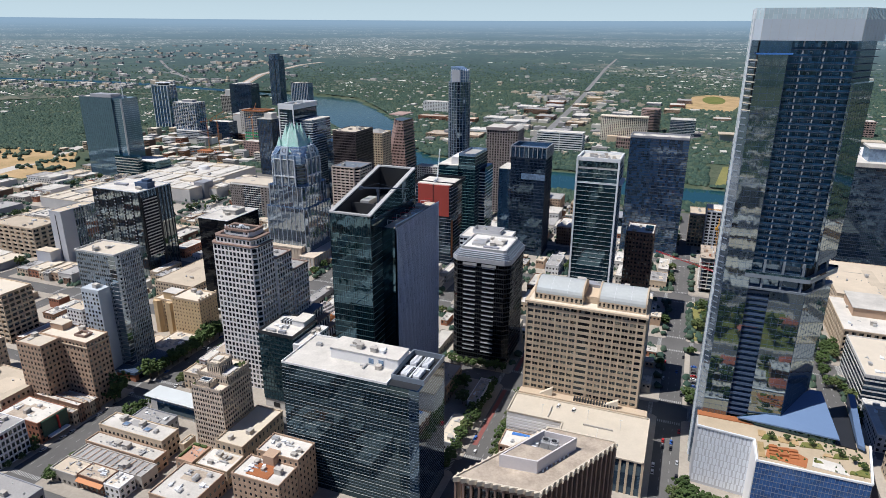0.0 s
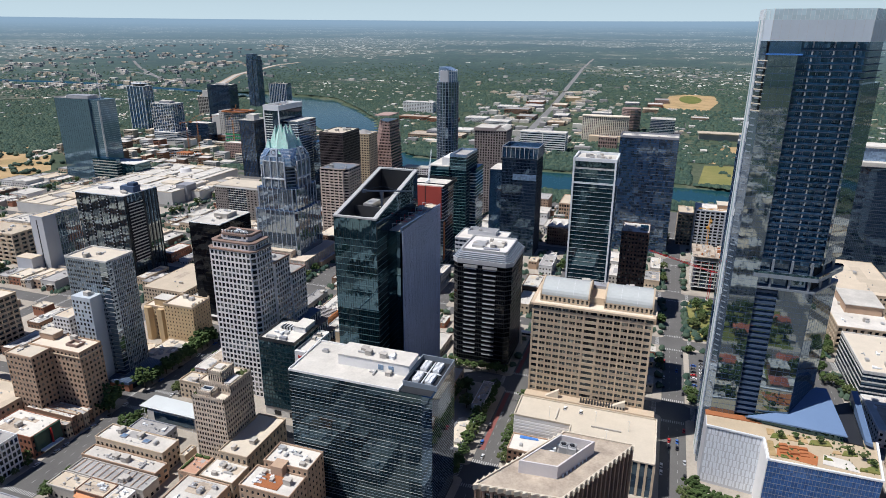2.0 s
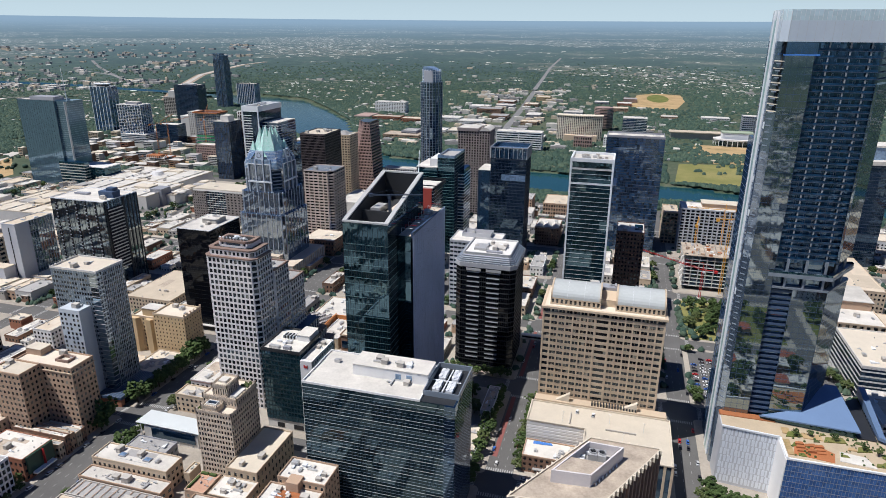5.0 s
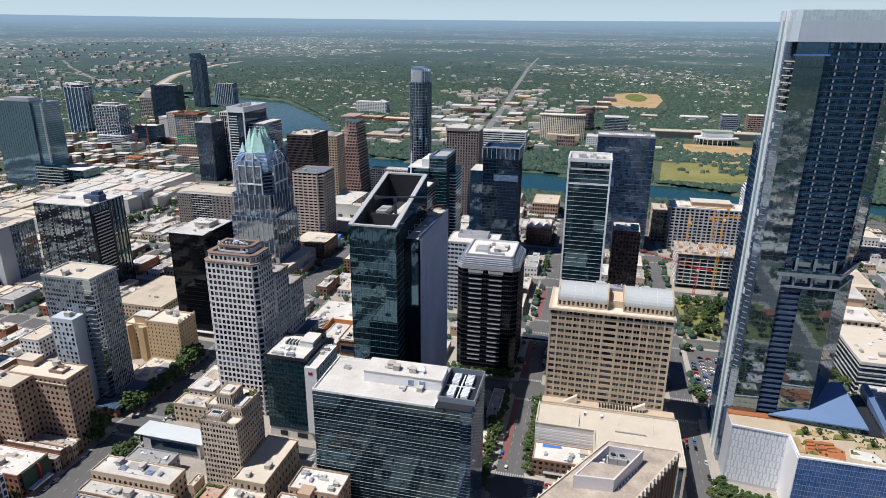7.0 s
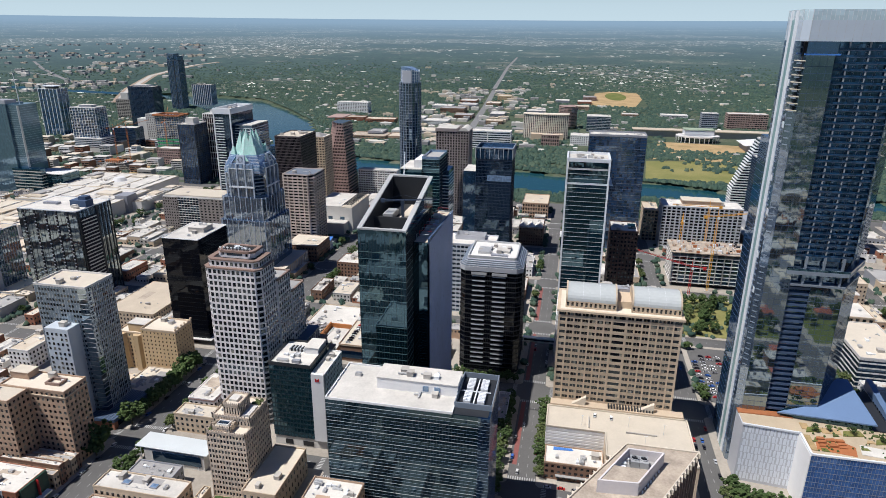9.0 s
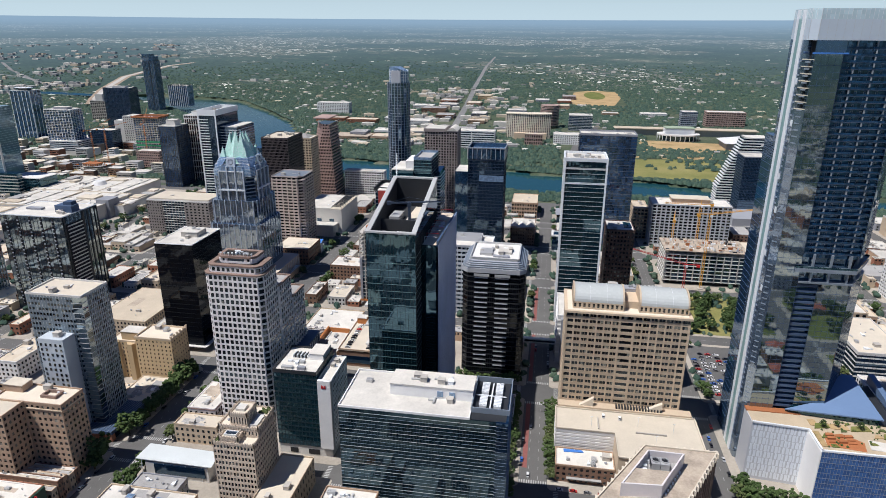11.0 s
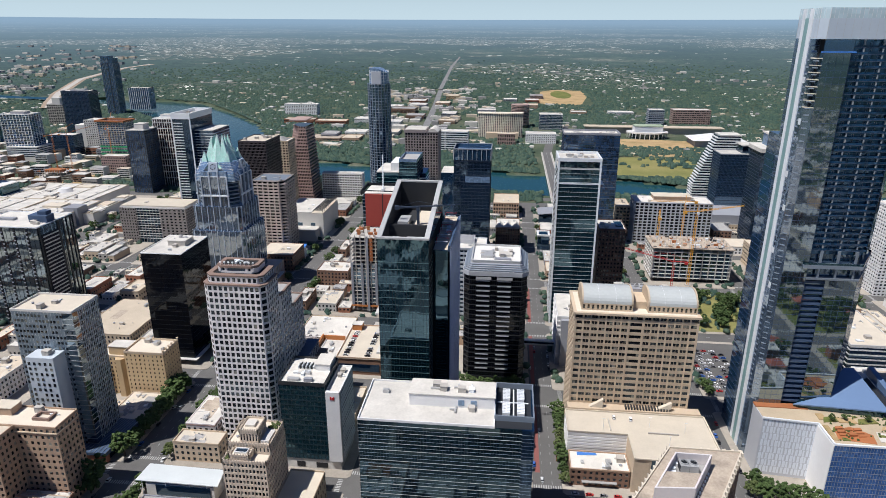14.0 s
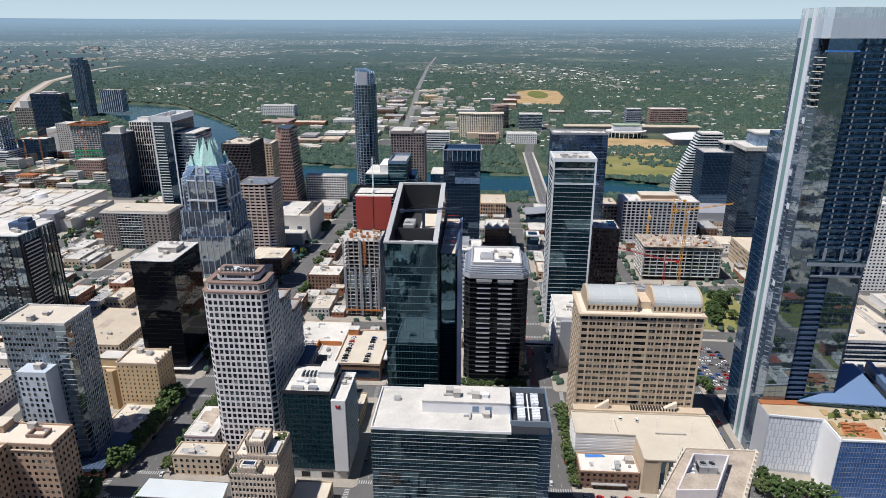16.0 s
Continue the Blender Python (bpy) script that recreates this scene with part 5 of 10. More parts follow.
def grid_tower():
    """The pale tower with a regular grid of square windows, stepping down to the rear."""
    b = Building("pale_grid_tower", "pale granite tower with square windows and brown cornices", rect(-305, -267, 336, 404), "skyscraper")
    def chamfered(x0, x1, y0, y1, c):
        return [(x0 + c, y0), (x1 - c, y0), (x1, y0 + c), (x1, y1), (x0, y1), (x0, y0 + c)]
    body = chamfered(-305.4, -267.2, 336, 356.5, 3.2)
    b.punched_poly(body, b.z, 110.4, 28, (10, 1, 6, 0, 6, 1), 0.66, 0.68, PINK_GRANITE, G_WIN, 0.4, single=(0, 1))
    b.mb().ring(grown(body, 0.35), grown(body, -2.0), 110.4, 111.3).make("cornice", BROWN_BAND, b.t, "brown cornice")
    for y0, y1, z, nf in ((356.7, 376.4, 96.0, 24), (376.6, 397.4, 80.2, 20)):
        p = chamfered(-304.6, -266.6, y0, y1, 1.6)
        b.punched_poly(p, b.z, z, nf, (10, 0, 6, 8, 6, 0), 0.66, 0.68, PINK_GRANITE, G_WIN, 0.4)
        b.mb().ring(grown(p, 0.4), grown(p, -0.8), z, z + 1.3).make("cornice", BROWN_BAND, b.t, "brown cornice")
        b.solid("roof", grown(p, -0.8), z - 0.1, z + 0.5, GREY_ROOF)
        b.units(grown(p, -3), z + 0.5, 4)
    p = chamfered(-303.6, -269.0, 337.8, 356.4, 3.1)
    b.punched_poly(p, 111.0, 115.6, 1, (9, 1, 5, 0, 5, 1), 0.6, 0.55, PINK_GRANITE, G_WIN, 0.4, single=(0,))
    b.mb().ring(grown(p, 0.3), grown(p, -3.0), 115.4, 116.3).make("cornice", BROWN_BAND, b.t, "brown cornice")
    q = chamfered(-298.6, -274, 342.4, 356, 3.0)
    b.solid("crown_core", grown(q, -1.2), 116, 120, DARK_ROOM)
    b.mb().ring(q, grown(q, -1.0), 116, 117.2).make("crown_sill", PINK_GRANITE, b.t)
    for x in (-296.2, -292.6, -280.0, -276.4):
        b.box("crown_pier", x - 0.75, x + 0.75, 342.4, 343.5, 117.2, 119.2, PINK_GRANITE)
    b.box("crown_window", -291.8, -280.8, 343.2, 343.5, 117.2, 119.2, G_DARK)
    b.solid("crown_corner", [(-277, 342.4), (-274, 345.4), (-274, 356), (-275.4, 356), (-275.4, 346), (-278, 343.6)], 117.2, 119.2, PINK_GRANITE)
    b.solid("crown_corner", [(-298.6, 345.4), (-295.6, 342.4), (-295.2, 344), (-297.2, 346), (-297.2, 356), (-298.6, 356)], 117.2, 119.2, PINK_GRANITE)
    b.mb().ring(grown(q, 0.3), grown(q, -2.2), 119.2, 120.6).make("crown_band", BROWN_BAND, b.t, "brown crown band")
    b.solid("roof", grown(q, -2.2), 119.0, 119.8, GREY_ROOF)
    for i in range(9):
        m = b.mb().beam((-296 + i * 2.5, 343.2, 120.6), (-296 + i * 2.5, 343.2, 122.2), 0.1)
        m.box(-296.5 + i * 2.5, -295.5 + i * 2.5, 342.8, 343.5, 122.0, 122.7)
        m.make("light_mast", WHITE_STEEL, b.t)
    b.units(rect(-296, -277, 346, 355), 119.8, 6)
    # the terraced wing at its foot
    for i, (x0, x1, z) in enumerate(((-268, -259.5, 42), (-259.5, -253.5, 35), (-253.5, -247.5, 28))):
        b.box("terrace_wing", x0, x1, 361, 404, b.z, z, G_DARK)
        b.box("terrace_roof", x0, x1 + 0.4, 360.6, 404.4, z, z + 0.8, NAVY if i == 0 else BROWN_BAND)
        me = MB().box(-0.5, 0.25, -0.45, 0.45, 0, 6).data("terrace_pier", PINK_GRANITE)
        for j in range(12):
            piece("terrace_pier", me, b.t, (x1 + 0.3 - b.o[0], 362.5 + j * 3.6 - b.o[1], z - 6.2 - b.z))
    b.box("base_court", -304, -247, 356.8, 361, b.z, 12, PINK_GRANITE)


def black_white_roof_tower():
    b = Building("black_tower", "plain black glass tower with a white roof", rect(-403, -371, 433, 477), "skyscraper")
    p = rect(-403, -371, 433, 477)
    b.solid("glass_wall", p, b.z + 6, 92, G_BLACK)
    b.bands("floor_line", p, [10 + 3.9 * i for i in range(21)], 0.12, DARK_ROOM, 0.05)
    b.solid("base", grown(p, -4), b.z, b.z + 6.2, DARK_METAL)
    b.solid("base_slab", grown(p, 3), b.z + 5.4, b.z + 6, PALE_CONCRETE)
    b.roof(p, 92, WHITE_ROOF, WHITE_WALL, 0.7, 2)
    b.box("penthouse", -391, -377, 452, 466, 92.2, 96, CONCRETE)
    b.box("penthouse_roof", -391.3, -376.7, 451.7, 466.3, 96, 96.5, WHITE_ROOF)
    b.units(rect(-391, -377, 452, 466), 96.5, 3)


def gothic_tower():
    """The slim stone block with a battlemented crown."""
    b = Building("stone_office_tower", "buff stone tower with a battlemented gothic crown", rect(-268, -245, 264, 292))
    b.uprights(rect(-268, -245, 264, 292), b.z, 45.4, 3.83, 0.5, 0.1, BUFF_STONE, "pier")
    b.punched(-268, -245, 264, 292, b.z, 44.6, 13, 12, 14, 0.62, 0.6, BUFF_STONE, G_WIN, 0.45, single="F")
    def crown(x0, x1, y0, y1, z, gap=1.55):
        b.mb().ring(rect(x0 - 0.15, x1 + 0.15, y0 - 0.15, y1 + 0.15), rect(x0 + 0.4, x1 - 0.4, y0 + 0.4, y1 - 0.4), z, z + 1.1).make("parapet", BUFF_STONE, b.t)
        m = b.mb()
        for a, c, flat in ((x0, x1, True), (y0, y1, False)):
            k = max(2, round((c - a) / gap))
            for i in range(k + 1):
                u = a + (c - a) * i / k
                tall = 0.9 if i in (0, k) else 0.35
                for w in ((y0, y1) if flat else (x0, x1)):
                    x, y = (u, w) if flat else (w, u)
                    m.box(x - 0.24, x + 0.24, y - 0.24, y + 0.24, z - 1.0, z + 1.1 + tall)
                    m.prism(rect(x - 0.24, x + 0.24, y - 0.24, y + 0.24), z + 1.1 + tall, z + 1.6 + tall, rect(x - 0.05, x + 0.05, y - 0.05, y + 0.05))
        m.make("pinnacle", BUFF_STONE, b.t, kind="stuff")
        b.box("roof", x0 + 0.4, x1 - 0.4, y0 + 0.4, y1 - 0.4, z - 0.2, z + 0.3, CREAM_DECK)
    crown(-268, -245, 264, 292, 44.6)
    b.box("front_bay", -264.3, -253.8, 264.6, 271.2, 44.8, 47.6, BUFF_STONE)
    crown(-264.3, -253.8, 264.6, 271.2, 47.6)
    b.mb().ring(rect(-262.4, -255.6, 266.4, 270.2), rect(-262, -256, 266.8, 269.8), 47.9, 49.2).make("skylight_rim", WHITE_WALL, b.t)
    b.box("skylight", -262, -256, 266.8, 269.8, 47.9, 48.7, G_DARK)
    b.punched(-267.7, -245.3, 271.2, 291.7, 44.8, 50.2, 1, 11, 10, 0.35, 0.4, BUFF_STONE, G_WIN, 0.35)
    crown(-267.7, -245.3, 271.2, 291.7, 50.2)
    b.punched(-261.3, -251.7, 272.4, 284.4, 50.4, 57.2, 1, 6, 7, 0.42, 0.6, BUFF_STONE, G_WIN, 0.4)
    crown(-261.3, -251.7, 272.4, 284.4, 57.2, 1.2)
    b.box("roof_hatch", -259.5, -254.5, 276, 281, 57.4, 58.9, WHITE_ROOF)
    rp = random.Random(3)
    m = MB()
    for x0, x1, y0, y1, z in ((-267, -264.8, 265, 270.5, 45.6), (-251, -246.2, 285, 290.5, 51.4)):
        for _ in range(22):
            m.add(blob(rp, (rp.uniform(x0, x1), rp.uniform(y0, y1), z), rp.uniform(0.5, 1.0)), ICO)
    m.o = b.o
    m.v = [(v[0] - b.o[0], v[1] - b.o[1], v[2] - b.o[2]) for v in m.v]
    m.make("planting", LEAF[2], b.t, kind="stuff")
    b.box("louvre_screen", -250.6, -246.4, 273, 283, 50.4, 51.9, PALE_CONCRETE)
    b.units(rect(-268, -262, 273, 290), 50.5, 2)
    # the low wing beside it
    c = Building("stone_annex", "low stone annex with a cream flat roof", rect(-244.6, -225, 254, 295))
    c.punched(-244.6, -225, 254, 295, c.z, 17, 3, 5, 11, 0.4, 0.5, LIMESTONE, G_WIN, 0.35, single="")
    c.roof(rect(-244.6, -225, 254, 295), 17, CREAM_DECK, LIMESTONE, 1.2, 2)


def logo_hotel():
    b = Building("dark_glass_hotel", "dark glass hotel with a white end wall", rect(-257, -221, 317.5, 350))
    g = rect(-257, -229.8, 318.6, 349)
    b.solid("glass_wall", grown(g, -0.5), b.z + 7, 57.6, G_TEAL)
    b.punched_poly(g, b.z + 7, 57.6, 15, (12, 9, 0, 9), 0.84, 0.74, surf("dark_teal_frame", (0.014, 0.03, 0.038), 0.35, a1=0.05, bump=0), G_TEAL, 0.3, single=(0,))
    b.box("base", -257, -222.5, 319.2, 350, b.z, b.z + 7.2, PALE_CONCRETE)
    # openings are near-black blocks on the base, their shade put into the colour
    for x0, x1 in ((-250, -245), (-238, -231)):
        b.box("base_opening", x0, x1, 318.95, 319.3, b.z + 1, b.z + 4.5, DARK_ROOM)
    b.bands("parapet", g, [57.4], 2.2, DARK_METAL, 0.2, 0.3)
    b.solid("roof", grown(g, -0.3), 57.2, 58.2, WHITE_ROOF)
    b.box("penthouse", -240, -231, 335, 348, 58.2, 62.2, WHITE_WALL)
    b.box("penthouse_roof", -240.3, -230.7, 334.7, 348.3, 62.2, 62.6, WHITE_ROOF)
    for i in range(9):
        b.box("louvre", -251 + i * 1.15, -250.4 + i * 1.15, 336, 341, 58.2, 60.2, DARK_METAL if i % 2 else WHITE_STEEL)
    b.box("plant_box", -253, -246, 321.5, 324, 58.2, 59.8, SILVER)
    b.box("plant_box", -243, -238, 321.5, 324, 58.2, 60.2, GREY_PANEL)
    b.units(rect(-256, -232, 325, 335), 58.2, 6)
    b.box("white_end", -229.2, -221.2, 317.4, 318.8, b.z + 7, 54.6, WHITE_WALL, "blank white end wall")
    b.box("end_edge", -221.4, -220.9, 317.5, 320.5, b.z + 7, 54.6, SILVER)
    b.punched(-229.2, -221, 318.9, 349, b.z + 7, 53.8, 14, 2, 12, 0.5, 0.5, WHITE_WALL, G_WIN, 0.3, sides="R", single="")
    b.roof(rect(-229.2, -221, 318.9, 349), 53.8, WHITE_ROOF, WHITE_WALL, 1.0, 4)
    b.solid("sign", [(-226.6, 317.1), (-225.5, 317.1), (-225.5, 317.4), (-226.6, 317.4)], 49.8, [52.0, 51.2, 51.2, 52.0], RED_STEEL, "red sign of two leaning bars")
    b.solid("sign", [(-225.2, 317.1), (-224.0, 317.1), (-224.0, 317.4), (-225.2, 317.4)], 49.8, [51.2, 52.0, 52.0, 51.2], RED_STEEL, "red sign of two leaning bars")


def brick_hotel():
    b = Building("brick_tower", "tan brick office tower with a recessed corner", rect(-411, -364, 255, 291))
    b.punched(-408, -364, 273, 291, b.z, 50, 13, 13, 6, 0.5, 0.52, TAN_BRICK, G_WIN, 0.35, single="F")
    b.punched(-411, -388, 258, 272.9, b.z, 50, 13, 7, 5, 0.5, 0.52, TAN_BRICK, G_WIN, 0.35, single="F")
    b.roof(rect(-408, -364, 273, 291), 50, CREAM_DECK, TAN_BRICK, 1.2, 2)
    b.roof(rect(-411, -388, 258, 272.9), 50, CREAM_DECK, TAN_BRICK, 1.2, 2)
    b.box("penthouse", -408, -396, 282, 290, 50, 54.5, TAN_BRICK)
    b.box("penthouse_roof", -408.3, -395.7, 281.7, 290.3, 54.5, 54.9, CREAM_DECK)
    b.mb().ring(rect(-382, -372, 279, 286), rect(-381, -373, 280, 285), 50, 52).make("light_well", BROWN_BAND, b.t)
    b.mb().ring(rect(-408.5, -363.5, 272.5, 291.5), rect(-407, -365, 274, 290), 46.8, 47.4).make("cornice", LIMESTONE, b.t)


def chequer_hotel():
    b = Building("grey_hotel_tower", "grey metal hotel tower with scattered small windows", rect(-414, -376, 316, 341))
    b.box("wall", -414, -376, 316.5, 341, b.z + 6, 97, surf("silver_grey_cladding", (0.25, 0.31, 0.36), 0.28, metal=0.5, a1=0.05, a2=0.15, bump=0.03), "blue-grey metal cladding")
    rs = random.Random(12)
    m, seams = b.mb(), b.mb()
    for f in range(26):
        z = b.z + 8 + f * 3.42
        for i in range(14):
            x = -413 + i * 2.25
            if x < -383.2 and rs.random() < 0.8:
                m.box(x, x + 1.35, 316.38, 316.6, z + 0.2, z + 1.8)
        for i in range(10):
            y = 321.8 + i * 1.9 + rs.choice((0, 0.4, 0.7))
            m.box(-376.1, -375.88, y, y + 0.95, z, z + 2.2)
        for i in range(9):
            y = 318 + i * 2.5 + rs.choice((0, 0.4, 0.7))
            m.box(-414.12, -413.9, y, y + 1.0, z, z + 2.0)
    m.make("small_window", G_WIN, b.t, kind="stuff")
    for i in range(16):
        x = -413.6 + i * 2.05
        seams.box(x, x + 0.05, 316.4, 316.6, b.z + 6, 97)
    for i in range(12):
        seams.box(-376.1, -375.8, 321.3 + i * 1.65, 321.42 + i * 1.65, b.z + 6, 97)
    seams.make("seam", WHITE_STEEL, b.t, kind="stuff")
    b.box("glass_corner", -382, -375.6, 316.2, 321, b.z + 6, 97, G_MIRROR)
    b.bands("floor_line", rect(-382, -375.6, 316.2, 321), [9 + 3.37 * i for i in range(26)], 0.25, SILVER)
    b.box("podium", -416, -368, 312, 343, b.z, b.z + 6, G_DARK)
    b.solid("podium_roof", [(-388, 308), (-366, 309), (-362, 340), (-376, 341)], 6, [8, 8, 11, 11], NAVY, "dark blue ribbed podium roof")
    m = b.mb()
    for i in range(9):
        m.beam((-387 + i * 2.6, 308.2, 8.2), (-375 + i * 1.6, 340.5, 11.2), 0.16)
    m.make("roof_rib", STEEL_GREY, b.t, kind="stuff")
    b.box("brick_base", -386, -367, 309.5, 313, b.z, 6, RED_BRICK)
    b.roof(rect(-414, -376, 316.5, 341), 97, CREAM_DECK, PALE_CONCRETE, 1.4, 6)
    b.box("white_wing", -402, -385, 306, 316.2, b.z, 73, surf("blue_white_cladding", (0.5, 0.55, 0.6), 0.45, a1=0.05, a2=0.1), "lower pale blue wing")
    m = b.mb()
    for i in range(19):
        for j in range(5):
            if (i * 5 + j * 3) % 7:
                m.box(-401 + j * 3.3, -399.6 + j * 3.3, 305.85, 306.2, 7 + i * 3.4, 8.8 + i * 3.4)
    m.make("wing_window", G_WIN, b.t, kind="stuff")
    b.units(rect(-401, -386, 307, 315), 73, 3)


def old_hotel():
    b = Building("yellow_brick_hotel", "yellow brick hotel with arcaded upper windows", rect(-418, -364, 378, 402.5))
    b.punched(-394, -365, 381, 402.5, b.z, 36, 11, 9, 7, 0.28, 0.45, YELLOW_BRICK, G_WIN, 0.35, single="")
    b.punched(-418, -394.2, 385, 402.5, b.z, 30, 9, 8, 6, 0.4, 0.55, YELLOW_BRICK, G_WIN, 0.35, single="F")
    b.solid("bay", [(-418, 385), (-416, 381.5), (-412, 381.5), (-410, 385)], b.z, 30, YELLOW_BRICK)
    b.solid("bay", [(-404, 385), (-402, 381.5), (-398, 381.5), (-396, 385)], b.z, 30, YELLOW_BRICK)
    b.roof(rect(-394, -365, 381, 402.5), 36, CREAM_DECK, LIMESTONE, 1.6, 6)
    b.roof(rect(-418, -394.2, 385, 402.5), 30, CREAM_DECK, LIMESTONE, 1.4, 4)
    b.box("stair_tower", -410, -395, 388, 398, 30, 36.5, YELLOW_BRICK)
    b.box("stair_roof", -410.3, -394.7, 387.7, 398.3, 36.5, 37, WHITE_ROOF)
    me = MB().box(-0.5, 0.5, -0.5, 0.5, 0, 1.6).box(-0.7, 0.7, -0.7, 0.7, 1.6, 1.9).data("finial", LIMESTONE)
    for i in range(6):
        piece("finial", me, b.t, (-365.2 - b.o[0], 382 + i * 4 - b.o[1], 37.4 - b.z))


def spired_tower():
    """Silver-blue glass tower whose crown is a cluster of folded glass points."""
    cx, cy = -411.4, 604.0
    b = Building("crowned_glass_tower", "silver-blue glass tower with a pointed folded-glass crown", rect(cx - 28, cx + 28, cy - 28, cy + 28), "skyscraper")
    def cut(r, c):
        return [(cx - r + c, cy - r), (cx + r - c, cy - r), (cx + r, cy - r + c), (cx + r, cy + r - c), (cx + r - c, cy + r), (cx - r + c, cy + r), (cx - r, cy + r - c), (cx - r, cy - r + c)]
    lines = surf("silver_edge", (0.5, 0.55, 0.62), 0.4, metal=0.3, a1=0.03, a2=0.06, bump=0)
    # stone base
    b.box("base", cx - 34, cx + 22, cy - 36, cy + 34, b.z, 20.6, BUFF_STONE)
    b.mb().ring(rect(cx - 34.3, cx + 22.3, cy - 36.3, cy + 34.3), rect(cx - 33, cx + 21, cy - 35, cy + 33), 20.6, 21.6).make("base_parapet", BUFF_STONE, b.t)
    b.box("base_roof", cx - 33, cx + 21, cy - 35, cy + 33, 20.4, 20.9, TAN_ROOF)
    b.box("side_base", cx + 22, cx + 41, cy - 40, cy + 34, b.z, 13.4, PALE_CONCRETE)
    b.box("side_base_roof", cx + 21.8, cx + 41.3, cy - 40.3, cy + 34.3, 13.4, 14.2, BUFF_STONE)
    b.uprights(rect(cx + 22, cx + 41, cy - 40, cy + 34), b.z, 13.4, 4.6, 1.3, 0.5, BUFF_STONE, "base_pier", sides=(0, 1))
    b.uprights(rect(cx - 34, cx + 22, cy - 36, cy + 34), b.z, 20.6, 4.2, 0.9, 0.35, BUFF_STONE, "base_pier", sides=(0, 1))
    # corner shoulders, stepping back as they rise
    for r, z in ((27.0, 64), (24.2, 88)):
        p = cut(r, 3.0)
        b.solid("glass_shoulder", p, b.z, z, G_SHAFT, "mirror-like glass shoulder")
        b.uprights(p, 20, z + 0.8, 6.2, 0.6, 0.4, lines, "silver_fin")
        b.uprights(p, 20, z, 3.1, 0.1, 0.06, STEEL_GREY)
    # shaft with recessed corners
    p = cut(19.4, 6.0)
    b.solid("glass_wall", p, 66, 122, G_BLUE)
    b.bands("corner_balcony", p, [88 + 3.7 * i for i in range(8)], 1.1, STEEL_GREY, 0.9, 0.3)
    for q in range(4):
        a = q * math.pi / 2
        ca, sa = round(math.cos(a)), round(math.sin(a))
        def at(s, d):
            return (cx + ca * s - sa * d, cy + sa * s + ca * d)
        def block(s0, s1, d0, d1):
            return [at(s0, d0), at(s1, d0), at(s1, d1), at(s0, d1)]
        b.solid("centre_bay", block(-13.2, 13.2, -22.4, -12), 20.9, 117.6, G_SHAFT, "mirror-like projecting bay")
        b.solid("bay_head", block(-12.6, 12.6, -22.2, -12), 117.6, 122.6, G_PALE)
        for s in (-12.9, -4.4, 4.4, 12.9):
            b.solid("silver_pier", block(s - 0.65, s + 0.65, -23.5, -22.3), 20.9, 122.6 if abs(s) < 5 else 117.6, lines)
        for s in (-8.7, -2.2, 2.2, 8.7):
            b.solid("mullion", block(s - 0.1, s + 0.1, -22.6, -22.3), 20.9, 122.2, STEEL_GREY)
        for s in (-10.8, -6.5, 0, 6.5, 10.8):
            b.solid("mullion", block(s - 0.14, s + 0.14, -22.7, -22.3), 99.6, 117, STEEL_GREY)
        b.solid("ledge", block(-14, 14, -23.9, -22.3), 98.2, 99.6, WHITE_STEEL)
        b.solid("ledge", block(-13.4, 13.4, -23.0, -22.1), 117.2, 118.0, WHITE_STEEL)
        # dial panel over the bay
        b.solid("dial_panel", block(-4.8, 4.8, -22.3, -19.6), 122.6, 131.2, lines, top=block(-4.4, 4.4, -20.6, -18.6))
        m = b.mb()
        for i in range(12):
            w = i * math.pi / 6
            z = 127.0 + 2.9 * math.sin(w)
            u = at(2.9 * math.cos(w), -22.5 + 1.7 * (z - 122.6) / 8.6)
            z2 = 127.0 + 1.9 * math.sin(w)
            v = at(1.9 * math.cos(w), -22.5 + 1.7 * (z2 - 122.6) / 8.6)
            m.beam((*u, z), (*v, z2), 0.28)
        m.make("dial_mark", DARK_METAL, b.t)
        # sloping glass round the corner under the crown
        c0 = [at(12.6, -22.0), at(19.6, -19.6), at(22.0, -12.6), at(12, -12)]
        c1 = [at(12.2, -21.0), at(19.0, -19.0), at(21.0, -12.2), at(12, -12)]
        c2 = [at(4.6, -19.2), at(14.6, -14.6), at(19.2, -4.6), at(6, -6)]
        b.solid("corner_glass", c0, 112.6, 120.5, G_PALE, top=c1)
        b.solid("corner_slope", c1, 120.5, 130.6, G_PALE, "pale blue sloping corner glass", top=c2)
        m = b.mb()
        for i in range(13):
            f, z = (i - 4) / 9.0, 112.9 + 1.4 * i
            ring = [tuple(u + (v - u) * max(0.0, (z - 120.5) / 10.1) for u, v in zip(g0, g1)) for g0, g1 in zip(c1[:3], c2[:3])] if z > 120.5 else [tuple(u + (v - u) * (z - 112.6) / 7.9 for u, v in zip(g0, g1)) for g0, g1 in zip(c0[:3], c1[:3])]
            for g0, g1 in zip(ring, ring[1:]):
                m.beam((*g0, z), (*g1, z), 0.16)
        m.make("corner_rail", WHITE_STEEL, b.t, kind="stuff")
        # folded points: a low one at the corner, a tall one behind it, a tall one over the face
        def petal(outer, left, right, inner, tip, z0):
            pts = [(*at(*outer), z0), (*at(*left), z0), (*at(*inner), z0), (*at(*right), z0), (*at(*tip[:2]), tip[2])]
            b.mb().add(pts, [(0, 3, 4), (3, 2, 4), (2, 1, 4), (1, 0, 4), (0, 1, 2, 3)]).make("crown_petal", G_CROWN, b.t, "pale green folded glass point")
            e = b.mb()
            t = Vector(pts[4])
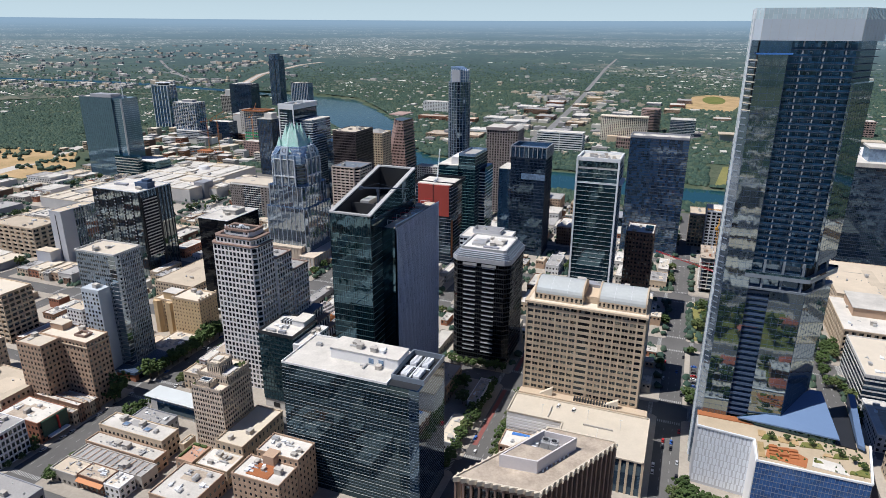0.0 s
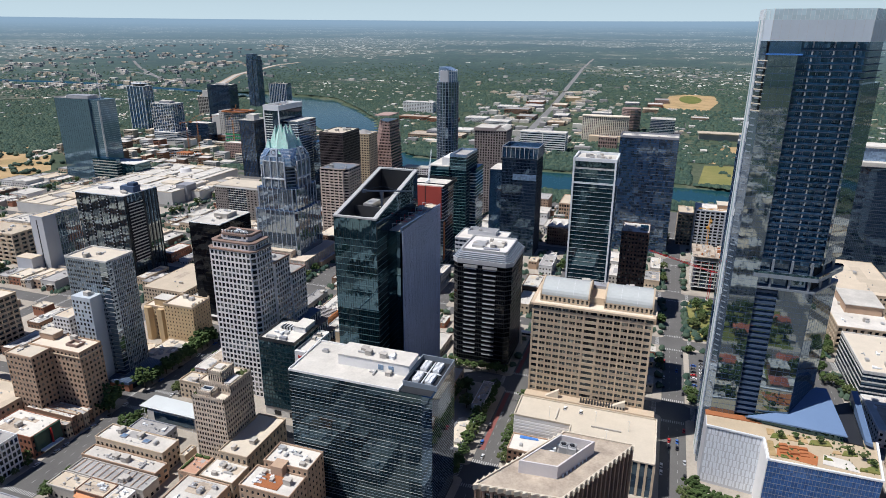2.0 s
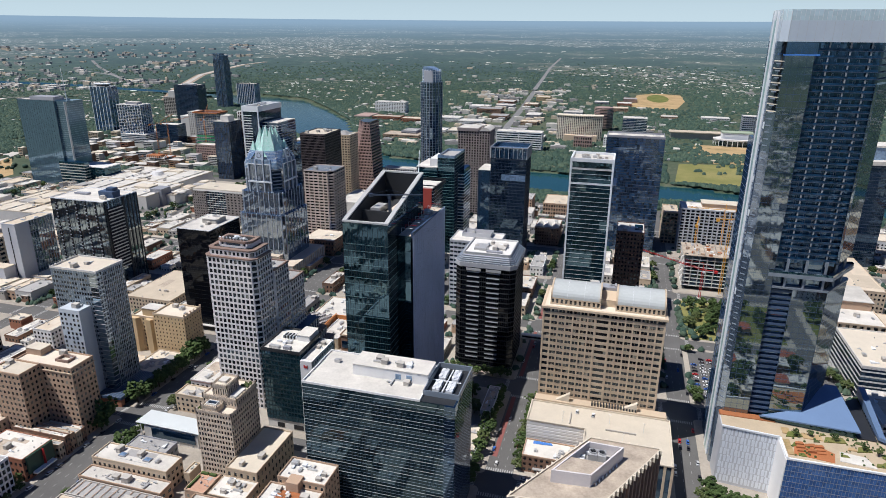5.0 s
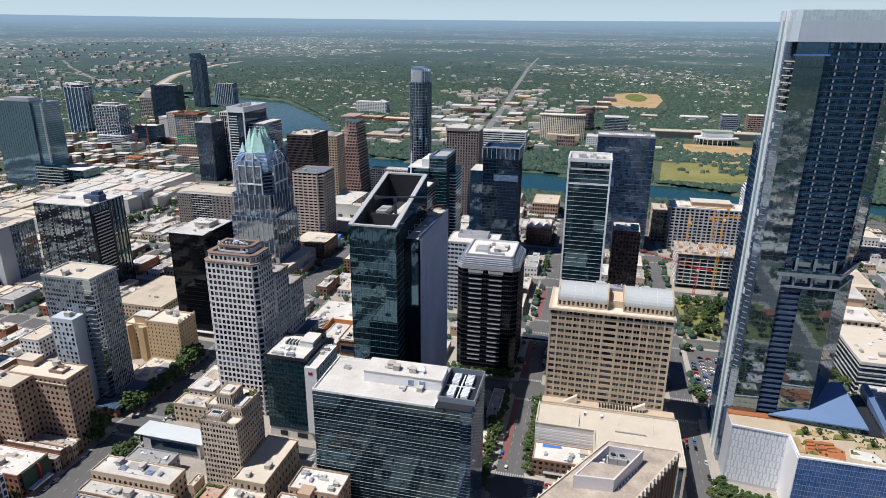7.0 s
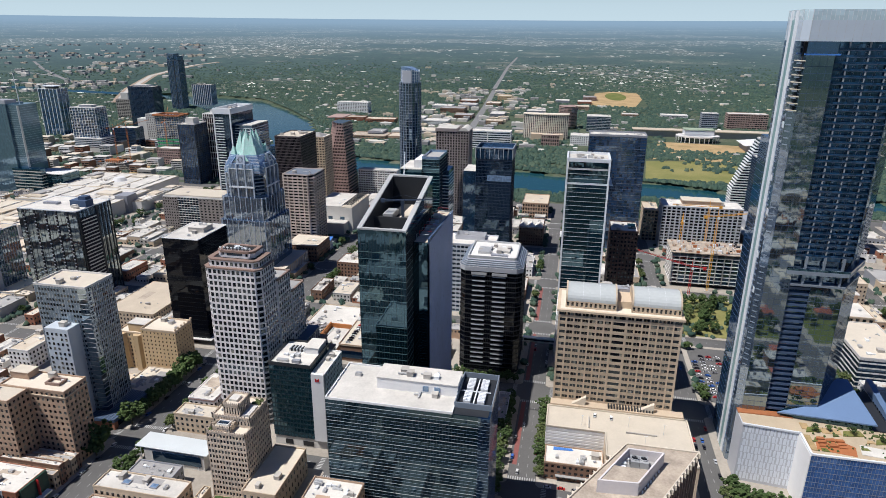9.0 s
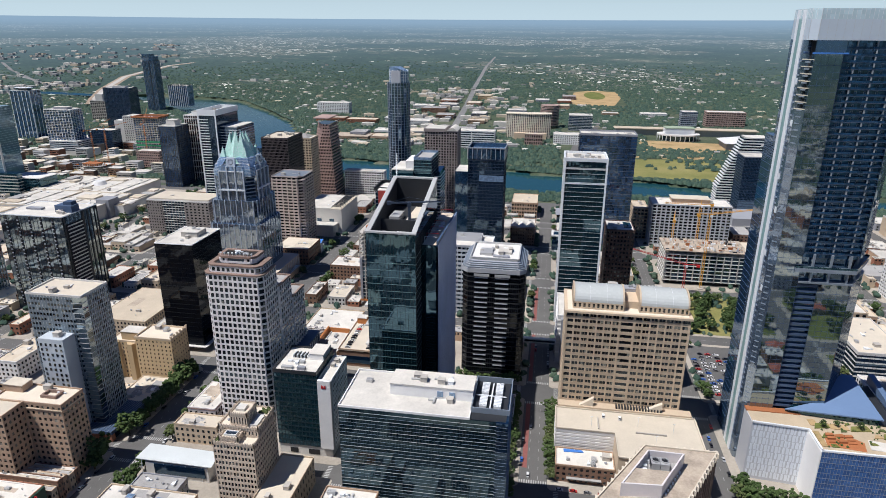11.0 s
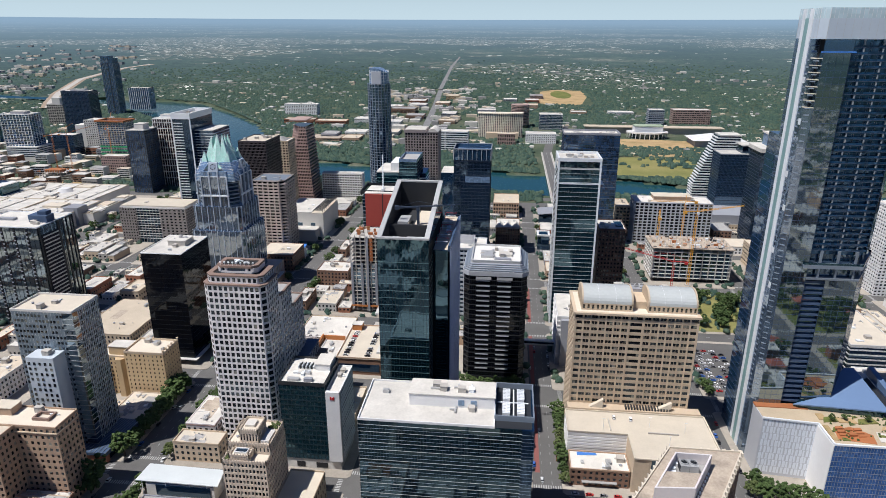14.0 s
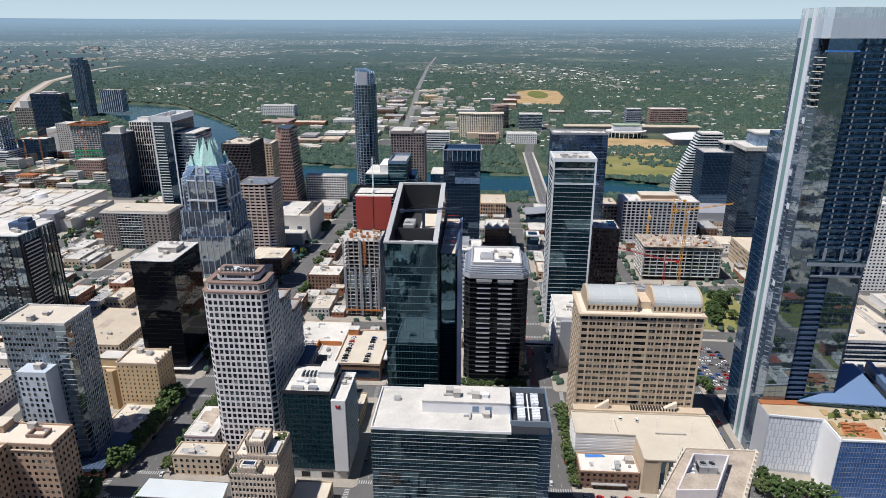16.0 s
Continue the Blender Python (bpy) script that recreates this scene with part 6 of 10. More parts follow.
            for k in (0, 1, 3):
                e.beam(pts[k], pts[4], 0.2, 0.07)
            for k, l in ((0, 1), (0, 3)):
                u, v = Vector(pts[k]), Vector(pts[l])
                for j in range(1, 8):
                    f = j / 8
                    e.beam(tuple(u.lerp(t, f)), tuple(v.lerp(t, f)), 0.07)
                for j in (1, 2, 3):
                    e.beam(tuple(u.lerp(v, j / 4)), tuple(t), 0.06, 0.03)
            e.make("crown_edge", WHITE_STEEL, b.t)
        petal((15.8, -15.8), (6.5, -17.0), (17.0, -6.5), (7, -7), (11.8, -11.8, 140.6), 124.5)
        petal((13.4, -13.4), (1.5, -15.2), (15.2, -1.5), (0, 0), (5.6, -5.6, 154.6), 124.5)
        petal((0, -17.6), (-9.0, -14.2), (9.0, -14.2), (0, -1), (0, -5.0, 155.4), 124.5)
    b.box("crown_floor", cx - 18, cx + 18, cy - 18, cy + 18, 121.8, 124.6, PALE_CONCRETE)


glass_tower()
white_podium()
vault_hotel()
garage()
finned_block()
striped_block()
sloped_crown_tower()
black_silver_tower()
grid_tower()
black_white_roof_tower()
gothic_tower()
logo_hotel()
brick_hotel()
chequer_hotel()
old_hotel()
spired_tower()


# ---- the towers behind ----
def tower(name, label, x0, x1, y0, y1, z, glass, band=None, bh=0.9, fl=3.7, gap=1.8, mull=None, mw=0.14, md=0.18, proud=0.15, roof=None, par=None, units=5, ph=1.2, pent=0, cat="building"):
    b = Building(name, label, rect(x0, x1, y0, y1), cat)
    p = rect(x0, x1, y0, y1)
    # dark trims of distant towers turn blue-black, carrying haze in their colour
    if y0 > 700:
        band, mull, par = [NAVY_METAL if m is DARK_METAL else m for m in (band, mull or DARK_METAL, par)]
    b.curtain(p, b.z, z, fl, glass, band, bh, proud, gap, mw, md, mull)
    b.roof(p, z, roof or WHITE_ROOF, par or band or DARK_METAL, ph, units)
    if pent:
        w, d = (x1 - x0), (y1 - y0)
        q = rect(x0 + w * 0.25, x1 - w * 0.25, y0 + d * 0.3, y1 - d * 0.25)
        up = b.solid("penthouse", q, z, z + pent, par or GREY_PANEL)
        b.solid("penthouse_roof", grown(q, 0.3), z + pent, z + pent + 0.4, roof or WHITE_ROOF).parent = up
    return b


def windowed(name, label, x0, x1, y0, y1, z, nf, nx, ny, wf, hf, wall, glass=None, roof=None, units=4, depth=0.4, single="", pent=0, par=None):
    b = Building(name, label, rect(x0, x1, y0, y1))
    b.punched(x0, x1, y0, y1, b.z, z, nf, nx, ny, wf, hf, wall, glass or G_WIN, depth, single=single)
    b.roof(rect(x0, x1, y0, y1), z, roof or WHITE_ROOF, par or wall, 1.2, units)
    if pent:
        w, d = (x1 - x0), (y1 - y0)
        q = rect(x0 + w * 0.3, x1 - w * 0.3, y0 + d * 0.3, y1 - d * 0.25)
        up = b.solid("penthouse", q, z, z + pent, wall)
        b.solid("penthouse_roof", grown(q, 0.3), z + pent, z + pent + 0.4, roof or WHITE_ROOF).parent = up
    return b


def balconies(b, x0, x1, y, levels, mat, deep=1.6, h=1.1):
    me = MB((b.o[0], b.o[1], 0)).box(x0, x1, y - deep, y + 0.05, 0, 0.25).box(x0, x1, y - deep, y - deep + 0.08, 0.25, h).data("balcony", mat)
    for z in levels:
        piece("balcony", me, b.t, (0, 0, z - b.z))


G_HOTEL = glazing("blue_green_mirror_glass", (0.08, 0.13, 0.17), 2.6, 0.6, rough=0.04, tone=0.25, panel=(3.0, 3.0, 3.6), wave=0.006, tint=(0.55, 0.82, 1.0))
TAUPE = surf("grey_brown_brick", (0.25, 0.225, 0.21), 0.85, a1=0.1, a2=0.12)
BANDED = surf("taupe_stone", (0.5, 0.42, 0.37), 0.8, a1=0.08, a2=0.12)


def middle_towers():
    # slim white-framed green tower
    b = tower("green_office_tower", "slim green glass tower in a white frame", -87.5, -52, 545, 578, 141, G_TEAL, SILVER, 0.24, 4.0, 3.2, DARK_METAL, 0.08, 0.1, proud=0.45, units=0)
    b.box("top_storey", -86, -53.5, 547, 576, 141, 148, G_TEAL)
    for x in (-87.9, -53.1):
        b.box("white_pier", x, x + 1.5, 544.2, 545.4, b.z, 150.5, WHITE_STEEL)
        b.box("white_pier", x, x + 1.5, 577.6, 578.8, b.z, 150.5, WHITE_STEEL)
    b.mb().ring(rect(-88, -51.5, 544.4, 578.6), rect(-86.6, -53, 545.8, 577), 147.5, 150.5).make("roof_frame", WHITE_STEEL, b.t)
    b.box("roof", -86.6, -53, 545.8, 577, 148, 148.4, WHITE_ROOF)
    b.box("mid_band", -87.8, -51.7, 544.6, 578.4, 128, 129.6, WHITE_STEEL)
    b.units(rect(-85, -54, 547, 576), 148.4, 12)
    b.box("roof_edge", -51.9, -48.5, 546, 577, 128, 128.6, WHITE_STEEL)
    # dark tower with a ribbed crown
    b = tower("dark_office_tower", "dark blue glass tower with a ribbed crown band", -191, -150, 714, 750, 112, G_DARK, DARK_METAL, 0.5, 3.9, 1.6, units=0)
    b.box("ledge", -189, -152, 716, 748, 112, 114.5, WHITE_WALL)
    b.solid("crown", rect(-190, -151, 715, 749), 114.5, 121.5, G_PALE)
    b.mb().ring(rect(-191.5, -149.5, 713.5, 750.5), rect(-190.8, -150.2, 714.2, 749.8), 113.5, 126).make("crown_screen", G_BLUE, b.t)
    b.uprights(rect(-191.5, -149.5, 713.5, 750.5), 113.5, 126.4, 5.2, 0.5, 0.5, SILVER, "crown_rib")
    b.mb().ring(rect(-192, -149, 713, 751), rect(-191, -150, 714, 750), 125.5, 126.5).make("crown_rail", GREY_PANEL, b.t)
    b.box("lower_slab", -206, -191.2, 716, 752, b.z, 98, G_BLUE)
    b.box("lower_roof", -206, -191.2, 716, 752, 98, 98.5, WHITE_ROOF)
    b.box("terrace_floor", -178, -150.2, 713.6, 714, 88, 95, G_PALE)
    # wide dark riverside tower
    b = tower("riverside_tower", "wide dark blue glass residential tower", -65, 0.5, 780, 812, 134, G_FAR, NAVY_METAL, 0.7, 3.5, 2.2, units=9, par=GREY_PANEL, ph=2.5)
    b.bands("pale_sill", rect(-30, 0.5, 780, 812), [8 + 7 * i for i in range(17)], 0.25, STEEL_GREY, 0.25)
    # brown brick hotel by it
    b = windowed("brick_hotel_tower", "dark brown brick hotel with a roof terrace", -44, -19.5, 580, 612, 78, 21, 8, 9, 0.5, 0.5, DARK_BROWN, G_WIN)
    b.box("roof_pool", -28, -21, 590, 606, 78.3, 79, G_TEAL)
    b.units(rect(-43, -30, 582, 600), 78.3, 10)
    # rounded tallest condominium
    p = oval(-299.5, 836, 14.2, 15.5, 22)
    b = Building("rounded_tower", "tall rounded blue-grey residential tower with sliced crown", p, "skyscraper")
    b.solid("glass_wall", p, b.z, 187, G_BLUE)
    b.bands("balcony_ring", p, [10 + 3.45 * i for i in range(52)], 0.22, SILVER, 0.5, 0.2)
    b.uprights(p, b.z, 187, 8.0, 0.35, 0.5, STEEL_GREY, "pier")
    q = oval(-299, 836, 12.3, 13.5, 22)
    b.solid("crown", q, 187, [206 - 6 * (x + 299) / 12.3 if x > -299 else 206 for x, y in q], G_PALE)
    b.bands("crown_ring", q, [190, 193.5, 197, 200.5], 0.4, WHITE_STEEL, 0.15)
    b.uprights(q, 187, 203, 3.8, 0.4, 0.2, WHITE_STEEL, "crown_post")
    b.box("crown_front", -306, -294, 822, 824, 187, 202, PURPLE_CONC)
    # square-topped stone condominium beside it
    b = windowed("stone_apartment_tower", "grey-brown apartment tower with an arched roofline", -276, -229, 890, 925, 116, 33, 12, 8, 0.6, 0.66, GREY_BROWN, G_WIN, depth=0.8, units=7)
    b.box("top_band", -277, -246, 889, 926, 116, 120, GREY_BROWN)
    m = b.mb()
    n = 10
    pr = [(-244 + 15 * i / n, 117 + 5 * math.sin(math.pi * i / n)) for i in range(n + 1)]
    m.add([(x, 889.5, z) for x, z in pr] + [(x, 925, z) for x, z in pr], [(i, i + 1, n + 2 + i, n + 1 + i) for i in range(n)] + [tuple(range(n, -1, -1))])
    m.make("arched_roof", WHITE_ROOF, b.t)
    b.box("roof_white", -275.5, -247, 890.5, 925, 120, 120.4, WHITE_ROOF)
    # teal glass offices with a terrace
    b = tower("teal_office_tower", "teal glass office tower with a stepped white terrace", -252, -231.5, 704, 750, 112, G_TEAL, PALE_GLASS_FIN, 0.4, 3.9, 1.8, units=0, par=G_PALE, roof=GREY_ROOF, ph=3)
    b.box("lower_block", -277, -252.2, 701, 750, b.z, 100, G_TEAL)
    b.box("lower_roof", -277.4, -252.2, 700.6, 750.4, 100, 101, WHITE_ROOF)
    b.box("white_core", -262, -252.2, 706, 742, 101, 110, WHITE_WALL)
    b.bands("floor_line", rect(-277, -252.2, 701, 750), [3.9 * i for i in range(1, 25)], 0.4, PALE_GLASS_FIN)
    b.box("side_block", -231.2, -224, 720, 752, b.z, 96, G_BLUE)
    b.bands("floor_line", rect(-231.2, -224, 720, 752), [3.9 * i for i in range(1, 24)], 1.0, WHITE_WALL)
    # unfinished tower with red panels
    b = Building("unfinished_tower", "unfinished dark tower with red panel walls", rect(-280, -238, 640, 676))
    b.curtain(rect(-280, -238, 640, 676), b.z, 88, 4.0, G_DARK, GREY_PANEL, 0.5, 0.2, 2.5)
    b.box("red_wall", -277, -240, 639.5, 644, 55, 90, RED_PANEL, "deep red panel wall")
    b.box("red_joint", -259.2, -258.4, 639.3, 644, 55, 90.5, DARK_METAL)
    b.box("roof_top", -278, -239, 641, 675, 90, 91, WHITE_ROOF)
    b.mb().ring(rect(-284, -236, 648, 684), rect(-283, -237, 649, 683), 88, 92).make("roof_frame", DARK_METAL, b.t)
    b.box("orange_netting", -238.2, -237.6, 641, 646, 6, 50, RUST)
    # brown stepped tower by the lake
    b = Building("stepped_brown_tower", "rose-brown stepped tower sloping like a ziggurat", rect(-500, -436, 955, 1010))
    for i in range(24):
        z = b.z + 4 + i * 4.85
        f = max(0, 23 - i) / 23
        x0, x1, y0 = -466 - 27 * f ** 1.1, -440 + 8 * f, 957 - 6 * f
        fp = [(x0 + 15, y0), (x1, y0), (x1, 1000), (x0, 1000), (x0, y0 + 20)]
        b.solid("storey", fp, z, z + 2.1, ROSE_STONE)
        b.solid("window_band", grown(fp, -1.2), z + 2.1, z + 4.86, G_BLACK)
        m = b.mb()
        k = int((x1 - x0) / 2.6)
        for j in range(k + 1):
            x = x0 + 1 + (x1 - x0 - 2) * j / k
            if x < x0 + 16:
                continue
            m.box(x - 0.4, x + 0.4, y0 + 0.3, y0 + 1.3, z + 2.1, z + 4.86)
        for j in range(16):
            m.box(x0 + 0.3, x0 + 1.3, y0 + 21 + j * 1.4, y0 + 21.7 + j * 1.4, z + 2.1, z + 4.86)
            px, py = x0 + 15.4 - 15 * j / 16, y0 + 0.7 + 20 * j / 16
            m.box(px - 0.5, px + 0.5, py - 0.4, py + 0.7, z + 2.1, z + 4.86)
        m.make("pier", ROSE_STONE, b.t, kind="stuff")
    b.box("roof", -466, -440, 958, 999, 120, 121.5, ROSE_STONE)
    b.box("podium", -500, -434, 948, 1012, b.z, b.z + 4.2, ROSE_STONE)
    # brown tower with pale wing
    b = tower("dark_brown_tower", "dark brown glass tower with a bluish side", -483, -446, 806, 860, 113, G_BLACK, UMBER, 1.0, 3.8, 1.8, UMBER, 0.4, 0.2, roof=CREAM_DECK, units=6)
    b.box("blue_side", -499, -483.2, 815, 860, b.z, 98, G_BLUE)
    b.bands("floor_line", rect(-499, -483.2, 815, 860), [3.8 * i for i in range(1, 26)], 0.6, DARK_METAL)
    b = windowed("beige_apartment_tower", "beige apartment tower with rounded bays", -478, -447, 893, 925, 99, 28, 7, 6, 0.6, 0.5, LIMESTONE, G_WIN, units=2)
    b.solid("hip_roof", rect(-474, -452, 897, 921), 99, 104, GREY_ROOF, top=rect(-466, -460, 906, 912))
    # banded pinkish offices behind the crowned tower
    b = Building("banded_office_block", "pale banded office block with dark window strips", rect(-426, -388, 704, 742))
    pts = [(-426, 704), (-394, 704), (-388, 710), (-388, 742), (-426, 742)]
    b.solid("core", pts, b.z, 85, G_BLACK)
    b.bands("stone_band", pts, [2 + 3.75 * i for i in range(22)], 1.9, BANDED, 0.5)
    b.uprights(pts, b.z, 84, 6.5, 1.4, 0.45, BANDED, "pier")
    b.roof(pts, 85, STEEL_GREY, BANDED, 1.4, 6)
    for i in range(22):
        b.solid("corner_bay", [(-391, 705), (-387, 706.5), (-386, 711), (-389, 711)], 2 + 3.75 * i, 3.6 + 3.75 * i, BANDED)
    # white hotel by the lake
    b = windowed("white_hotel", "long white hotel with rows of balconies", -428, -362, 985, 1003, 33, 11, 16, 4, 0.75, 0.6, WHITE_WALL, G_WIN, units=6, depth=1.0)
    # tall striped tower and its neighbours
    b = tower("striped_residential_tower", "tall dark tower with white balconies on one face", -561, -537, 790, 852, 146, G_DARK, None, 0, 3.6, 2.2, units=3, par=WHITE_STEEL, roof=WHITE_ROOF)
    b.bands("white_balcony", rect(-561, -548, 789.5, 800), [4 + 3.6 * i for i in range(38)], 0.9, WHITE_WALL, 0.5)
    b.mb().ring(rect(-562, -536, 789, 853), rect(-560, -538, 791, 851), 143, 150.5).make("roof_frame", WHITE_STEEL, b.t)
    for x in (-562, -537.6):
        b.box("white_edge", x, x + 1.6, 788.8, 790, b.z, 150, WHITE_STEEL)
    b.box("lower_wing", -536.8, -513, 800, 850, b.z, 127, G_BLUE)
    b.bands("white_balcony", rect(-536.8, -513, 800, 850), [4 + 3.6 * i for i in range(34)], 0.9, WHITE_WALL, 0.5)
    b.box("wing_roof", -536.8, -513, 800, 850, 127, 128, WHITE_ROOF)
    b = tower("green_dark_tower", "dark green glass tower with a pale plant box", -754, -722, 991, 1030, 95, G_FAR, DARK_METAL, 0.8, 3.6, 1.8, units=0, pent=9, par=PALE_CONCRETE)
    b.uprights(rect(-754, -722, 991, 1030), b.z, 95, 3.2, 0.7, 0.25, DARK_METAL, "dark_pier")
    b = tower("grid_residential_tower", "brown and white gridded residential tower", -732, -694, 1036, 1070, 108, G_BRONZE, DARK_BROWN, 0.8, 3.5, 4.4, WHITE_WALL, 0.8, 0.5, units=2, pent=6, par=WHITE_WALL)
    b.bands("white_grid", rect(-732, -694, 1036, 1070), [8 + 10.5 * i for i in range(10)], 0.8, WHITE_WALL, 0.5)
    # hotel with long balconies
    b = Building("balcony_hotel", "grey-brown mid-rise hotel with long balcony rows", rect(-614, -527, 729, 772))
    p = rect(-612, -527, 731, 770)
    b.solid("core", p, b.z, 41, G_DARK)
    b.bands("long_balcony", p, [1 + 3.3 * i for i in range(13)], 0.4, PALE_CONCRETE, 1.1)
    b.uprights(p, b.z, 41, 4.2, 0.4, 0.7, TAUPE, "pier")
    for xa, xb in ((-613, -592), (-560, -526)):
        b.punched(xa, xb, 729.5, 750, b.z, 40.5, 12, 6, 6, 0.5, 0.5, TAUPE, G_WIN, 0.5, single="")
    b.box("top_storey", -611, -528, 732, 769, 41, 43.5, CREAM_DECK)
    b.roof(p, 41, CREAM_DECK, PALE_CONCRETE, 1.5, 22)
    b.box("white_annex", -560, -500, 790, 830, b.z, 26, WHITE_WALL)
    b.box("annex_roof", -561, -499, 789, 831, 26, 27, WHITE_ROOF)
    b.units(rect(-560, -500, 790, 830), 27, 8)
    b.box("grey_podium", -566, -515, 835, 870, b.z, 38, GREY_PANEL)
    # twin mirror-glass residences
    p = rect(-589, -526, 484, 530)
    b = Building("mirror_residences", "mirror-glass residential block with dark balcony slots", p)
    b.solid("glass_wall", p, b.z, 91.5, G_MIRROR, "mirror glass facade")
    b.uprights(p, b.z, 91.5, 4.2, 0.16, 0.2, DARK_METAL)
    b.bands("floor_line", p, [6.8 * i for i in range(1, 14)], 0.16, DARK_METAL, 0.05)
    # near-black strips on the wall face, painted for the shade inside the slots
    slot = MB().box(-0.8, 0.8, -0.35, 0.3, 0, 88).data("balcony_slot", DARK_ROOM)
    tray = MB().box(-0.8, 0.8, -0.75, -0.3, 0, 0.9).data("balcony", GREY_PANEL)
    for x in (-583, -571, -559, -547.5, -536):
        c = piece("balcony_slot", slot, b.t, (x - b.o[0], 484 - b.o[1], 3 - b.z))
        for i in range(24):
            piece("balcony", tray, c, (0, 0, 2.2 + 3.55 * i))
    # no hollow here: a near-black block gives the recess its shade
    b.box("balcony_recess", -527, -525.6, 487.5, 508.5, 20, 84, DARK_ROOM)
    tray = MB().box(-0.9, 1.3, -9.6, 9.6, 0, 0.3).box(1.1, 1.3, -9.6, 9.6, 0.3, 1.2).data("balcony", PALE_CONCRETE)
    for i in range(19):
        piece("balcony", tray, b.t, (-526 - b.o[0], 498 - b.o[1], 20.5 + 3.4 * i - b.z))
    for y in (511, 516, 521, 526, 529.4):
        b.box("dark_pier", -526.2, -525.5, y - 0.4, y + 0.4, b.z, 91.5, DARK_METAL)
    for y in (486, 509.5):
        b.box("dark_pier", -526.2, -525.4, y - 0.7, y + 0.7, b.z, 91.5, DARK_METAL)
    b.roof(p, 91.5, WHITE_ROOF, WHITE_STEEL, 0.9, 3)
    b.box("plant_box", -545, -528, 500, 510, 91.7, 98, NAVY, "dark blue plant box")
    b.box("plant_box", -538, -530, 503, 510, 98, 101, NAVY, "dark blue plant box")
    b.box("plant_deck", -578, -562, 503, 508, 91.7, 93.6, GREY_PANEL)
    p = rect(-645, -627.4, 471, 516)
    b = Building("grey_slab", "grey slab with a mirror-glass flank", p)
    b.box("blank_wall", -645, -627.4, 471, 487, b.z, 63, PURPLE_CONC, "blank grey end wall")
    b.box("dark_slot", -636.6, -635.4, 470.8, 471.2, 4, 60, DARK_METAL)
    b.solid("glass_wall", rect(-645, -627.8, 487, 516), b.z, 62.6, G_MIRROR)
    b.uprights(rect(-645, -627.8, 487, 516), b.z, 62.6, 3.2, 0.7, 0.35, GREY_PANEL, "dark_pier", sides=(1,))
    b.bands("floor_line", rect(-645, -627.8, 487, 516), [7.2 * i for i in range(1, 9)], 0.5, GREY_PANEL, 0.1)
    b.roof(p, 63, TAN_ROOF, PURPLE_CONC, 1.0, 4)
    b.box("annex", -660, -638, 458, 470.8, b.z, 20, PURPLE_CONC)
    b.box("annex_roof", -660.2, -637.8, 457.8, 470.8, 20, 20.6, TAN_ROOF)
    # left offices
    windowed("tan_office_block", "tan office block with broad dark windows", -560, -512, 318, 345, 44, 10, 7, 5, 0.8, 0.6, LIMESTONE, G_WIN, CREAM_DECK, 3, 1.0)
    windowed("cream_office_block", "cream office building with deep windows", -760, -690, 480, 515, 34, 7, 7, 4, 0.7, 0.6, LIMESTONE, G_WIN, TAN_ROOF, 8, 1.5)
    windowed("white_corner_block", "white-framed block with square windows", -386, -363, 200, 222, 22, 5, 8, 8, 0.7, 0.7, WHITE_WALL, G_WIN, GREY_ROOF, 4)


    # grey hall with a white roof near the lake, and its neighbours
    b = Building("grey_hall", "blank grey stone hall with a white roof and a pergola", rect(-420, -366, 760, 850))
    b.box("body", -420, -366, 778, 850, b.z, 27, PALE_CONCRETE)
    b.roof(rect(-420, -382, 778, 850), 27, WHITE_ROOF, PALE_CONCRETE, 1.2, 3)
    b.box("terrace", -381, -366, 778, 850, 27, 27.4, CREAM_DECK)
    m = b.mb()
    for i in range(24):
        m.box(-380, -367, 781 + i * 2.8, 781.5 + i * 2.8, 30, 30.5)
    m.make("pergola_bar", DARK_METAL, b.t, kind="stuff")
    for x in (-380, -367.4):
        for i in range(8):
            b.box("pergola_post", x, x + 0.4, 781 + i * 9, 781.4 + i * 9, 27.4, 30, DARK_METAL)
    for x in (-400, -383):
        b.box("window", x, x + 6, 777.85, 778.1, 10, 14, G_DARK)
    b.box("low_wing", -412, -372, 760, 777.8, b.z, 9, PALE_CONCRETE)
    b.box("low_roof", -413, -371, 759, 777.8, 9, 9.6, WHITE_ROOF)
    b = Building("blue_canopy_shop", "low shop under a bright blue canvas roof", rect(-390, -366, 692, 704))
    b.box("body", -390, -366, 692, 704, b.z, 8, WHITE_WALL)
    b.solid("canopy", rect(-391, -365, 691, 704.5), [8, 8, 10, 10], [8.3, 8.3, 10.3, 10.3], BLUE_TARP, "bright blue canvas canopy")
    b = windowed("white_roof_office", "pale office block with a screened rooftop plant", -194, -147, 547, 579, 65.5, 16, 12, 8, 0.85, 0.5, PURPLE_CONC, G_DARK, WHITE_ROOF, 6, 0.4)
    b.mb().ring(rect(-186, -158, 562, 576), rect(-185.5, -158.5, 562.5, 575.5), 65.7, 70).make("plant_screen", PURPLE_CONC, b.t)
    b = windowed("brick_gable_block", "brown brick apartments under white gabled roofs", -143, -113, 770, 812, 18, 6, 10, 12, 0.5, 0.55, BROWN_BRICK, G_WIN, WHITE_ROOF, 3)
    for i in range(3):
        b.solid("gable_roof", rect(-143.5 + i * 10.3, -133.4 + i * 10.3, 769.5, 790), 18.2, 22.5, WHITE_ROOF, top=rect(-138.6 + i * 10.3, -138.2 + i * 10.3, 774, 788))
    windowed("tan_lake_block", "tan low office with a terracotta roof deck", -150, -113, 905, 960, 14, 4, 10, 12, 0.6, 0.6, TAN_BRICK, G_WIN, TAN_ROOF, 8)
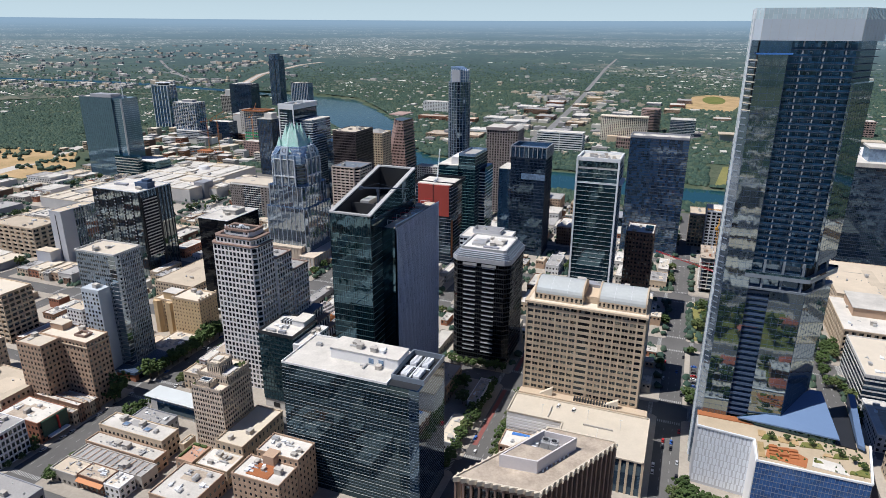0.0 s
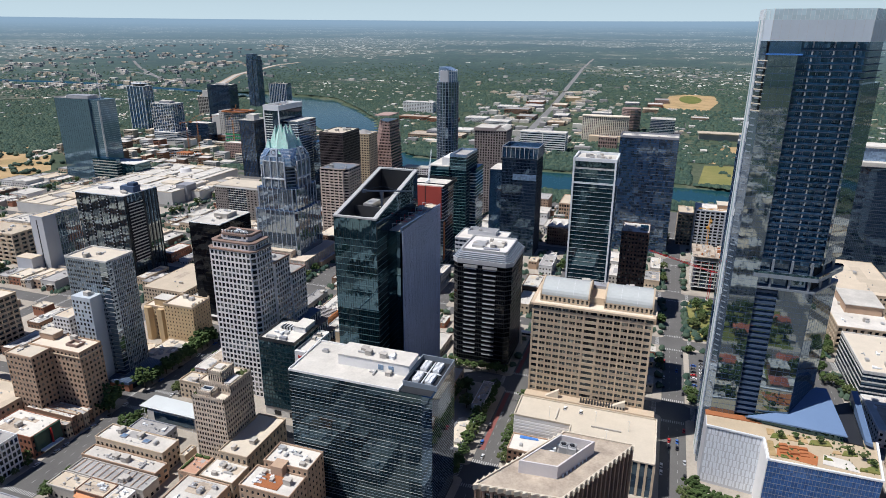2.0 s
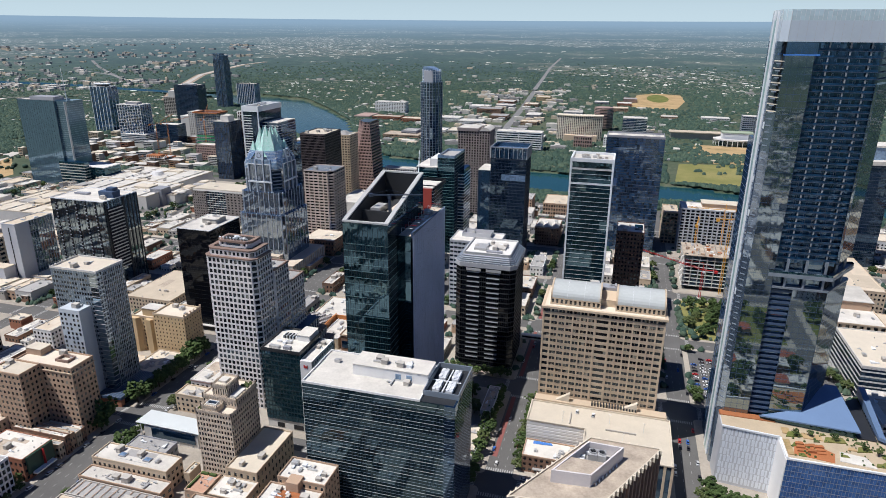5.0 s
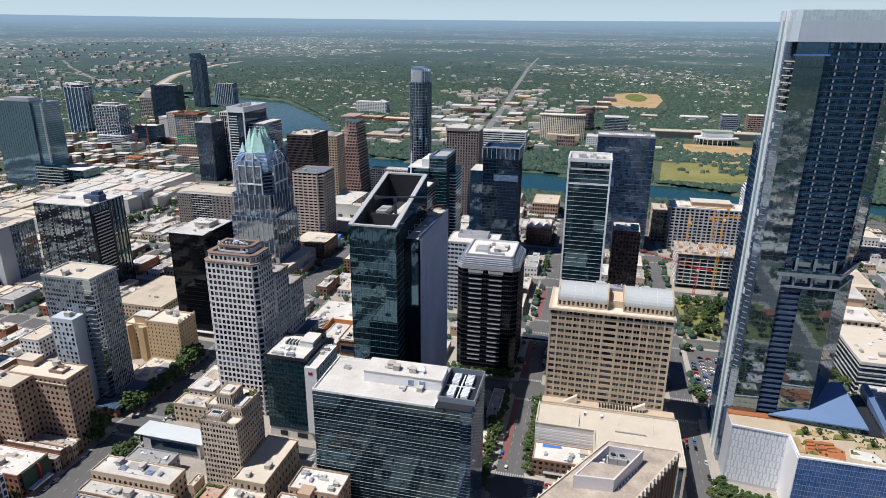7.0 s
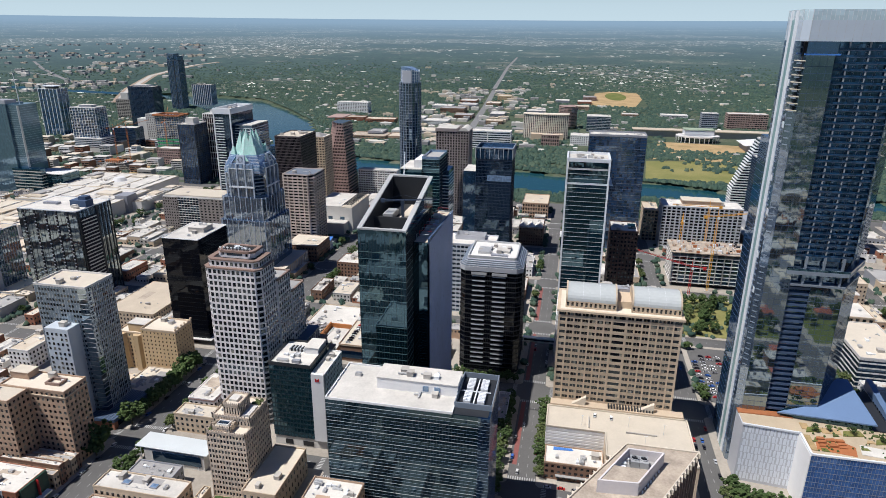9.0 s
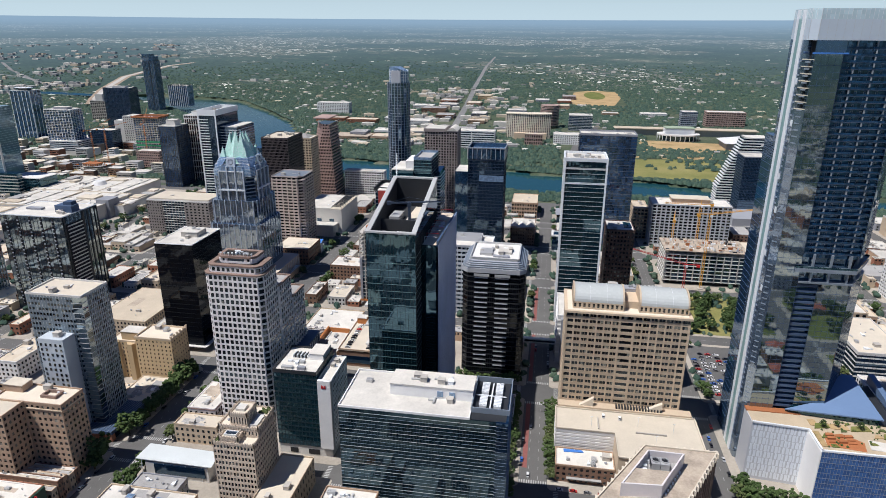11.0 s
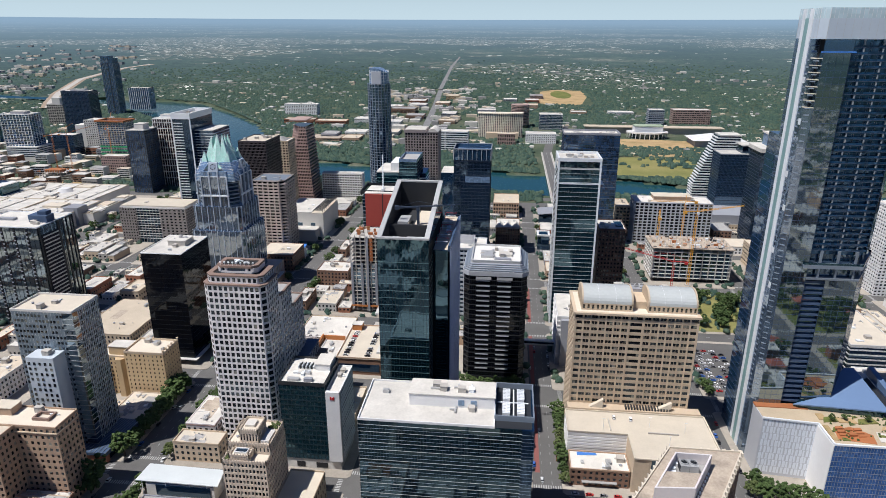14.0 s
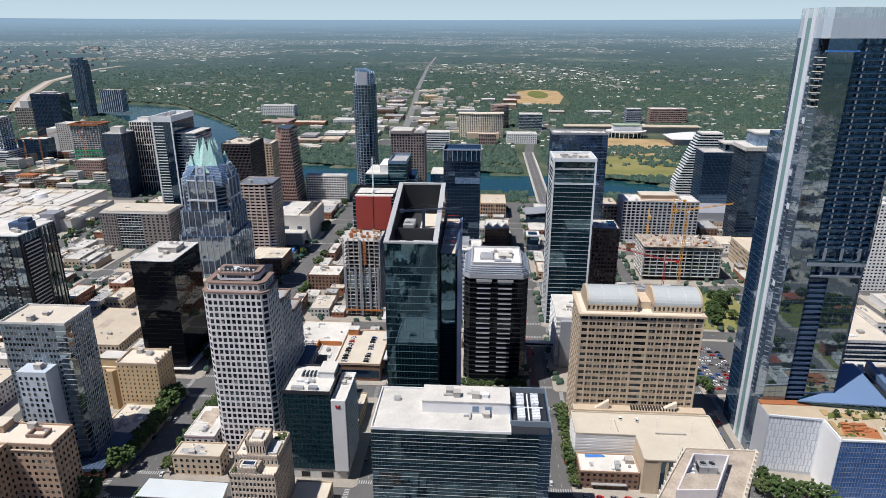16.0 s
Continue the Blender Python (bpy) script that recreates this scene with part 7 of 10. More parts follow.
    b = Building("dark_pavilion", "dark-roofed pavilion beside the lake road", rect(-86, -56, 881, 915))
    b.box("body", -85, -57, 882, 914, b.z, 5.5, G_DARK)
    b.solid("roof", rect(-86.5, -55.5, 880.5, 915.5), [5.5, 8.5, 8.5, 5.5], [6.3, 9.3, 9.3, 6.3], GREY_PANEL, "dark tilted metal roof")
    b = Building("pool_house", "white-framed roof terrace with a small pool", rect(-92, -68, 748, 778))
    b.box("body", -91, -77, 760, 778, b.z, 13, G_DARK)
    b.mb().ring(rect(-92, -76, 759, 779), rect(-89.5, -78.5, 762, 776.5), 12.5, 14).make("terrace", WHITE_WALL, b.t)
    b.box("pool", -88, -80, 766, 774, 12.9, 13.3, G_TEAL)


def far_towers():
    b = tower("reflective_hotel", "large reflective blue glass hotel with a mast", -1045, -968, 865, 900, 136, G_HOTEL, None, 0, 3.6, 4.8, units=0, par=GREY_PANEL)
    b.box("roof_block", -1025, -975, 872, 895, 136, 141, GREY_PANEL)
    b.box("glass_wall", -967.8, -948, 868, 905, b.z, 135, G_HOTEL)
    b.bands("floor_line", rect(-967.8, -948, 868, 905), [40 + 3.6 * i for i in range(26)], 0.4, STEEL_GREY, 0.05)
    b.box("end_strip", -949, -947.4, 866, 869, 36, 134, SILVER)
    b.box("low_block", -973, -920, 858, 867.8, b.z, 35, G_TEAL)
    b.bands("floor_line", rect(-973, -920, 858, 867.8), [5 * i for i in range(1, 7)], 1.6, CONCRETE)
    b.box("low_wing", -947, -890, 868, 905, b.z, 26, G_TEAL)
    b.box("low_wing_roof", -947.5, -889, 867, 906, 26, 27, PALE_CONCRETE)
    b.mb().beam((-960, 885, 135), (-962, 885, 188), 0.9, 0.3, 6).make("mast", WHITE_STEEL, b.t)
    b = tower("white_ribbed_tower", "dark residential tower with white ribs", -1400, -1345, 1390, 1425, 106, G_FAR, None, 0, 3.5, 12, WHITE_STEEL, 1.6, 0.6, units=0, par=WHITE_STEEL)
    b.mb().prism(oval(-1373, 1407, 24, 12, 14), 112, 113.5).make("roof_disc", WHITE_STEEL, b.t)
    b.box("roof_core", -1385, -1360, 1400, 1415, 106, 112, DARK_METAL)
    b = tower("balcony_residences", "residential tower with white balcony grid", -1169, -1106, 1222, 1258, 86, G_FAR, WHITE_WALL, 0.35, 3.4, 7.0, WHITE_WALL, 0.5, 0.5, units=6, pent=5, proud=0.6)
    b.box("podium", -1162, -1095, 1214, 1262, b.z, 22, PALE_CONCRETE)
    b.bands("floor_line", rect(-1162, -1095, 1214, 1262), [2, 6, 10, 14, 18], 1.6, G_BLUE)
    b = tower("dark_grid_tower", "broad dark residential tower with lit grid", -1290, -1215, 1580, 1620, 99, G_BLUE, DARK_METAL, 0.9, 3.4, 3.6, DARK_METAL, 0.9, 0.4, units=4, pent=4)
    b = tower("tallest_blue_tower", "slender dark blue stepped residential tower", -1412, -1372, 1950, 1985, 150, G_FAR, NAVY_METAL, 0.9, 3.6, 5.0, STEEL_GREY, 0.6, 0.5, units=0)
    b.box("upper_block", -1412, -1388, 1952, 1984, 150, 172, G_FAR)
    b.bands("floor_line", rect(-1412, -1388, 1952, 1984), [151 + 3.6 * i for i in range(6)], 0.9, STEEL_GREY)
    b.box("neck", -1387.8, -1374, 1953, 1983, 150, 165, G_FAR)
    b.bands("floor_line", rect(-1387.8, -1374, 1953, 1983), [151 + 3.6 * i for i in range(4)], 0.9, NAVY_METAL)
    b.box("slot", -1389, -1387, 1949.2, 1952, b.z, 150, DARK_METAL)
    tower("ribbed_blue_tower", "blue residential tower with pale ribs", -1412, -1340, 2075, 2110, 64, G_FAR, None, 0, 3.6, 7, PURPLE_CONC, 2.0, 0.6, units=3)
    b = windowed("unfinished_core_block", "unfinished concrete frame with a pale core", -1452, -1392, 1730, 1762, 46, 12, 9, 5, 0.8, 0.7, CONCRETE, DARK_ROOM, GREY_ROOF, 5)
    b.box("lift_core", -1436, -1412, 1734, 1756, 46, 66, PALE_CONCRETE)
    b = windowed("white_apartment_block", "pale stepped apartment block with many windows", -1080, -1020, 1352, 1390, 58, 16, 12, 7, 0.45, 0.5, PALE_CONCRETE, G_WIN, WHITE_ROOF, 5)
    b.box("low_wing", -1104, -1080.2, 1354, 1385, b.z, 48, PALE_CONCRETE)
    tower("dark_cube", "dark glass mid-rise with a white cap", -1122, -1062, 1284, 1315, 35, G_BLUE, DARK_METAL, 0.8, 3.6, 2.6, units=3)
    b = Building("scaffold_tower", "concrete tower under construction with green netting", rect(-926, -872, 1172, 1205))
    b.curtain(rect(-926, -872, 1172, 1205), b.z, 82, 3.6, G_FAR, CONCRETE, 0.7, 0.5, 5.5, 0.8, 0.45, CONCRETE)
    b.bands("netting", rect(-926, -872, 1172, 1205), [4 + 7.2 * i for i in range(5)], 3.2, surf("green_netting", (0.05, 0.35, 0.16), 0.7), 0.6)
    b.mb().ring(rect(-929, -869, 1169, 1208), rect(-925, -873, 1173, 1204), 82, 85).make("top_formwork", RUST, b.t)
    b.units(rect(-926, -872, 1172, 1205), 82.5, 10)
    windowed("rose_office_block", "low rose brick office block", -905, -855, 1135, 1160, 22, 6, 12, 5, 0.6, 0.5, ROSE_STONE, G_WIN)
    # buildings over the lake
    b = Building("curved_hotel", "pale hotel slab with vertical bays over the lake", rect(-212, -100, 1636, 1665))
    front = [(-212 + 112 * i / 8, 1640 - 9 * math.sin(math.pi * i / 8)) for i in range(9)]
    plan = front + [(-100, 1662), (-212, 1662)]
    b.punched_poly(plan, b.z, 52, 15, (3,) * 8 + (5, 0, 5), 0.42, 0.8, surf("cream_render", (0.66, 0.6, 0.51), 0.8), G_WIN, 1.4)
    b.solid("roof_slab", grown(plan, 1.5), 52, 54, CREAM_DECK)
    b.units(rect(-200, -112, 1642, 1660), 54, 14)
    b.box("hotel_base", -190, -110, 1610, 1630, b.z, 8, LIMESTONE)
    b = Building("round_brick_tower", "round brown brick office tower", oval(-105, 1830, 26, 26, 16))
    b.solid("core", oval(-105, 1830, 25, 25, 16), b.z, 54, G_BRONZE)
    b.bands("brick_band", oval(-105, 1830, 25, 25, 16), [1 + 4.1 * i for i in range(13)], 2.2, ROSE_STONE, 0.8)
    b.solid("roof", oval(-105, 1830, 25, 25, 16), 54, 55, ROSE_STONE)
    tower("white_cap_office", "blue glass office with a white roof", -52, 10, 1780, 1820, 34, G_BLUE, PALE_CONCRETE, 0.8, 4, 3, units=6)
    windowed("white_apartments", "white stepped apartments by the lake", -92, -20, 1560, 1600, 14, 5, 14, 6, 0.5, 0.5, WHITE_WALL, G_WIN, units=12)
    windowed("white_office_slab", "white office slab with dark window bands", -330, -225, 1455, 1490, 32, 8, 2, 2, 0.96, 0.5, WHITE_WALL, G_DARK, units=8)
    windowed("brown_pavilion", "brown low pavilion office", -160, -118, 1540, 1570, 16, 3, 8, 5, 0.6, 0.6, ROSE_STONE, G_WIN, TAN_ROOF)
    windowed("white_riverside_apartments", "white apartment block by the bend", -850, -745, 2010, 2045, 26, 7, 18, 5, 0.5, 0.5, WHITE_WALL, G_WIN, units=8)
    # arts centre with its round roof, and the long hall
    b = Building("arts_centre", "round green-roofed arts centre with white colonnade", oval(220, 1690, 60, 45, 24))
    p = oval(217, 1684, 52, 34, 28)
    b.solid("drum", grown(p, -12), b.z, 6, G_DARK)
    b.mb().ring(p, grown(p, -16), 5, 8).make("ring_roof", PALE_CONCRETE, b.t)
    b.uprights(p, b.z, 5, 8, 0.8, 0.1, WHITE_WALL, "column")
    b.box("hall", 185, 255, 1680, 1715, b.z, 20, WHITE_WALL)
    b.box("hall_roof", 184, 256, 1679, 1716, 20, 22, surf("sage_roof", (0.3, 0.36, 0.26), 0.8))
    b = Building("long_hall", "long curved concrete hall behind the lawn", rect(70, 420, 1740, 1775))
    b.box("hall", 70, 420, 1745, 1775, b.z, 8, CONCRETE)
    b.box("hall_roof", 66, 424, 1740, 1778, 8, 10, TAN_ROOF)
    b = Building("events_pavilion", "low pavilion with a shallow white folded roof", rect(300, 420, 1560, 1640))
    b.solid("hall", rect(305, 415, 1565, 1635), b.z, 6, GREY_PANEL)
    b.solid("hip_roof", rect(298, 422, 1558, 1642), 6, 17, WHITE_WALL, top=rect(350, 370, 1590, 1610))
    windowed("blue_office_cube", "blue glass office cube south of the park", 262, 305, 1905, 1940, 36, 8, 8, 6, 0.9, 0.6, GREY_PANEL, G_BLUE)
    windowed("tan_stepped_office", "tan stepped offices south of the park", 335, 440, 1930, 1970, 34, 7, 16, 6, 0.8, 0.5, ROSE_STONE, G_WIN)
    # right-hand riverside group
    b = windowed("grey_apartment_slab", "grey residential slab with pale balcony stacks", 30, 124, 800, 836, 48, 14, 17, 6, 0.7, 0.7, PURPLE_CONC, G_WIN, WHITE_ROOF, 9, 1.0)
    b.box("penthouse", 55, 100, 815, 834, 48, 53, TAN_BRICK)
    b.box("penthouse_roof", 54, 101, 814, 835, 53, 53.6, CREAM_DECK)
    windowed("tan_court_building", "tan low office with terracotta cap", 12, 30, 830, 870, 34, 9, 4, 8, 0.7, 0.6, LIMESTONE, G_WIN, TAN_ROOF)
    b = tower("dark_office_slab", "dark blue glass office slab with setback roof", 168, 262, 938, 975, 86, G_BLUE, DARK_METAL, 0.6, 3.9, 1.8, units=4, par=GREY_PANEL)
    b.box("upper_block", 200, 262, 948, 975, 86, 97, G_DARK)
    b.box("upper_roof", 198, 262, 946, 976, 97, 98.5, WHITE_ROOF)
    b.box("garage_base", 150, 270, 885, 937.8, b.z, 12, GREY_PANEL)
    b = Building("sail_tower", "white-finned triangular tower with stepped slope", rect(172, 225, 1020, 1050))
    for i in range(27):
        z = b.z + i * 4
        x0 = 158 + 30 * max(0.0, (i - 8) / 19)
        b.box("storey", x0, 222, 1022, 1050, z, z + 1.6, WHITE_WALL)
        b.box("window_band", x0 + 1.5, 221, 1023.5, 1049, z + 1.6, z + 4.02, G_DARK)
    b.box("roof", 190, 222, 1022, 1050, 99, 101, WHITE_ROOF)
    b = tower("terraced_glass_office", "dark glass office with white terraces", 172, 245, 802, 842, 112, G_DARK, DARK_METAL, 0.6, 3.9, 1.8, units=3)
    b.box("terrace_cap", 170, 247, 800, 844, 113.5, 118, WHITE_ROOF)
    b.box("upper_block", 185, 245, 812, 842, 118, 132, G_PALE)
    b.box("upper_roof", 184, 246, 811, 843, 132, 134, WHITE_ROOF)
    windowed("white_residential_tower", "white residential tower with stacked balconies", 244, 275, 648, 680, 88, 26, 8, 8, 0.6, 0.55, WHITE_WALL, G_WIN, units=2, depth=0.8)


def building_site():
    """The concrete frame under construction, with its cranes."""
    x0, x1, y0, y1 = 26, 108, 664, 706
    b = Building("concrete_frame_building", "concrete frame building under construction", rect(x0, x1, y0, y1))
    b.solid("core", rect(x0 + 4, x1 - 4, y0 + 4, y1 - 4), b.z, 30, DARK_ROOM)
    me = MB((b.o[0], b.o[1], 0)).box(x0, x1, y0, y1, 0, 0.45).data("floor_slab", PALE_CONCRETE)
    for i in range(9):
        piece("floor_slab", me, b.t, (0, 0, 1 + 4.1 * i - b.z))
    col = MB().box(-0.45, 0.45, -0.45, 0.45, 0, 34).data("column", CONCRETE)
    for i in range(12):
        for y in (y0 + 0.6, y1 - 0.6):
            piece("column", col, b.t, (x0 + 0.6 + i * (x1 - x0 - 1.2) / 11 - b.o[0], y - b.o[1], 0.2 - b.z))
    for i in range(6):
        for x in (x0 + 0.6, x1 - 0.6):
            piece("column", col, b.t, (x - b.o[0], y0 + 4 + i * 7 - b.o[1], 0.2 - b.z))
    for i in range(7):
        b.box("glass_panel", x0 + 8, x1 - 3, y0 + 1.6, y0 + 1.9, 1.6 + 4.1 * i, 4.6 + 4.1 * i, G_DARK)
    rng = random.Random(5)
    b.box("deck", x0 - 1, x1 + 1, y0 - 1, y1 + 1, 34.3, 34.9, STAINED)
    rebar = MB().box(-0.3, 0.3, -0.3, 0.3, 0, 3.4).data("starter_column", CONCRETE)
    for i in range(14):
        for j in range(4):
            if (i * 7 + j * 3) % 5:
                piece("starter_column", rebar, b.t, (x0 + 3 + i * 5.8 - b.o[0], y0 + 3 + j * 11 - b.o[1], 34.9 - b.z))
    for i in range(90):
        x, y = rng.uniform(x0, x1 - 4), rng.uniform(y0, y1 - 3)
        b.box("formwork", x, x + rng.uniform(0.5, 4), y, y + rng.uniform(0.4, 2.5), 34.9, 34.9 + rng.uniform(0.4, 2.6), rng.choice((TAN_BRICK, CONCRETE, WHITE_STEEL, RUST, DARK_METAL)))


def tower_crane(x, y, h, jib, ang, mat, label, up=0.0, r=0.9):
    base = gz(x, y) + 0.15
    t = tagged(new("tower_crane"), label, "crane", "cranes over the town")
    t.location = (x, y, base)
    m = MB()
    w = r
    for sx in (-w, w):
        for sy in (-w, w):
            m.beam((sx, sy, 0), (sx, sy, h), 0.16)
    k = int(h / 3)
    for i in range(k):
        z, s = h * i / k, 1 if i % 2 else -1
        m.beam((-w * s, -w, z), (w * s, -w, z + h / k), 0.09).beam((-w * s, w, z), (w * s, w, z + h / k), 0.09).beam((w, -w * s, z), (w, w * s, z + h / k), 0.09).beam((-w, -w * s, z), (-w, w * s, z + h / k), 0.09)
    pole = m.make("mast", mat, t)
    MB().box(-2.5, 2.5, -2.5, 2.5, -0.1, 1.2).make("footing", CONCRETE, t)
    c, s = math.cos(ang), math.sin(ang)
    m = MB()
    e = (jib * c * math.cos(up), jib * s * math.cos(up), h + 1 + jib * math.sin(up))
    a0 = (0, 0, h + 1)
    m.beam((-s * 0.7, c * 0.7, h + 1), (e[0] - s * 0.5, e[1] + c * 0.5, e[2]), 0.18).beam((s * 0.7, -c * 0.7, h + 1), (e[0] + s * 0.5, e[1] - c * 0.5, e[2]), 0.18).beam((0, 0, h + 2.6), (e[0], e[1], e[2] + 0.8), 0.18)
    k = int(jib / 2.5)
    for i in range(k):
        f, g = i / k, (i + 1) / k
        p, q = [a0[j] + (e[j] - a0[j]) * f for j in range(3)], [a0[j] + (e[j] - a0[j]) * g for j in range(3)]
        m.beam((p[0] - s * 0.7, p[1] + c * 0.7, p[2]), (q[0], q[1], q[2] + 1.5), 0.08).beam((p[0] + s * 0.7, p[1] - c * 0.7, p[2]), (q[0], q[1], q[2] + 1.5), 0.08)
    m.make("jib", mat, t)
    m = MB().beam((0, 0, h + 1.5), (-14 * c, -14 * s, h + 1.5), 0.5).box(-12 * c - 1.4, -12 * c + 1.4, -12 * s - 1.4, -12 * s + 1.4, h - 1, h + 1.4)
    m.make("counter_jib", mat, t)
    m = MB().beam((0, 0, h), (0, 0, h + 9), 0.5, 0.2).beam((0, 0, h + 9), (e[0] * 0.65, e[1] * 0.65, h + 1.5 + (e[2] - h) * 0.65), 0.07).beam((0, 0, h + 9), (-13 * c, -13 * s, h + 2), 0.07)
    m.make("tie_mast", mat, t)
    MB().box(-0.2, 2.0, -1.9, -0.4, h - 1.6, h + 0.6).make("cab", WHITE_STEEL, pole)


middle_towers()
far_towers()
building_site()
tower_crane(63, 655, 80, 48, radians(8), YELLOW, "orange tower crane before the concrete frame", 0.12)
tower_crane(66, 712, 76, 40, radians(190), YELLOW, "orange tower crane behind the concrete frame", 0.05)
tower_crane(40, 712, 60, 16, radians(80), YELLOW, "small orange tower crane with folded jib")
tower_crane(42.5, 640, 30, 62, radians(178), RED_STEEL, "red and white luffing crane beside the street", 0.24)
tower_crane(-940, 1100, 78, 45, radians(50), ORANGE, "orange tower crane over the far site", 0.2)
tower_crane(-985, 1120, 70, 45, radians(20), ORANGE, "orange tower crane beside the far tower", 0.5)
tower_crane(-900, 1165, 80, 36, radians(100), ORANGE, "thin orange crane by the netted tower", 0.8)
tower_crane(-262, 660, 96, 34, radians(100), WHITE_STEEL, "white lattice crane over the red-walled tower", 1.1)


def later_towers():
    # concrete tower going up behind the parking deck
    b = Building("rising_concrete_tower", "half-clad concrete tower under construction with an orange hoist", rect(-272, -238, 548, 580))
    b.solid("core", rect(-268, -242, 552, 577), b.z, 72, DARK_ROOM)
    me = MB((b.o[0], b.o[1], 0)).box(-272, -238, 548, 580, 0, 0.4).data("floor_slab", CONCRETE)
    for i in range(20):
        piece("floor_slab", me, b.t, (0, 0, 1 + 3.75 * i - b.z))
    col = MB().box(-0.4, 0.4, -0.4, 0.4, 0, 75).data("column", CONCRETE)
    for i in range(8):
        piece("column", col, b.t, (-271.4 + i * 4.7 - b.o[0], 548.5 - b.o[1], 0.1 - b.z))
    b.box("cladding", -270, -240, 549.2, 549.6, 4, 46, G_BLUE)
    for x in (-271.5, -262, -249, -241.5):
        b.box("grey_pier", x, x + 2.2, 547.4, 548.2, 6, 48, GREY_PANEL)
    b.box("hoist", -256.3, -254.5, 546.7, 547.9, 0, 74, GREY_PANEL, "grey steel hoist shaft")
    for i in range(6):
        b.box("orange_panel", -254, -250.5, 547.6, 548.0, 50 + 3.75 * i, 53 + 3.75 * i, RUST)
    b.box("orange_base", -272.3, -238, 547.2, 547.8, 4.2, 6, ORANGE)
    rng = random.Random(9)
    for i in range(34):
        x, y = rng.uniform(-271, -240), rng.uniform(549, 578)
        b.box("formwork", x, x + rng.uniform(0.5, 4), y, y + rng.uniform(0.5, 3), 72.6, 73 + rng.uniform(0.5, 4.5), rng.choice((RUST, CONCRETE, WHITE_STEEL, TAN_BRICK)))
    # white garage with a blank grey wall beside the street
    b = Building("white_garage", "white garage with a blank grey end wall", rect(-87, -66, 462, 512))
    b.box("body", -87, -66, 466, 512, b.z, 40, WHITE_WALL)
    b.box("grey_end", -84, -67, 462.5, 466.2, b.z, 39, GREY_PANEL, "blank grey end wall")
    b.bands("deck_edge", rect(-87, -66, 466, 512), [4 * i for i in range(2, 10)], 1.3, WHITE_WALL, 0.3)
    b.roof(rect(-87, -66, 466, 512), 40, WHITE_ROOF, WHITE_WALL, 1.2, 7)
    # unseen office block behind the vaulted building, added to shade the street beside it
    b = windowed("office_block", "unseen grey office block behind the vaulted building", -62, -11.5, 431, 472, 64, 15, 12, 10, 0.5, 0.5, GREY_PANEL)
    b = Building("skybridge", "narrow white skybridge over the street", rect(-112, -87, 478, 482), "bridge", base=8.5)
    b.box("deck", -113, -86.5, 478, 482, 9, 12.5, WHITE_WALL)
    b.box("glazing", -112, -87, 477.9, 482.1, 10.2, 11.8, G_DARK)
    for x in (-112.6, -87.4):
        b.box("pillar", x - 0.6, x + 0.6, 478.6, 481.4, 0.1, 9, CONCRETE)
    # parking deck with orange walls
    b = Building("parking_deck", "rooftop parking deck with orange walls", rect(-256, -220, 429, 488))
    b.box("body", -255, -221, 431, 487, b.z, 13.6, BROWN_BRICK)
    b.box("front_glass", -254, -222, 430.6, 431.2, 3, 9, G_DARK)
    b.box("deck", -255.5, -220.5, 430.4, 487.5, 13.6, 14, CREAM_DECK)
    b.mb().ring(rect(-255.5, -220.5, 430.4, 487.5), rect(-255.1, -220.9, 430.8, 487.1), 14, 15).make("parapet", TAN_BRICK, b.t)
    b.box("orange_stair", -254, -246, 478, 485, 14, 19, ORANGE, "orange stair tower")
    b.box("stair_roof", -254.3, -245.7, 477.7, 485.3, 19, 19.4, WHITE_ROOF)
    c = Building("white_annexe", "white low building with orange courtyard walls", rect(-300, -258, 432, 512))
    c.box("body", -300, -258, 432, 512, c.z, 9, LIMESTONE)
    c.roof(rect(-300, -258, 470, 512), 9, WHITE_ROOF, LIMESTONE, 1, 9)
    c.roof(rect(-274, -258, 432, 469.8), 9, WHITE_ROOF, WHITE_WALL, 1, 5)
    c.box("orange_wall", -276, -258, 468, 469, 9, 13, ORANGE)
    c.box("orange_wall", -277, -276, 440, 469, 9, 14, ORANGE)
    for i in range(4):
        c.box("trellis", -299 + i * 5.5, -297.5 + i * 5.5, 432.5, 469, 9, 13, DARK_METAL)
    m = c.mb()
    for i in range(14):
        m.box(-299.5, -278, 433 + i * 2.6, 433.5 + i * 2.6, 13, 13.4)
    m.make("trellis_bar", PINK_GRANITE, c.t, kind="stuff")


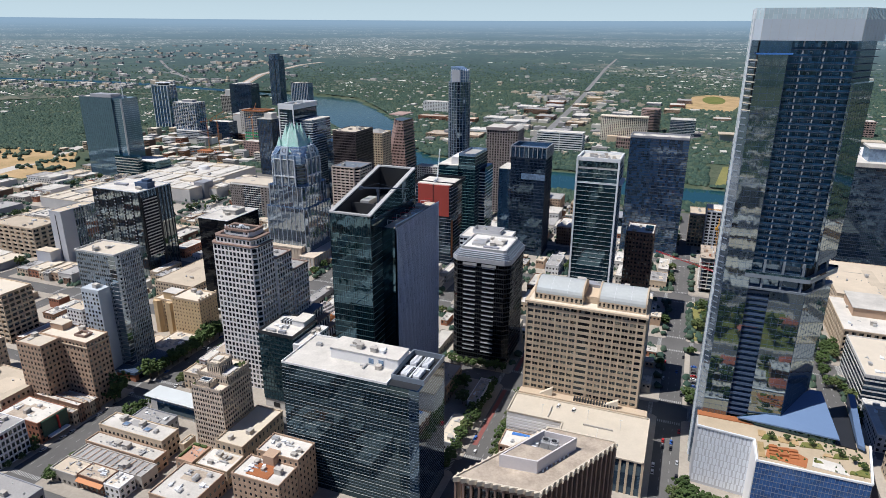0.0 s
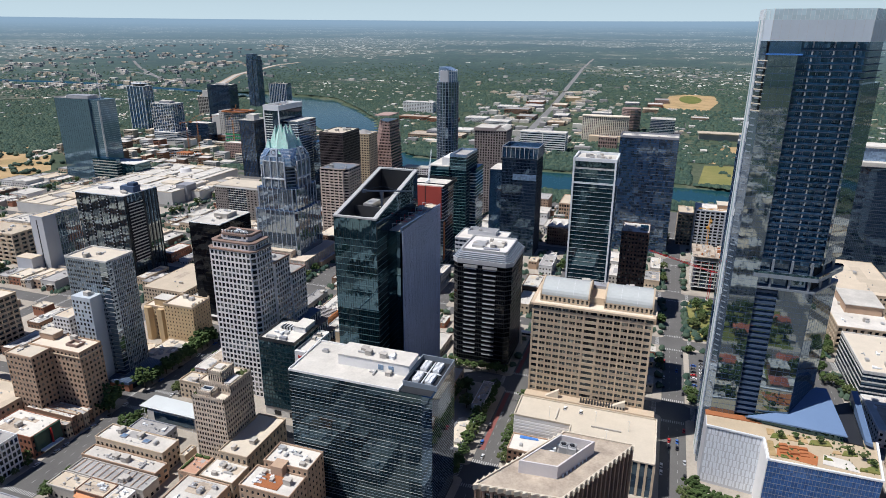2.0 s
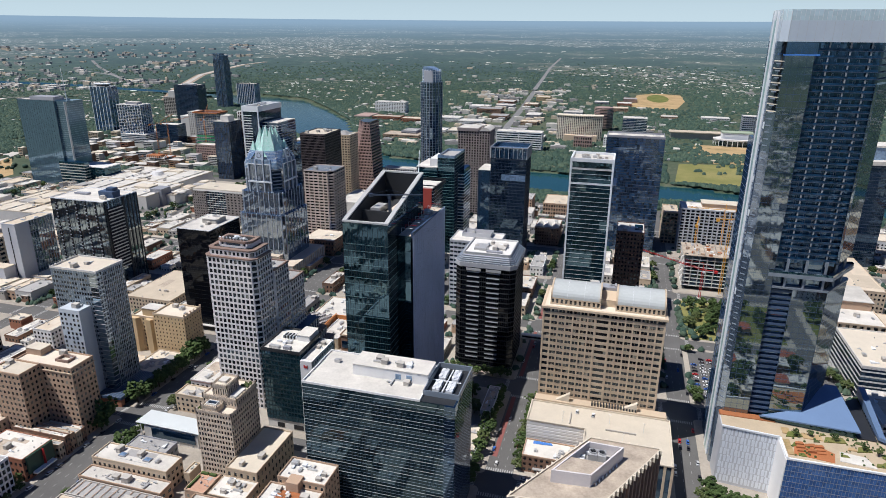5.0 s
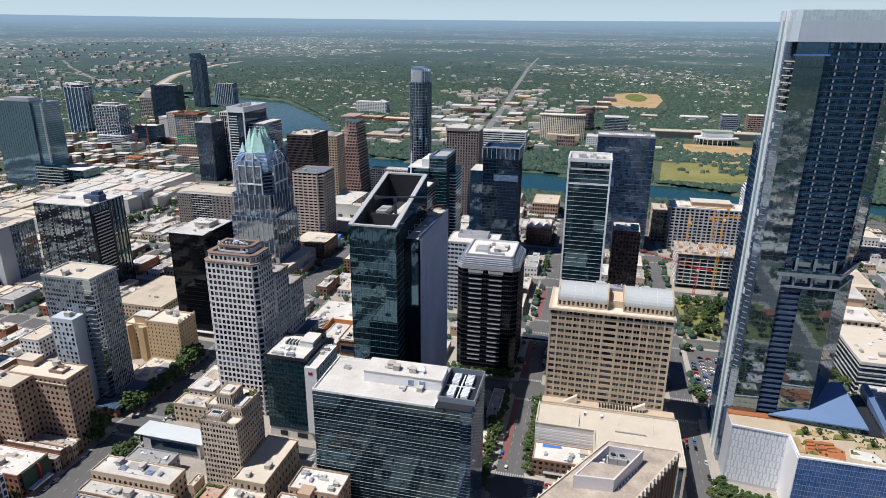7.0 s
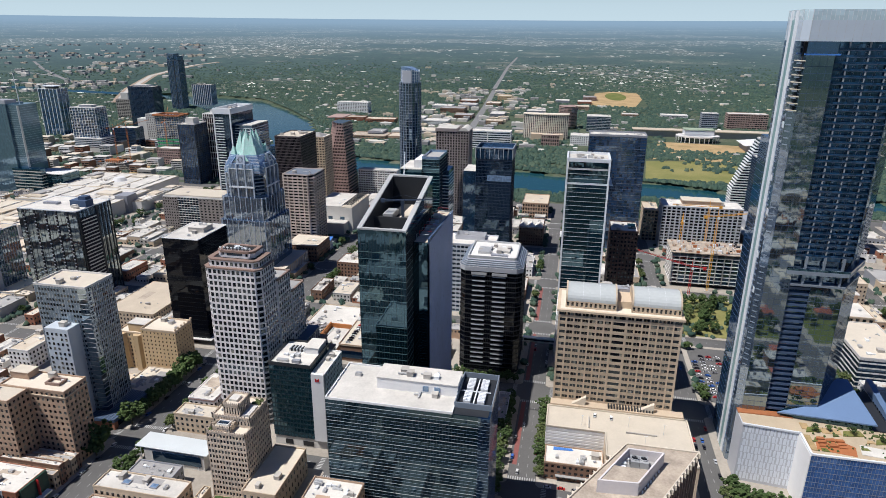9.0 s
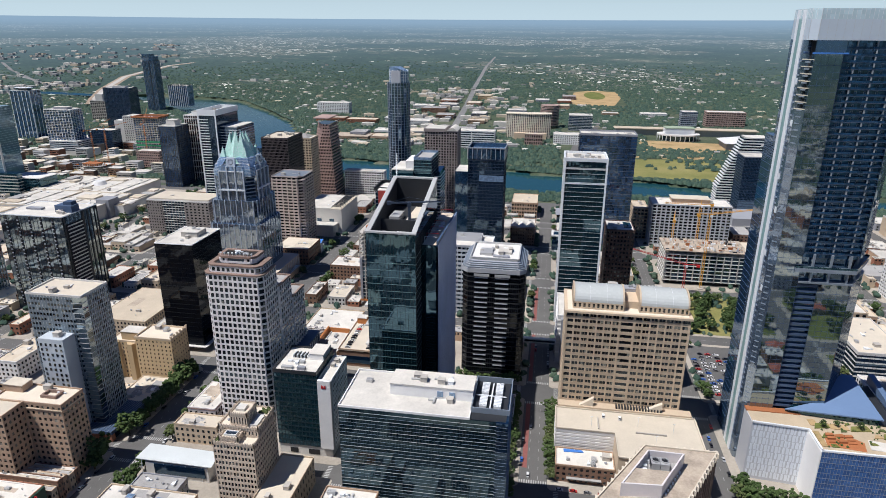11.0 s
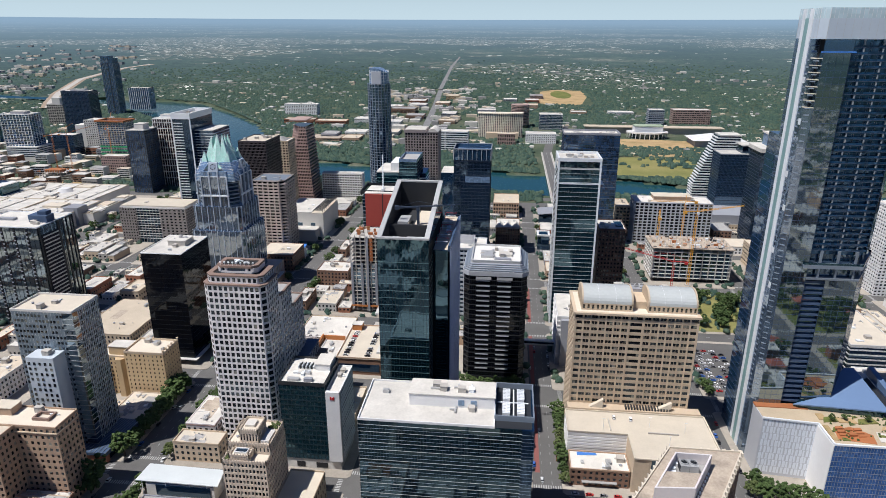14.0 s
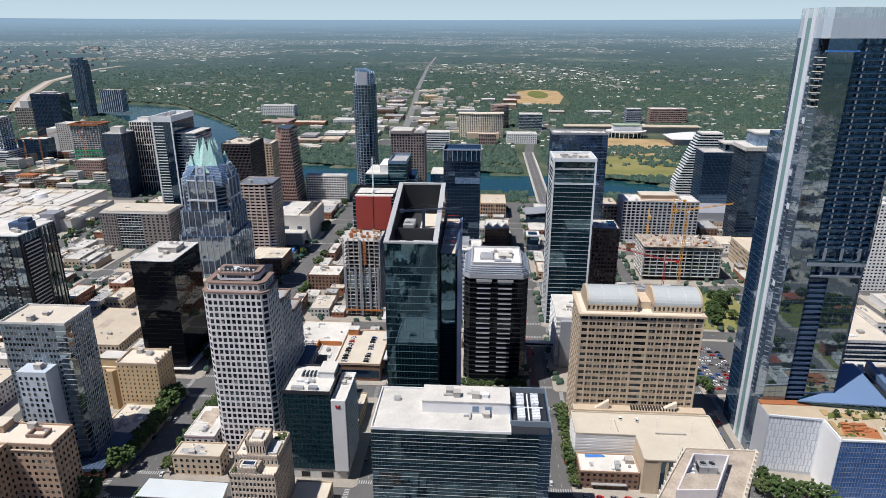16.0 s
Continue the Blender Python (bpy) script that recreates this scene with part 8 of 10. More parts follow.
def low(x0, x1, y0, y1, z, wall, roof, label, units=3, nx=0, name="low_building"):
    """A low flat-roofed building with windows to the street."""
    b = Building(name, label, rect(x0, x1, y0, y1), "building", "low town buildings")
    b.box("wall", x0, x1, y0, y1, b.z, z - 0.02, wall)
    nf = max(1, int((z - b.z) / 4))
    m = b.mb()
    for f in range(nf):
        zc = b.z + 1.2 + f * (z - b.z - 0.8) / nf
        for a, c, horiz in ((x0, x1, 1), (y0, y1, 0)):
            k = max(2, int((c - a) / 3.4))
            for i in range(k):
                s = a + (c - a) * (i + 0.28) / k
                e = a + (c - a) * (i + 0.72) / k
                if horiz:
                    m.box(s, e, y0 - 0.06, y0 + 0.1, zc, zc + 1.9)
                else:
                    m.box(x0 - 0.06, x0 + 0.1, s, e, zc, zc + 1.9).box(x1 - 0.1, x1 + 0.06, s, e, zc, zc + 1.9)
    m.make("small_window", G_WIN, b.t, kind="stuff")
    b.roof(rect(x0, x1, y0, y1), z, roof, wall, b.rng.uniform(0.5, 1.2), units, wide=0.35)
    m = b.mb()
    for _ in range(b.rng.randint(1, 3)):
        w, d = b.rng.uniform(0.15, 0.5) * (x1 - x0), b.rng.uniform(0.15, 0.5) * (y1 - y0)
        px, py = b.rng.uniform(x0 + 0.6, x1 - w - 0.6), b.rng.uniform(y0 + 0.6, y1 - d - 0.6)
        m.box(px, px + w, py, py + d, z + 0.2, z + 0.28 + 0.03 * _)
    m.make("roof_patch", b.rng.choice((GREY_ROOF, TAN_ROOF, STAINED, CREAM_DECK)), b.t)
    m = b.mb()
    for _ in range(7):
        px, py = b.rng.uniform(x0 + 0.8, x1 - 1.4), b.rng.uniform(y0 + 0.8, y1 - 1.4)
        m.box(px, px + b.rng.uniform(0.3, 1.0), py, py + b.rng.uniform(0.3, 1.0), z + 0.2, z + b.rng.uniform(0.6, 1.4))
    px, py = b.rng.uniform(x0 + 1, (x0 + x1) / 2), b.rng.uniform(y0 + 1, y1 - 1)
    m.box(px, px + (x1 - x0) * 0.4, py, py + 0.2, z + 0.3, z + 0.5)
    m.make("roof_vent", SILVER, b.t, kind="stuff")
    return b


def near_low_town():
    b = low(-328, -277, 244, 258, 14, LIMESTONE, WHITE_ROOF, "old pale stone hall with skylights on a white roof", 3)
    for x in (-314, -297):
        b.box("skylight", x, x + 4.5, 249, 252.5, 14.2, 15, GREY_PANEL)
        b.box("skylight_glass", x + 0.4, x + 4.1, 249.4, 252.1, 15, 15.15, G_PALE)
    b = low(-328, -273, 233, 243, 9, TAN_BRICK, WHITE_ROOF, "narrow shop with a long white roof", 6)
    b = low(-325, -270, 220, 232, 8, CONCRETE, GREY_ROOF, "gutted shop with bare roof beams", 2)
    for i in range(11):
        b.mb().beam((-322 + i * 4.7, 220.6, 8.8), (-322 + i * 4.7, 231.4, 8.8), 0.25).make("roof_beam", TAN_BRICK, b.t)
    low(-326, -306, 207, 219, 8, CONCRETE, TAN_ROOF, "low grey shop with a tan roof", 2)
    b = low(-305.5, -286, 208, 219, 9, BROWN_BRICK, TAN_ROOF, "brick shop with an orange awning", 5)
    b.solid("awning", [(-305.5, 205.6), (-286, 205.6), (-286, 208), (-305.5, 208)], [6.2, 6.2, 7.4, 7.4], [6.4, 6.4, 7.6, 7.6], ORANGE, "faded orange awning")
    low(-285.5, -274, 208, 219, 8.5, WHITE_WALL, WHITE_ROOF, "small white stucco corner shop", 2)
    b = Building("canopy_pavilion", "glass-fronted pavilion under a thin floating white roof", rect(-330, -288, 277, 297))
    b.box("wall", -326, -286, 284, 296, b.z, 10, PALE_CONCRETE)
    b.box("dark_glass", -320, -288, 283.5, 284.2, 3, 9.6, G_DARK)
    b.solid("floating_roof", [(-331.5, 283.5), (-283, 283), (-285, 297), (-331, 298)], 11.6, 12.1, surf("matt_pale_roof", (0.52, 0.55, 0.55), 0.6, a1=0.05, a2=0.12), "thin white floating roof")
    for x in (-328, -314, -300, -290):
        for y in (283.8, 296.4):
            b.mb().beam((x, y, 0.2), (x, y, 11.7), 0.2).make("post", WHITE_STEEL, b.t)
    low(-321, -293, 263, 274, 10, GREY_PANEL, GREY_ROOF, "grey metal shop with a parapet", 4)
    b = low(-259, -247, 236, 252, 13, TAN_BRICK, surf("terracotta_paving", (0.5, 0.29, 0.2), 0.9), "stone block with a terracotta roof terrace", 0)
    for x0, x1, y0, y1 in ((-258.5, -254, 250, 251.6), (-253, -249, 250, 251.6), (-258.5, -257.3, 238, 248)):
        b.box("hedge", x0, x1, y0, y1, 13.2, 14.4, LEAF[1])
    b = low(-246, -224, 238, 253.5, 12, LIMESTONE, WHITE_ROOF, "stone commercial block with large roof plant", 9)
    low(-252, -224, 208, 236, 12, TAN_BRICK, WHITE_ROOF, "large white-roofed shop building", 9)
    low(-273, -269, 253, 263, 8, LIMESTONE, CREAM_DECK, "small stone entrance block by the terrace", 1)
    b = windowed("brick_warehouse", "tan brick office building with white roofs", -207, -177, 223, 240, 27, 7, 9, 5, 0.4, 0.5, TAN_BRICK, G_WIN, WHITE_ROOF, 9)
    b.box("brown_patch", -200, -186, 226, 236, 27.3, 27.7, RUST)
    b.box("stair_tower", -196, -189, 236, 243, 27, 33, TAN_BRICK)
    b = windowed("brick_warehouse", "tan brick office building with white roofs", -203, -176, 240.2, 257, 31, 8, 8, 5, 0.4, 0.5, TAN_BRICK, G_WIN, WHITE_ROOF, 9)
    b = low(-398, -363, 229, 250, 15, RED_BRICK, WHITE_ROOF, "red brick theatre with a white roof", 7, name="theatre")
    b.box("dark_front", -363.2, -361.8, 231, 249, 4, 15.5, surf("dark_green_tile", (0.03, 0.07, 0.05), 0.4))
    b.box("marquee", -362, -358.5, 233, 247, 3.6, 4.6, WHITE_WALL)
    b.box("vertical_sign", -361.6, -360.2, 241, 241.6, 5, 15, RED_STEEL, "tall dark-red vertical sign")
    for i in range(5):
        y = 251.5 + i * 4.2
        low(-402 + i, -361 + (i % 2), y, y + 4, 9.5 + (i * 7 % 4), (LIMESTONE, BROWN_BRICK, TAN_BRICK)[i % 3], (GREY_ROOF, WHITE_ROOF, TAN_ROOF)[i % 3], "narrow old shop with crowded roof plant", 8)
    b = low(-452, -406, 236, 271, 17, LIMESTONE, TAN_ROOF, "tan parking garage with ramps", 1, name="parking_garage")
    low(-345, -309, 160, 190, 12, GREY_PANEL, GREY_ROOF, "dark low building with roof railings", 5)
    low(-444, -421, 318, 330, 9, BROWN_BRICK, WHITE_ROOF, "small brick shop beside the hotel", 2)
    low(-388, -364.5, 343, 376, 8, LIMESTONE, CREAM_DECK, "low corner building with a cream roof deck", 6)
    low(-444, -420, 345, 378, 10, LIMESTONE, WHITE_ROOF, "white-roofed shops in a row", 6)
    low(-327, -298, 317, 330, 13, LIMESTONE, CREAM_DECK, "two-storey tan stone house with a cream roof", 2)
    b = low(-327, -308, 334, 366, 15, PINK_GRANITE, WHITE_ROOF, "low stone wing with pink bands", 2)
    for z in (5, 10, 14.2):
        b.bands("stone_band", rect(-327, -308, 334, 366), [z], 0.7, ROSE_STONE, 0.25)
    low(-480, -432, 446, 515, 15, LIMESTONE, TAN_ROOF, "tan rooftop parking garage", 4, name="parking_garage")
    low(-325, -292, 612, 640, 13, BROWN_BRICK, WHITE_ROOF, "brown brick block with a white roof", 9)
    low(-404, -364, 650, 690, 15, BROWN_BRICK, CREAM_DECK, "brown brick garage with open decks", 3)
    # the west side
    b = windowed("stone_courthouse", "cream stone courthouse with a deep colonnade", 136, 178, 556, 632, 22, 5, 8, 14, 0.6, 0.7, LIMESTONE, G_WIN, WHITE_ROOF, 12, 1.2)
    b.box("upper_block", 148, 176, 590, 628, 22, 30, TAN_BRICK)
    b.box("upper_roof", 147, 177, 589, 629, 30, 30.6, WHITE_ROOF)
    low(145, 205, 642, 742, 22, LIMESTONE, TAN_ROOF, "tan garage with a broad flat deck", 5, name="parking_garage")
    b = tower("terraced_office", "grey terraced office with planted decks", 134, 170, 470, 536, 26, G_DARK, PALE_CONCRETE, 1.2, 4.2, 3.0, units=8, roof=CREAM_DECK)
    low(133, 170, 417, 462, 12, WHITE_WALL, WHITE_ROOF, "white low commercial building", 6)
    low(133, 180, 330, 398, 14, LIMESTONE, WHITE_ROOF, "white-roofed commercial block of shops", 8)


def convention_hall():
    b = Building("convention_centre", "sprawling white-roofed convention centre", rect(-930, -700, 640, 960))
    for x0, x1, y0, y1, z in ((-905, -770, 652, 760, 11), (-880, -720, 762, 850, 14), (-895, -740, 852, 955, 12), (-719, -700, 800, 905, 9)):
        b.box("hall", x0, x1, y0, y1, b.z, z, PALE_CONCRETE)
        b.roof(rect(x0, x1, y0, y1), z, CREAM_DECK if y0 < 760 or x1 > -720 else WHITE_ROOF, CREAM_DECK, 1.5, 14)
        for i in range(5):
            x = x0 + (x1 - x0) * (i + 0.5) / 5
            b.box("roof_ridge", x - 0.8, x + 0.8, y0 + 3, y1 - 3, z, z + 1.0 + 0.5 * (i % 3), (CREAM_DECK, WHITE_ROOF, TAN_ROOF)[i % 3])
        for i in range(7):
            w, d = b.rng.uniform(8, 30), b.rng.uniform(8, 24)
            px, py = b.rng.uniform(x0 + 3, x1 - w - 3), b.rng.uniform(y0 + 3, y1 - d - 3)
            b.box("raised_roof", px, px + w, py, py + d, z, z + 0.8 + 0.45 * i, b.rng.choice((CREAM_DECK, TAN_ROOF, WHITE_ROOF, GREY_ROOF)))
    b.mb().prism(oval(-815, 905, 12, 12, 16), 12, 18, oval(-815, 905, 8, 8, 16)).make("drum", WHITE_WALL, b.t)
    b.solid("dark_gable", [(-735, 790), (-715, 790), (-715, 812), (-735, 812)], b.z, 20, GREY_PANEL)


later_towers()
near_low_town()
convention_hall()


def clear_of(x0, x1, y0, y1, pad=1.0):
    return all(x1 + pad < a or x0 - pad > b or y1 + pad < c or y0 - pad > d for a, b, c, d in TAKEN)


PARKING = [(24, 56, 431, 484)]


def fill_town():
    rng = random.Random(11)
    open_plots = [(22, 107, 541, 630), (22, 107, 429, 517), (24, 131, 320, 404), (-330, -288, 277, 297)]
    walls = (LIMESTONE, TAN_BRICK, WHITE_WALL, BROWN_BRICK, CONCRETE, PALE_CONCRETE, RED_BRICK, GREY_PANEL)
    roofs = (WHITE_ROOF, WHITE_ROOF, WHITE_ROOF, TAN_ROOF, GREY_ROOF, CREAM_DECK)
    words = {WHITE_ROOF: "white membrane", TAN_ROOF: "tan gravel", GREY_ROOF: "weathered grey", CREAM_DECK: "cream"}
    wall_words = {LIMESTONE: "stone", TAN_BRICK: "tan brick", WHITE_WALL: "white stucco", BROWN_BRICK: "brown brick", CONCRETE: "concrete", PALE_CONCRETE: "pale concrete", RED_BRICK: "red brick", GREY_PANEL: "grey metal"}
    rest = {}
    for bx0, bx1 in BLOCKS_X:
        for by0, by1 in BLOCKS_Y:
            if 20 < bx0 < 200 and 60 < by0 < 250:
                continue
            near = 180 < by0 < 760 and -700 < bx0 < 150
            behind = by0 < 150
            if behind and (bx0 < -600 or bx0 > 400):
                continue
            for y0, y1 in ((by0 + 2, by0 + 40), (by0 + 46, by1 - 2)):
                x = bx0 + 2
                while x < bx1 - 9:
                    w = rng.uniform(9, 20) if near else rng.uniform(16, 40)
                    w = min(w, bx1 - 2 - x)
                    tall = rng.random() < (0.05 if near else 0.08)
                    z = rng.uniform(5, 11) if not tall else rng.uniform(14, 26)
                    d0, d1 = y0 + rng.uniform(0, 4), y1 - rng.uniform(0, 6)
                    wall, roof = rng.choice(walls), rng.choice(roofs)
                    skip = rng.random() < 0.12
                    if behind:
                        z *= 1.6
                    cx, cy = x + w / 2, (d0 + d1) / 2
                    if w > 6 and not skip and clear_of(x, x + w, d0, d1) and not any(a < cx < b and c < cy < d for a, b, c, d in open_plots):
                        if behind or by0 > 760 or bx0 < -580 or bx0 > 120:
                            zz = z + gz(cx, cy)
                            rest.setdefault(wall, MB()).box(x, x + w - 0.4, d0, d1, gz(cx, cy) - 0.5, zz)
                            rest.setdefault(roof, MB()).ring(rect(x - 0.1, x + w - 0.3, d0 - 0.1, d1 + 0.1), rect(x + 0.4, x + w - 0.8, d0 + 0.5, d1 - 0.5), zz, zz + 0.9).box(x + 0.4, x + w - 0.8, d0 + 0.5, d1 - 0.5, zz - 0.2, zz + 0.2)
                            k = int(w / 4)
                            for fl in range(int(z / 4)):
                                za = gz(cx, cy) + 1.2 + fl * 4
                                for i in range(k):
                                    ua, ub = x + (w - 0.4) * (i + 0.28) / k, x + (w - 0.4) * (i + 0.72) / k
                                    rest.setdefault(G_WIN, MB()).box(ua, ub, d0 - 0.07, d0 + 0.1, za, za + 1.9)
                                    if behind:
                                        rest[G_WIN].box(ua, ub, d1 - 0.1, d1 + 0.07, za, za + 1.9)
                            for _ in range(3):
                                ux, uy = rng.uniform(x + 1, x + w - 4), rng.uniform(d0 + 1, d1 - 4)
                                rest.setdefault(SILVER, MB()).box(ux, ux + rng.uniform(1, 3), uy, uy + rng.uniform(1, 3), zz, zz + rng.uniform(0.8, 2))
                            x += w
                            continue
                        low(x, x + w - 0.4, d0, d1, z + gz(cx, cy), wall, roof, "low %s building with a flat %s roof" % (wall_words[wall], words[roof]), rng.randint(1, 3) if near else 1)
                    elif w > 6 and skip:
                        PARKING.append((x, x + w, d0, d1))
                    x += w
    # the streets by the creek mouth
    tries = 0
    while tries < 420:
        tries += 1
        w, d = rng.uniform(10, 30), rng.uniform(10, 26)
        x, y = rng.uniform(-1320, -700), rng.uniform(1010, 1420)
        if y + d > along(RIVER_N, x) - 20 or not clear_of(x, x + w, y, y + d, 2):
            continue
        TAKEN.append((x, x + w, y, y + d))
        zz = gz(x, y) + rng.choice((5, 6, 8, 10, 14, 18))
        wall, roof = rng.choice(walls), rng.choice(roofs)
        rest.setdefault(wall, MB()).box(x, x + w, y, y + d, gz(x, y) - 0.5, zz)
        rest.setdefault(roof, MB()).box(x - 0.2, x + w + 0.2, y - 0.2, y + d + 0.2, zz, zz + 0.6)
        for k in range(int((zz - gz(x, y)) / 3.6)):
            rest.setdefault(G_WIN, MB()).box(x + 1, x + w - 1, y - 0.1, y + 0.1, gz(x, y) + 1.2 + 3.6 * k, gz(x, y) + 2.8 + 3.6 * k)
    # yards: sheds, low wings and lean-tos on what is still free of each block
    for bx0, bx1 in BLOCKS_X:
        for by0, by1 in BLOCKS_Y:
            if by0 < 180 or bx0 > 250 or bx0 < -1000:
                continue
            tries = 0
            while tries < 34:
                tries += 1
                w, d = rng.uniform(6, 17), rng.uniform(6, 17)
                x, y = rng.uniform(bx0 + 1, bx1 - w - 1), rng.uniform(by0 + 1, by1 - d - 1)
                if any(a < x + w / 2 < b and c < y + d / 2 < e for a, b, c, e in open_plots) or not clear_of(x, x + w, y, y + d, 0.4):
                    continue
                zz = gz(x, y) + rng.uniform(3.2, 9.5)
                TAKEN.append((x, x + w, y, y + d))
                wall, roof = rng.choice(walls), rng.choice(roofs)
                rest.setdefault(wall, MB()).box(x, x + w, y, y + d, gz(x, y) - 0.5, zz)
                rest.setdefault(roof, MB()).ring(rect(x - 0.1, x + w + 0.1, y - 0.1, y + d + 0.1), rect(x + 0.35, x + w - 0.35, y + 0.35, y + d - 0.35), zz, zz + 0.6).box(x + 0.3, x + w - 0.3, y + 0.3, y + d - 0.3, zz - 0.2, zz + 0.15)
                for _ in range(5):
                    ux, uy = rng.uniform(x + 0.5, x + w - 2.5), rng.uniform(y + 0.5, y + d - 2.5)
                    rest.setdefault(rng.choice((SILVER, GREY_PANEL, CONCRETE)), MB()).box(ux, ux + rng.uniform(0.6, 2.2), uy, uy + rng.uniform(0.6, 2.2), zz, zz + rng.uniform(0.5, 1.7))
                k = max(1, int(w / 3))
                for i in range(k):
                    rest.setdefault(G_WIN, MB()).box(x + w * (i + 0.25) / k, x + w * (i + 0.75) / k, y - 0.08, y + 0.1, zz - 2.6, zz - 1.0)
    for mat, m in rest.items():
        m.make("town_blocks", mat, label="crowded low flat-roofed buildings of the outer blocks", cat="buildings", kind="stuff")


fill_town()


# ---- trees ----
def tree_meshes():
    out = []
    for v in range(5):
        rng = random.Random(40 + v)
        h, r = 8.5 + v * 0.6, 3.6 + 0.35 * v
        t = MB().beam((0, 0, 0), (0.2, 0.1, h * 0.45), 0.32, 0.2, 7)
        crown = MB()
        for k in range(6):
            a = k * 1.05 + v
            e = (math.cos(a) * r * 0.6, math.sin(a) * r * 0.6, h * rng.uniform(0.55, 0.8))
            t.beam((0.2, 0.1, h * rng.uniform(0.3, 0.45)), e, 0.14, 0.05, 5)
        for k in range(92):
            while True:
                p = [rng.uniform(-1, 1) for _ in range(3)]
                d = math.sqrt(sum(q * q for q in p))
                if 0.35 < d < 1:
                    break
            lob = 1 + 0.25 * math.sin(3 * math.atan2(p[1], p[0]) + v)
            crown.add(blob(rng, (p[0] * r * lob, p[1] * r * lob, h * 0.64 + p[2] * h * 0.33), rng.uniform(0.45, 0.95)), ICO)
        out.append((t.data("trunk", BARK), crown.data("crown", LEAF[v % 3])))
    return out


TREES = tree_meshes()


def plant(x, y, s=1.0, rng=random, base=None):
    k = rng.randrange(len(TREES))
    t = tagged(new("tree"), ("dense green street tree", "dark broad-leaved street tree", "olive-green shade tree")[k % 3] + " on the pavement", "tree", "street trees")
    t.location = (x, y, gz(x, y) + 0.1 if base is None else base)
    t.rotation_euler = (0, 0, rng.uniform(0, 6.28))
    t.scale = (s, s, s * rng.uniform(0.85, 1.15))
    piece("trunk", TREES[k][0], t)
    piece("crown", TREES[k][1], t)


def street_trees():
    rng = random.Random(21)
    for y in range(206, 640, 9):
        for x in (-365.5, -325.5):
            if rng.random() < 0.75 and not any(a - 2 < y < b + 2 for a, b in STREETS_Y) and clear_of(x - 0.5, x + 0.5, y - 0.5, y + 0.5, 0.3):
                plant(x, y + rng.uniform(-2, 2), rng.uniform(0.8, 1.25), rng)
    for y in list(range(318, 402, 7)) + [283, 289]:
        plant(-360.2, y + rng.uniform(-1, 1), rng.uniform(1.15, 1.8), rng)
    for y in list(range(320, 402, 9)) + list(range(262, 290, 9)):
        plant(-331, y + rng.uniform(-1, 1), rng.uniform(0.9, 1.3), rng)
    for x, y in ((-331, 210), (-331, 226), (-331, 241), (-360.2, 205), (-360.2, 214), (-360.2, 222)):
        plant(x, y, rng.uniform(0.45, 0.7), rng)
    for x in range(-156, -110, 6):
        plant(x, 425.8, rng.uniform(0.6, 0.95), rng)
    for y in range(322, 402, 8):
        plant(-89.6, y, rng.uniform(0.8, 1.1), rng)
    for y in range(300, 402, 10):
        plant(-114.5, y, rng.uniform(0.7, 1.2), rng)
    for x, y in ((20, 332), (26, 326), (33, 322), (16, 322), (40, 318), (22, 318), (47, 314), (30, 313)):
        plant(x, y, rng.uniform(1.0, 1.4), rng)
    for i in range(34):
        plant(rng.uniform(26, 104), rng.uniform(543, 628), rng.uniform(0.9, 1.5), rng)
    for y in (431, 437, 513):
        plant(22.5, y, rng.uniform(0.8, 1.1), rng)
    for i in range(16):
        plant(rng.uniform(112, 134), rng.uniform(470, 570), rng.uniform(0.8, 1.2), rng)
    for x, y in ((-128, 372), (-134, 392), (-120, 398), (-140, 380), (-146, 396)):
        plant(x, y, rng.uniform(0.9, 1.5), rng)
    for x, y in ((62, 345), (82, 346), (95, 341), (101, 338), (104, 333), (70, 347)):
        plant(x, y, 0.42, rng, 38.7)
    n = 0
    for a, b in STREETS_X:
        for x in (a + 1.5, b - 1.5):
            for y in range(440, 965, 14):
                if rng.random() < 0.2 and clear_of(x - 2.5, x + 2.5, y - 2.5, y + 2.5, 0.2) and -1000 < x < 300 and not any(c < y < d for c, d in STREETS_Y):
                    plant(x, y, rng.uniform(0.8, 1.3), rng)
                    n += 1
    return n


street_trees()


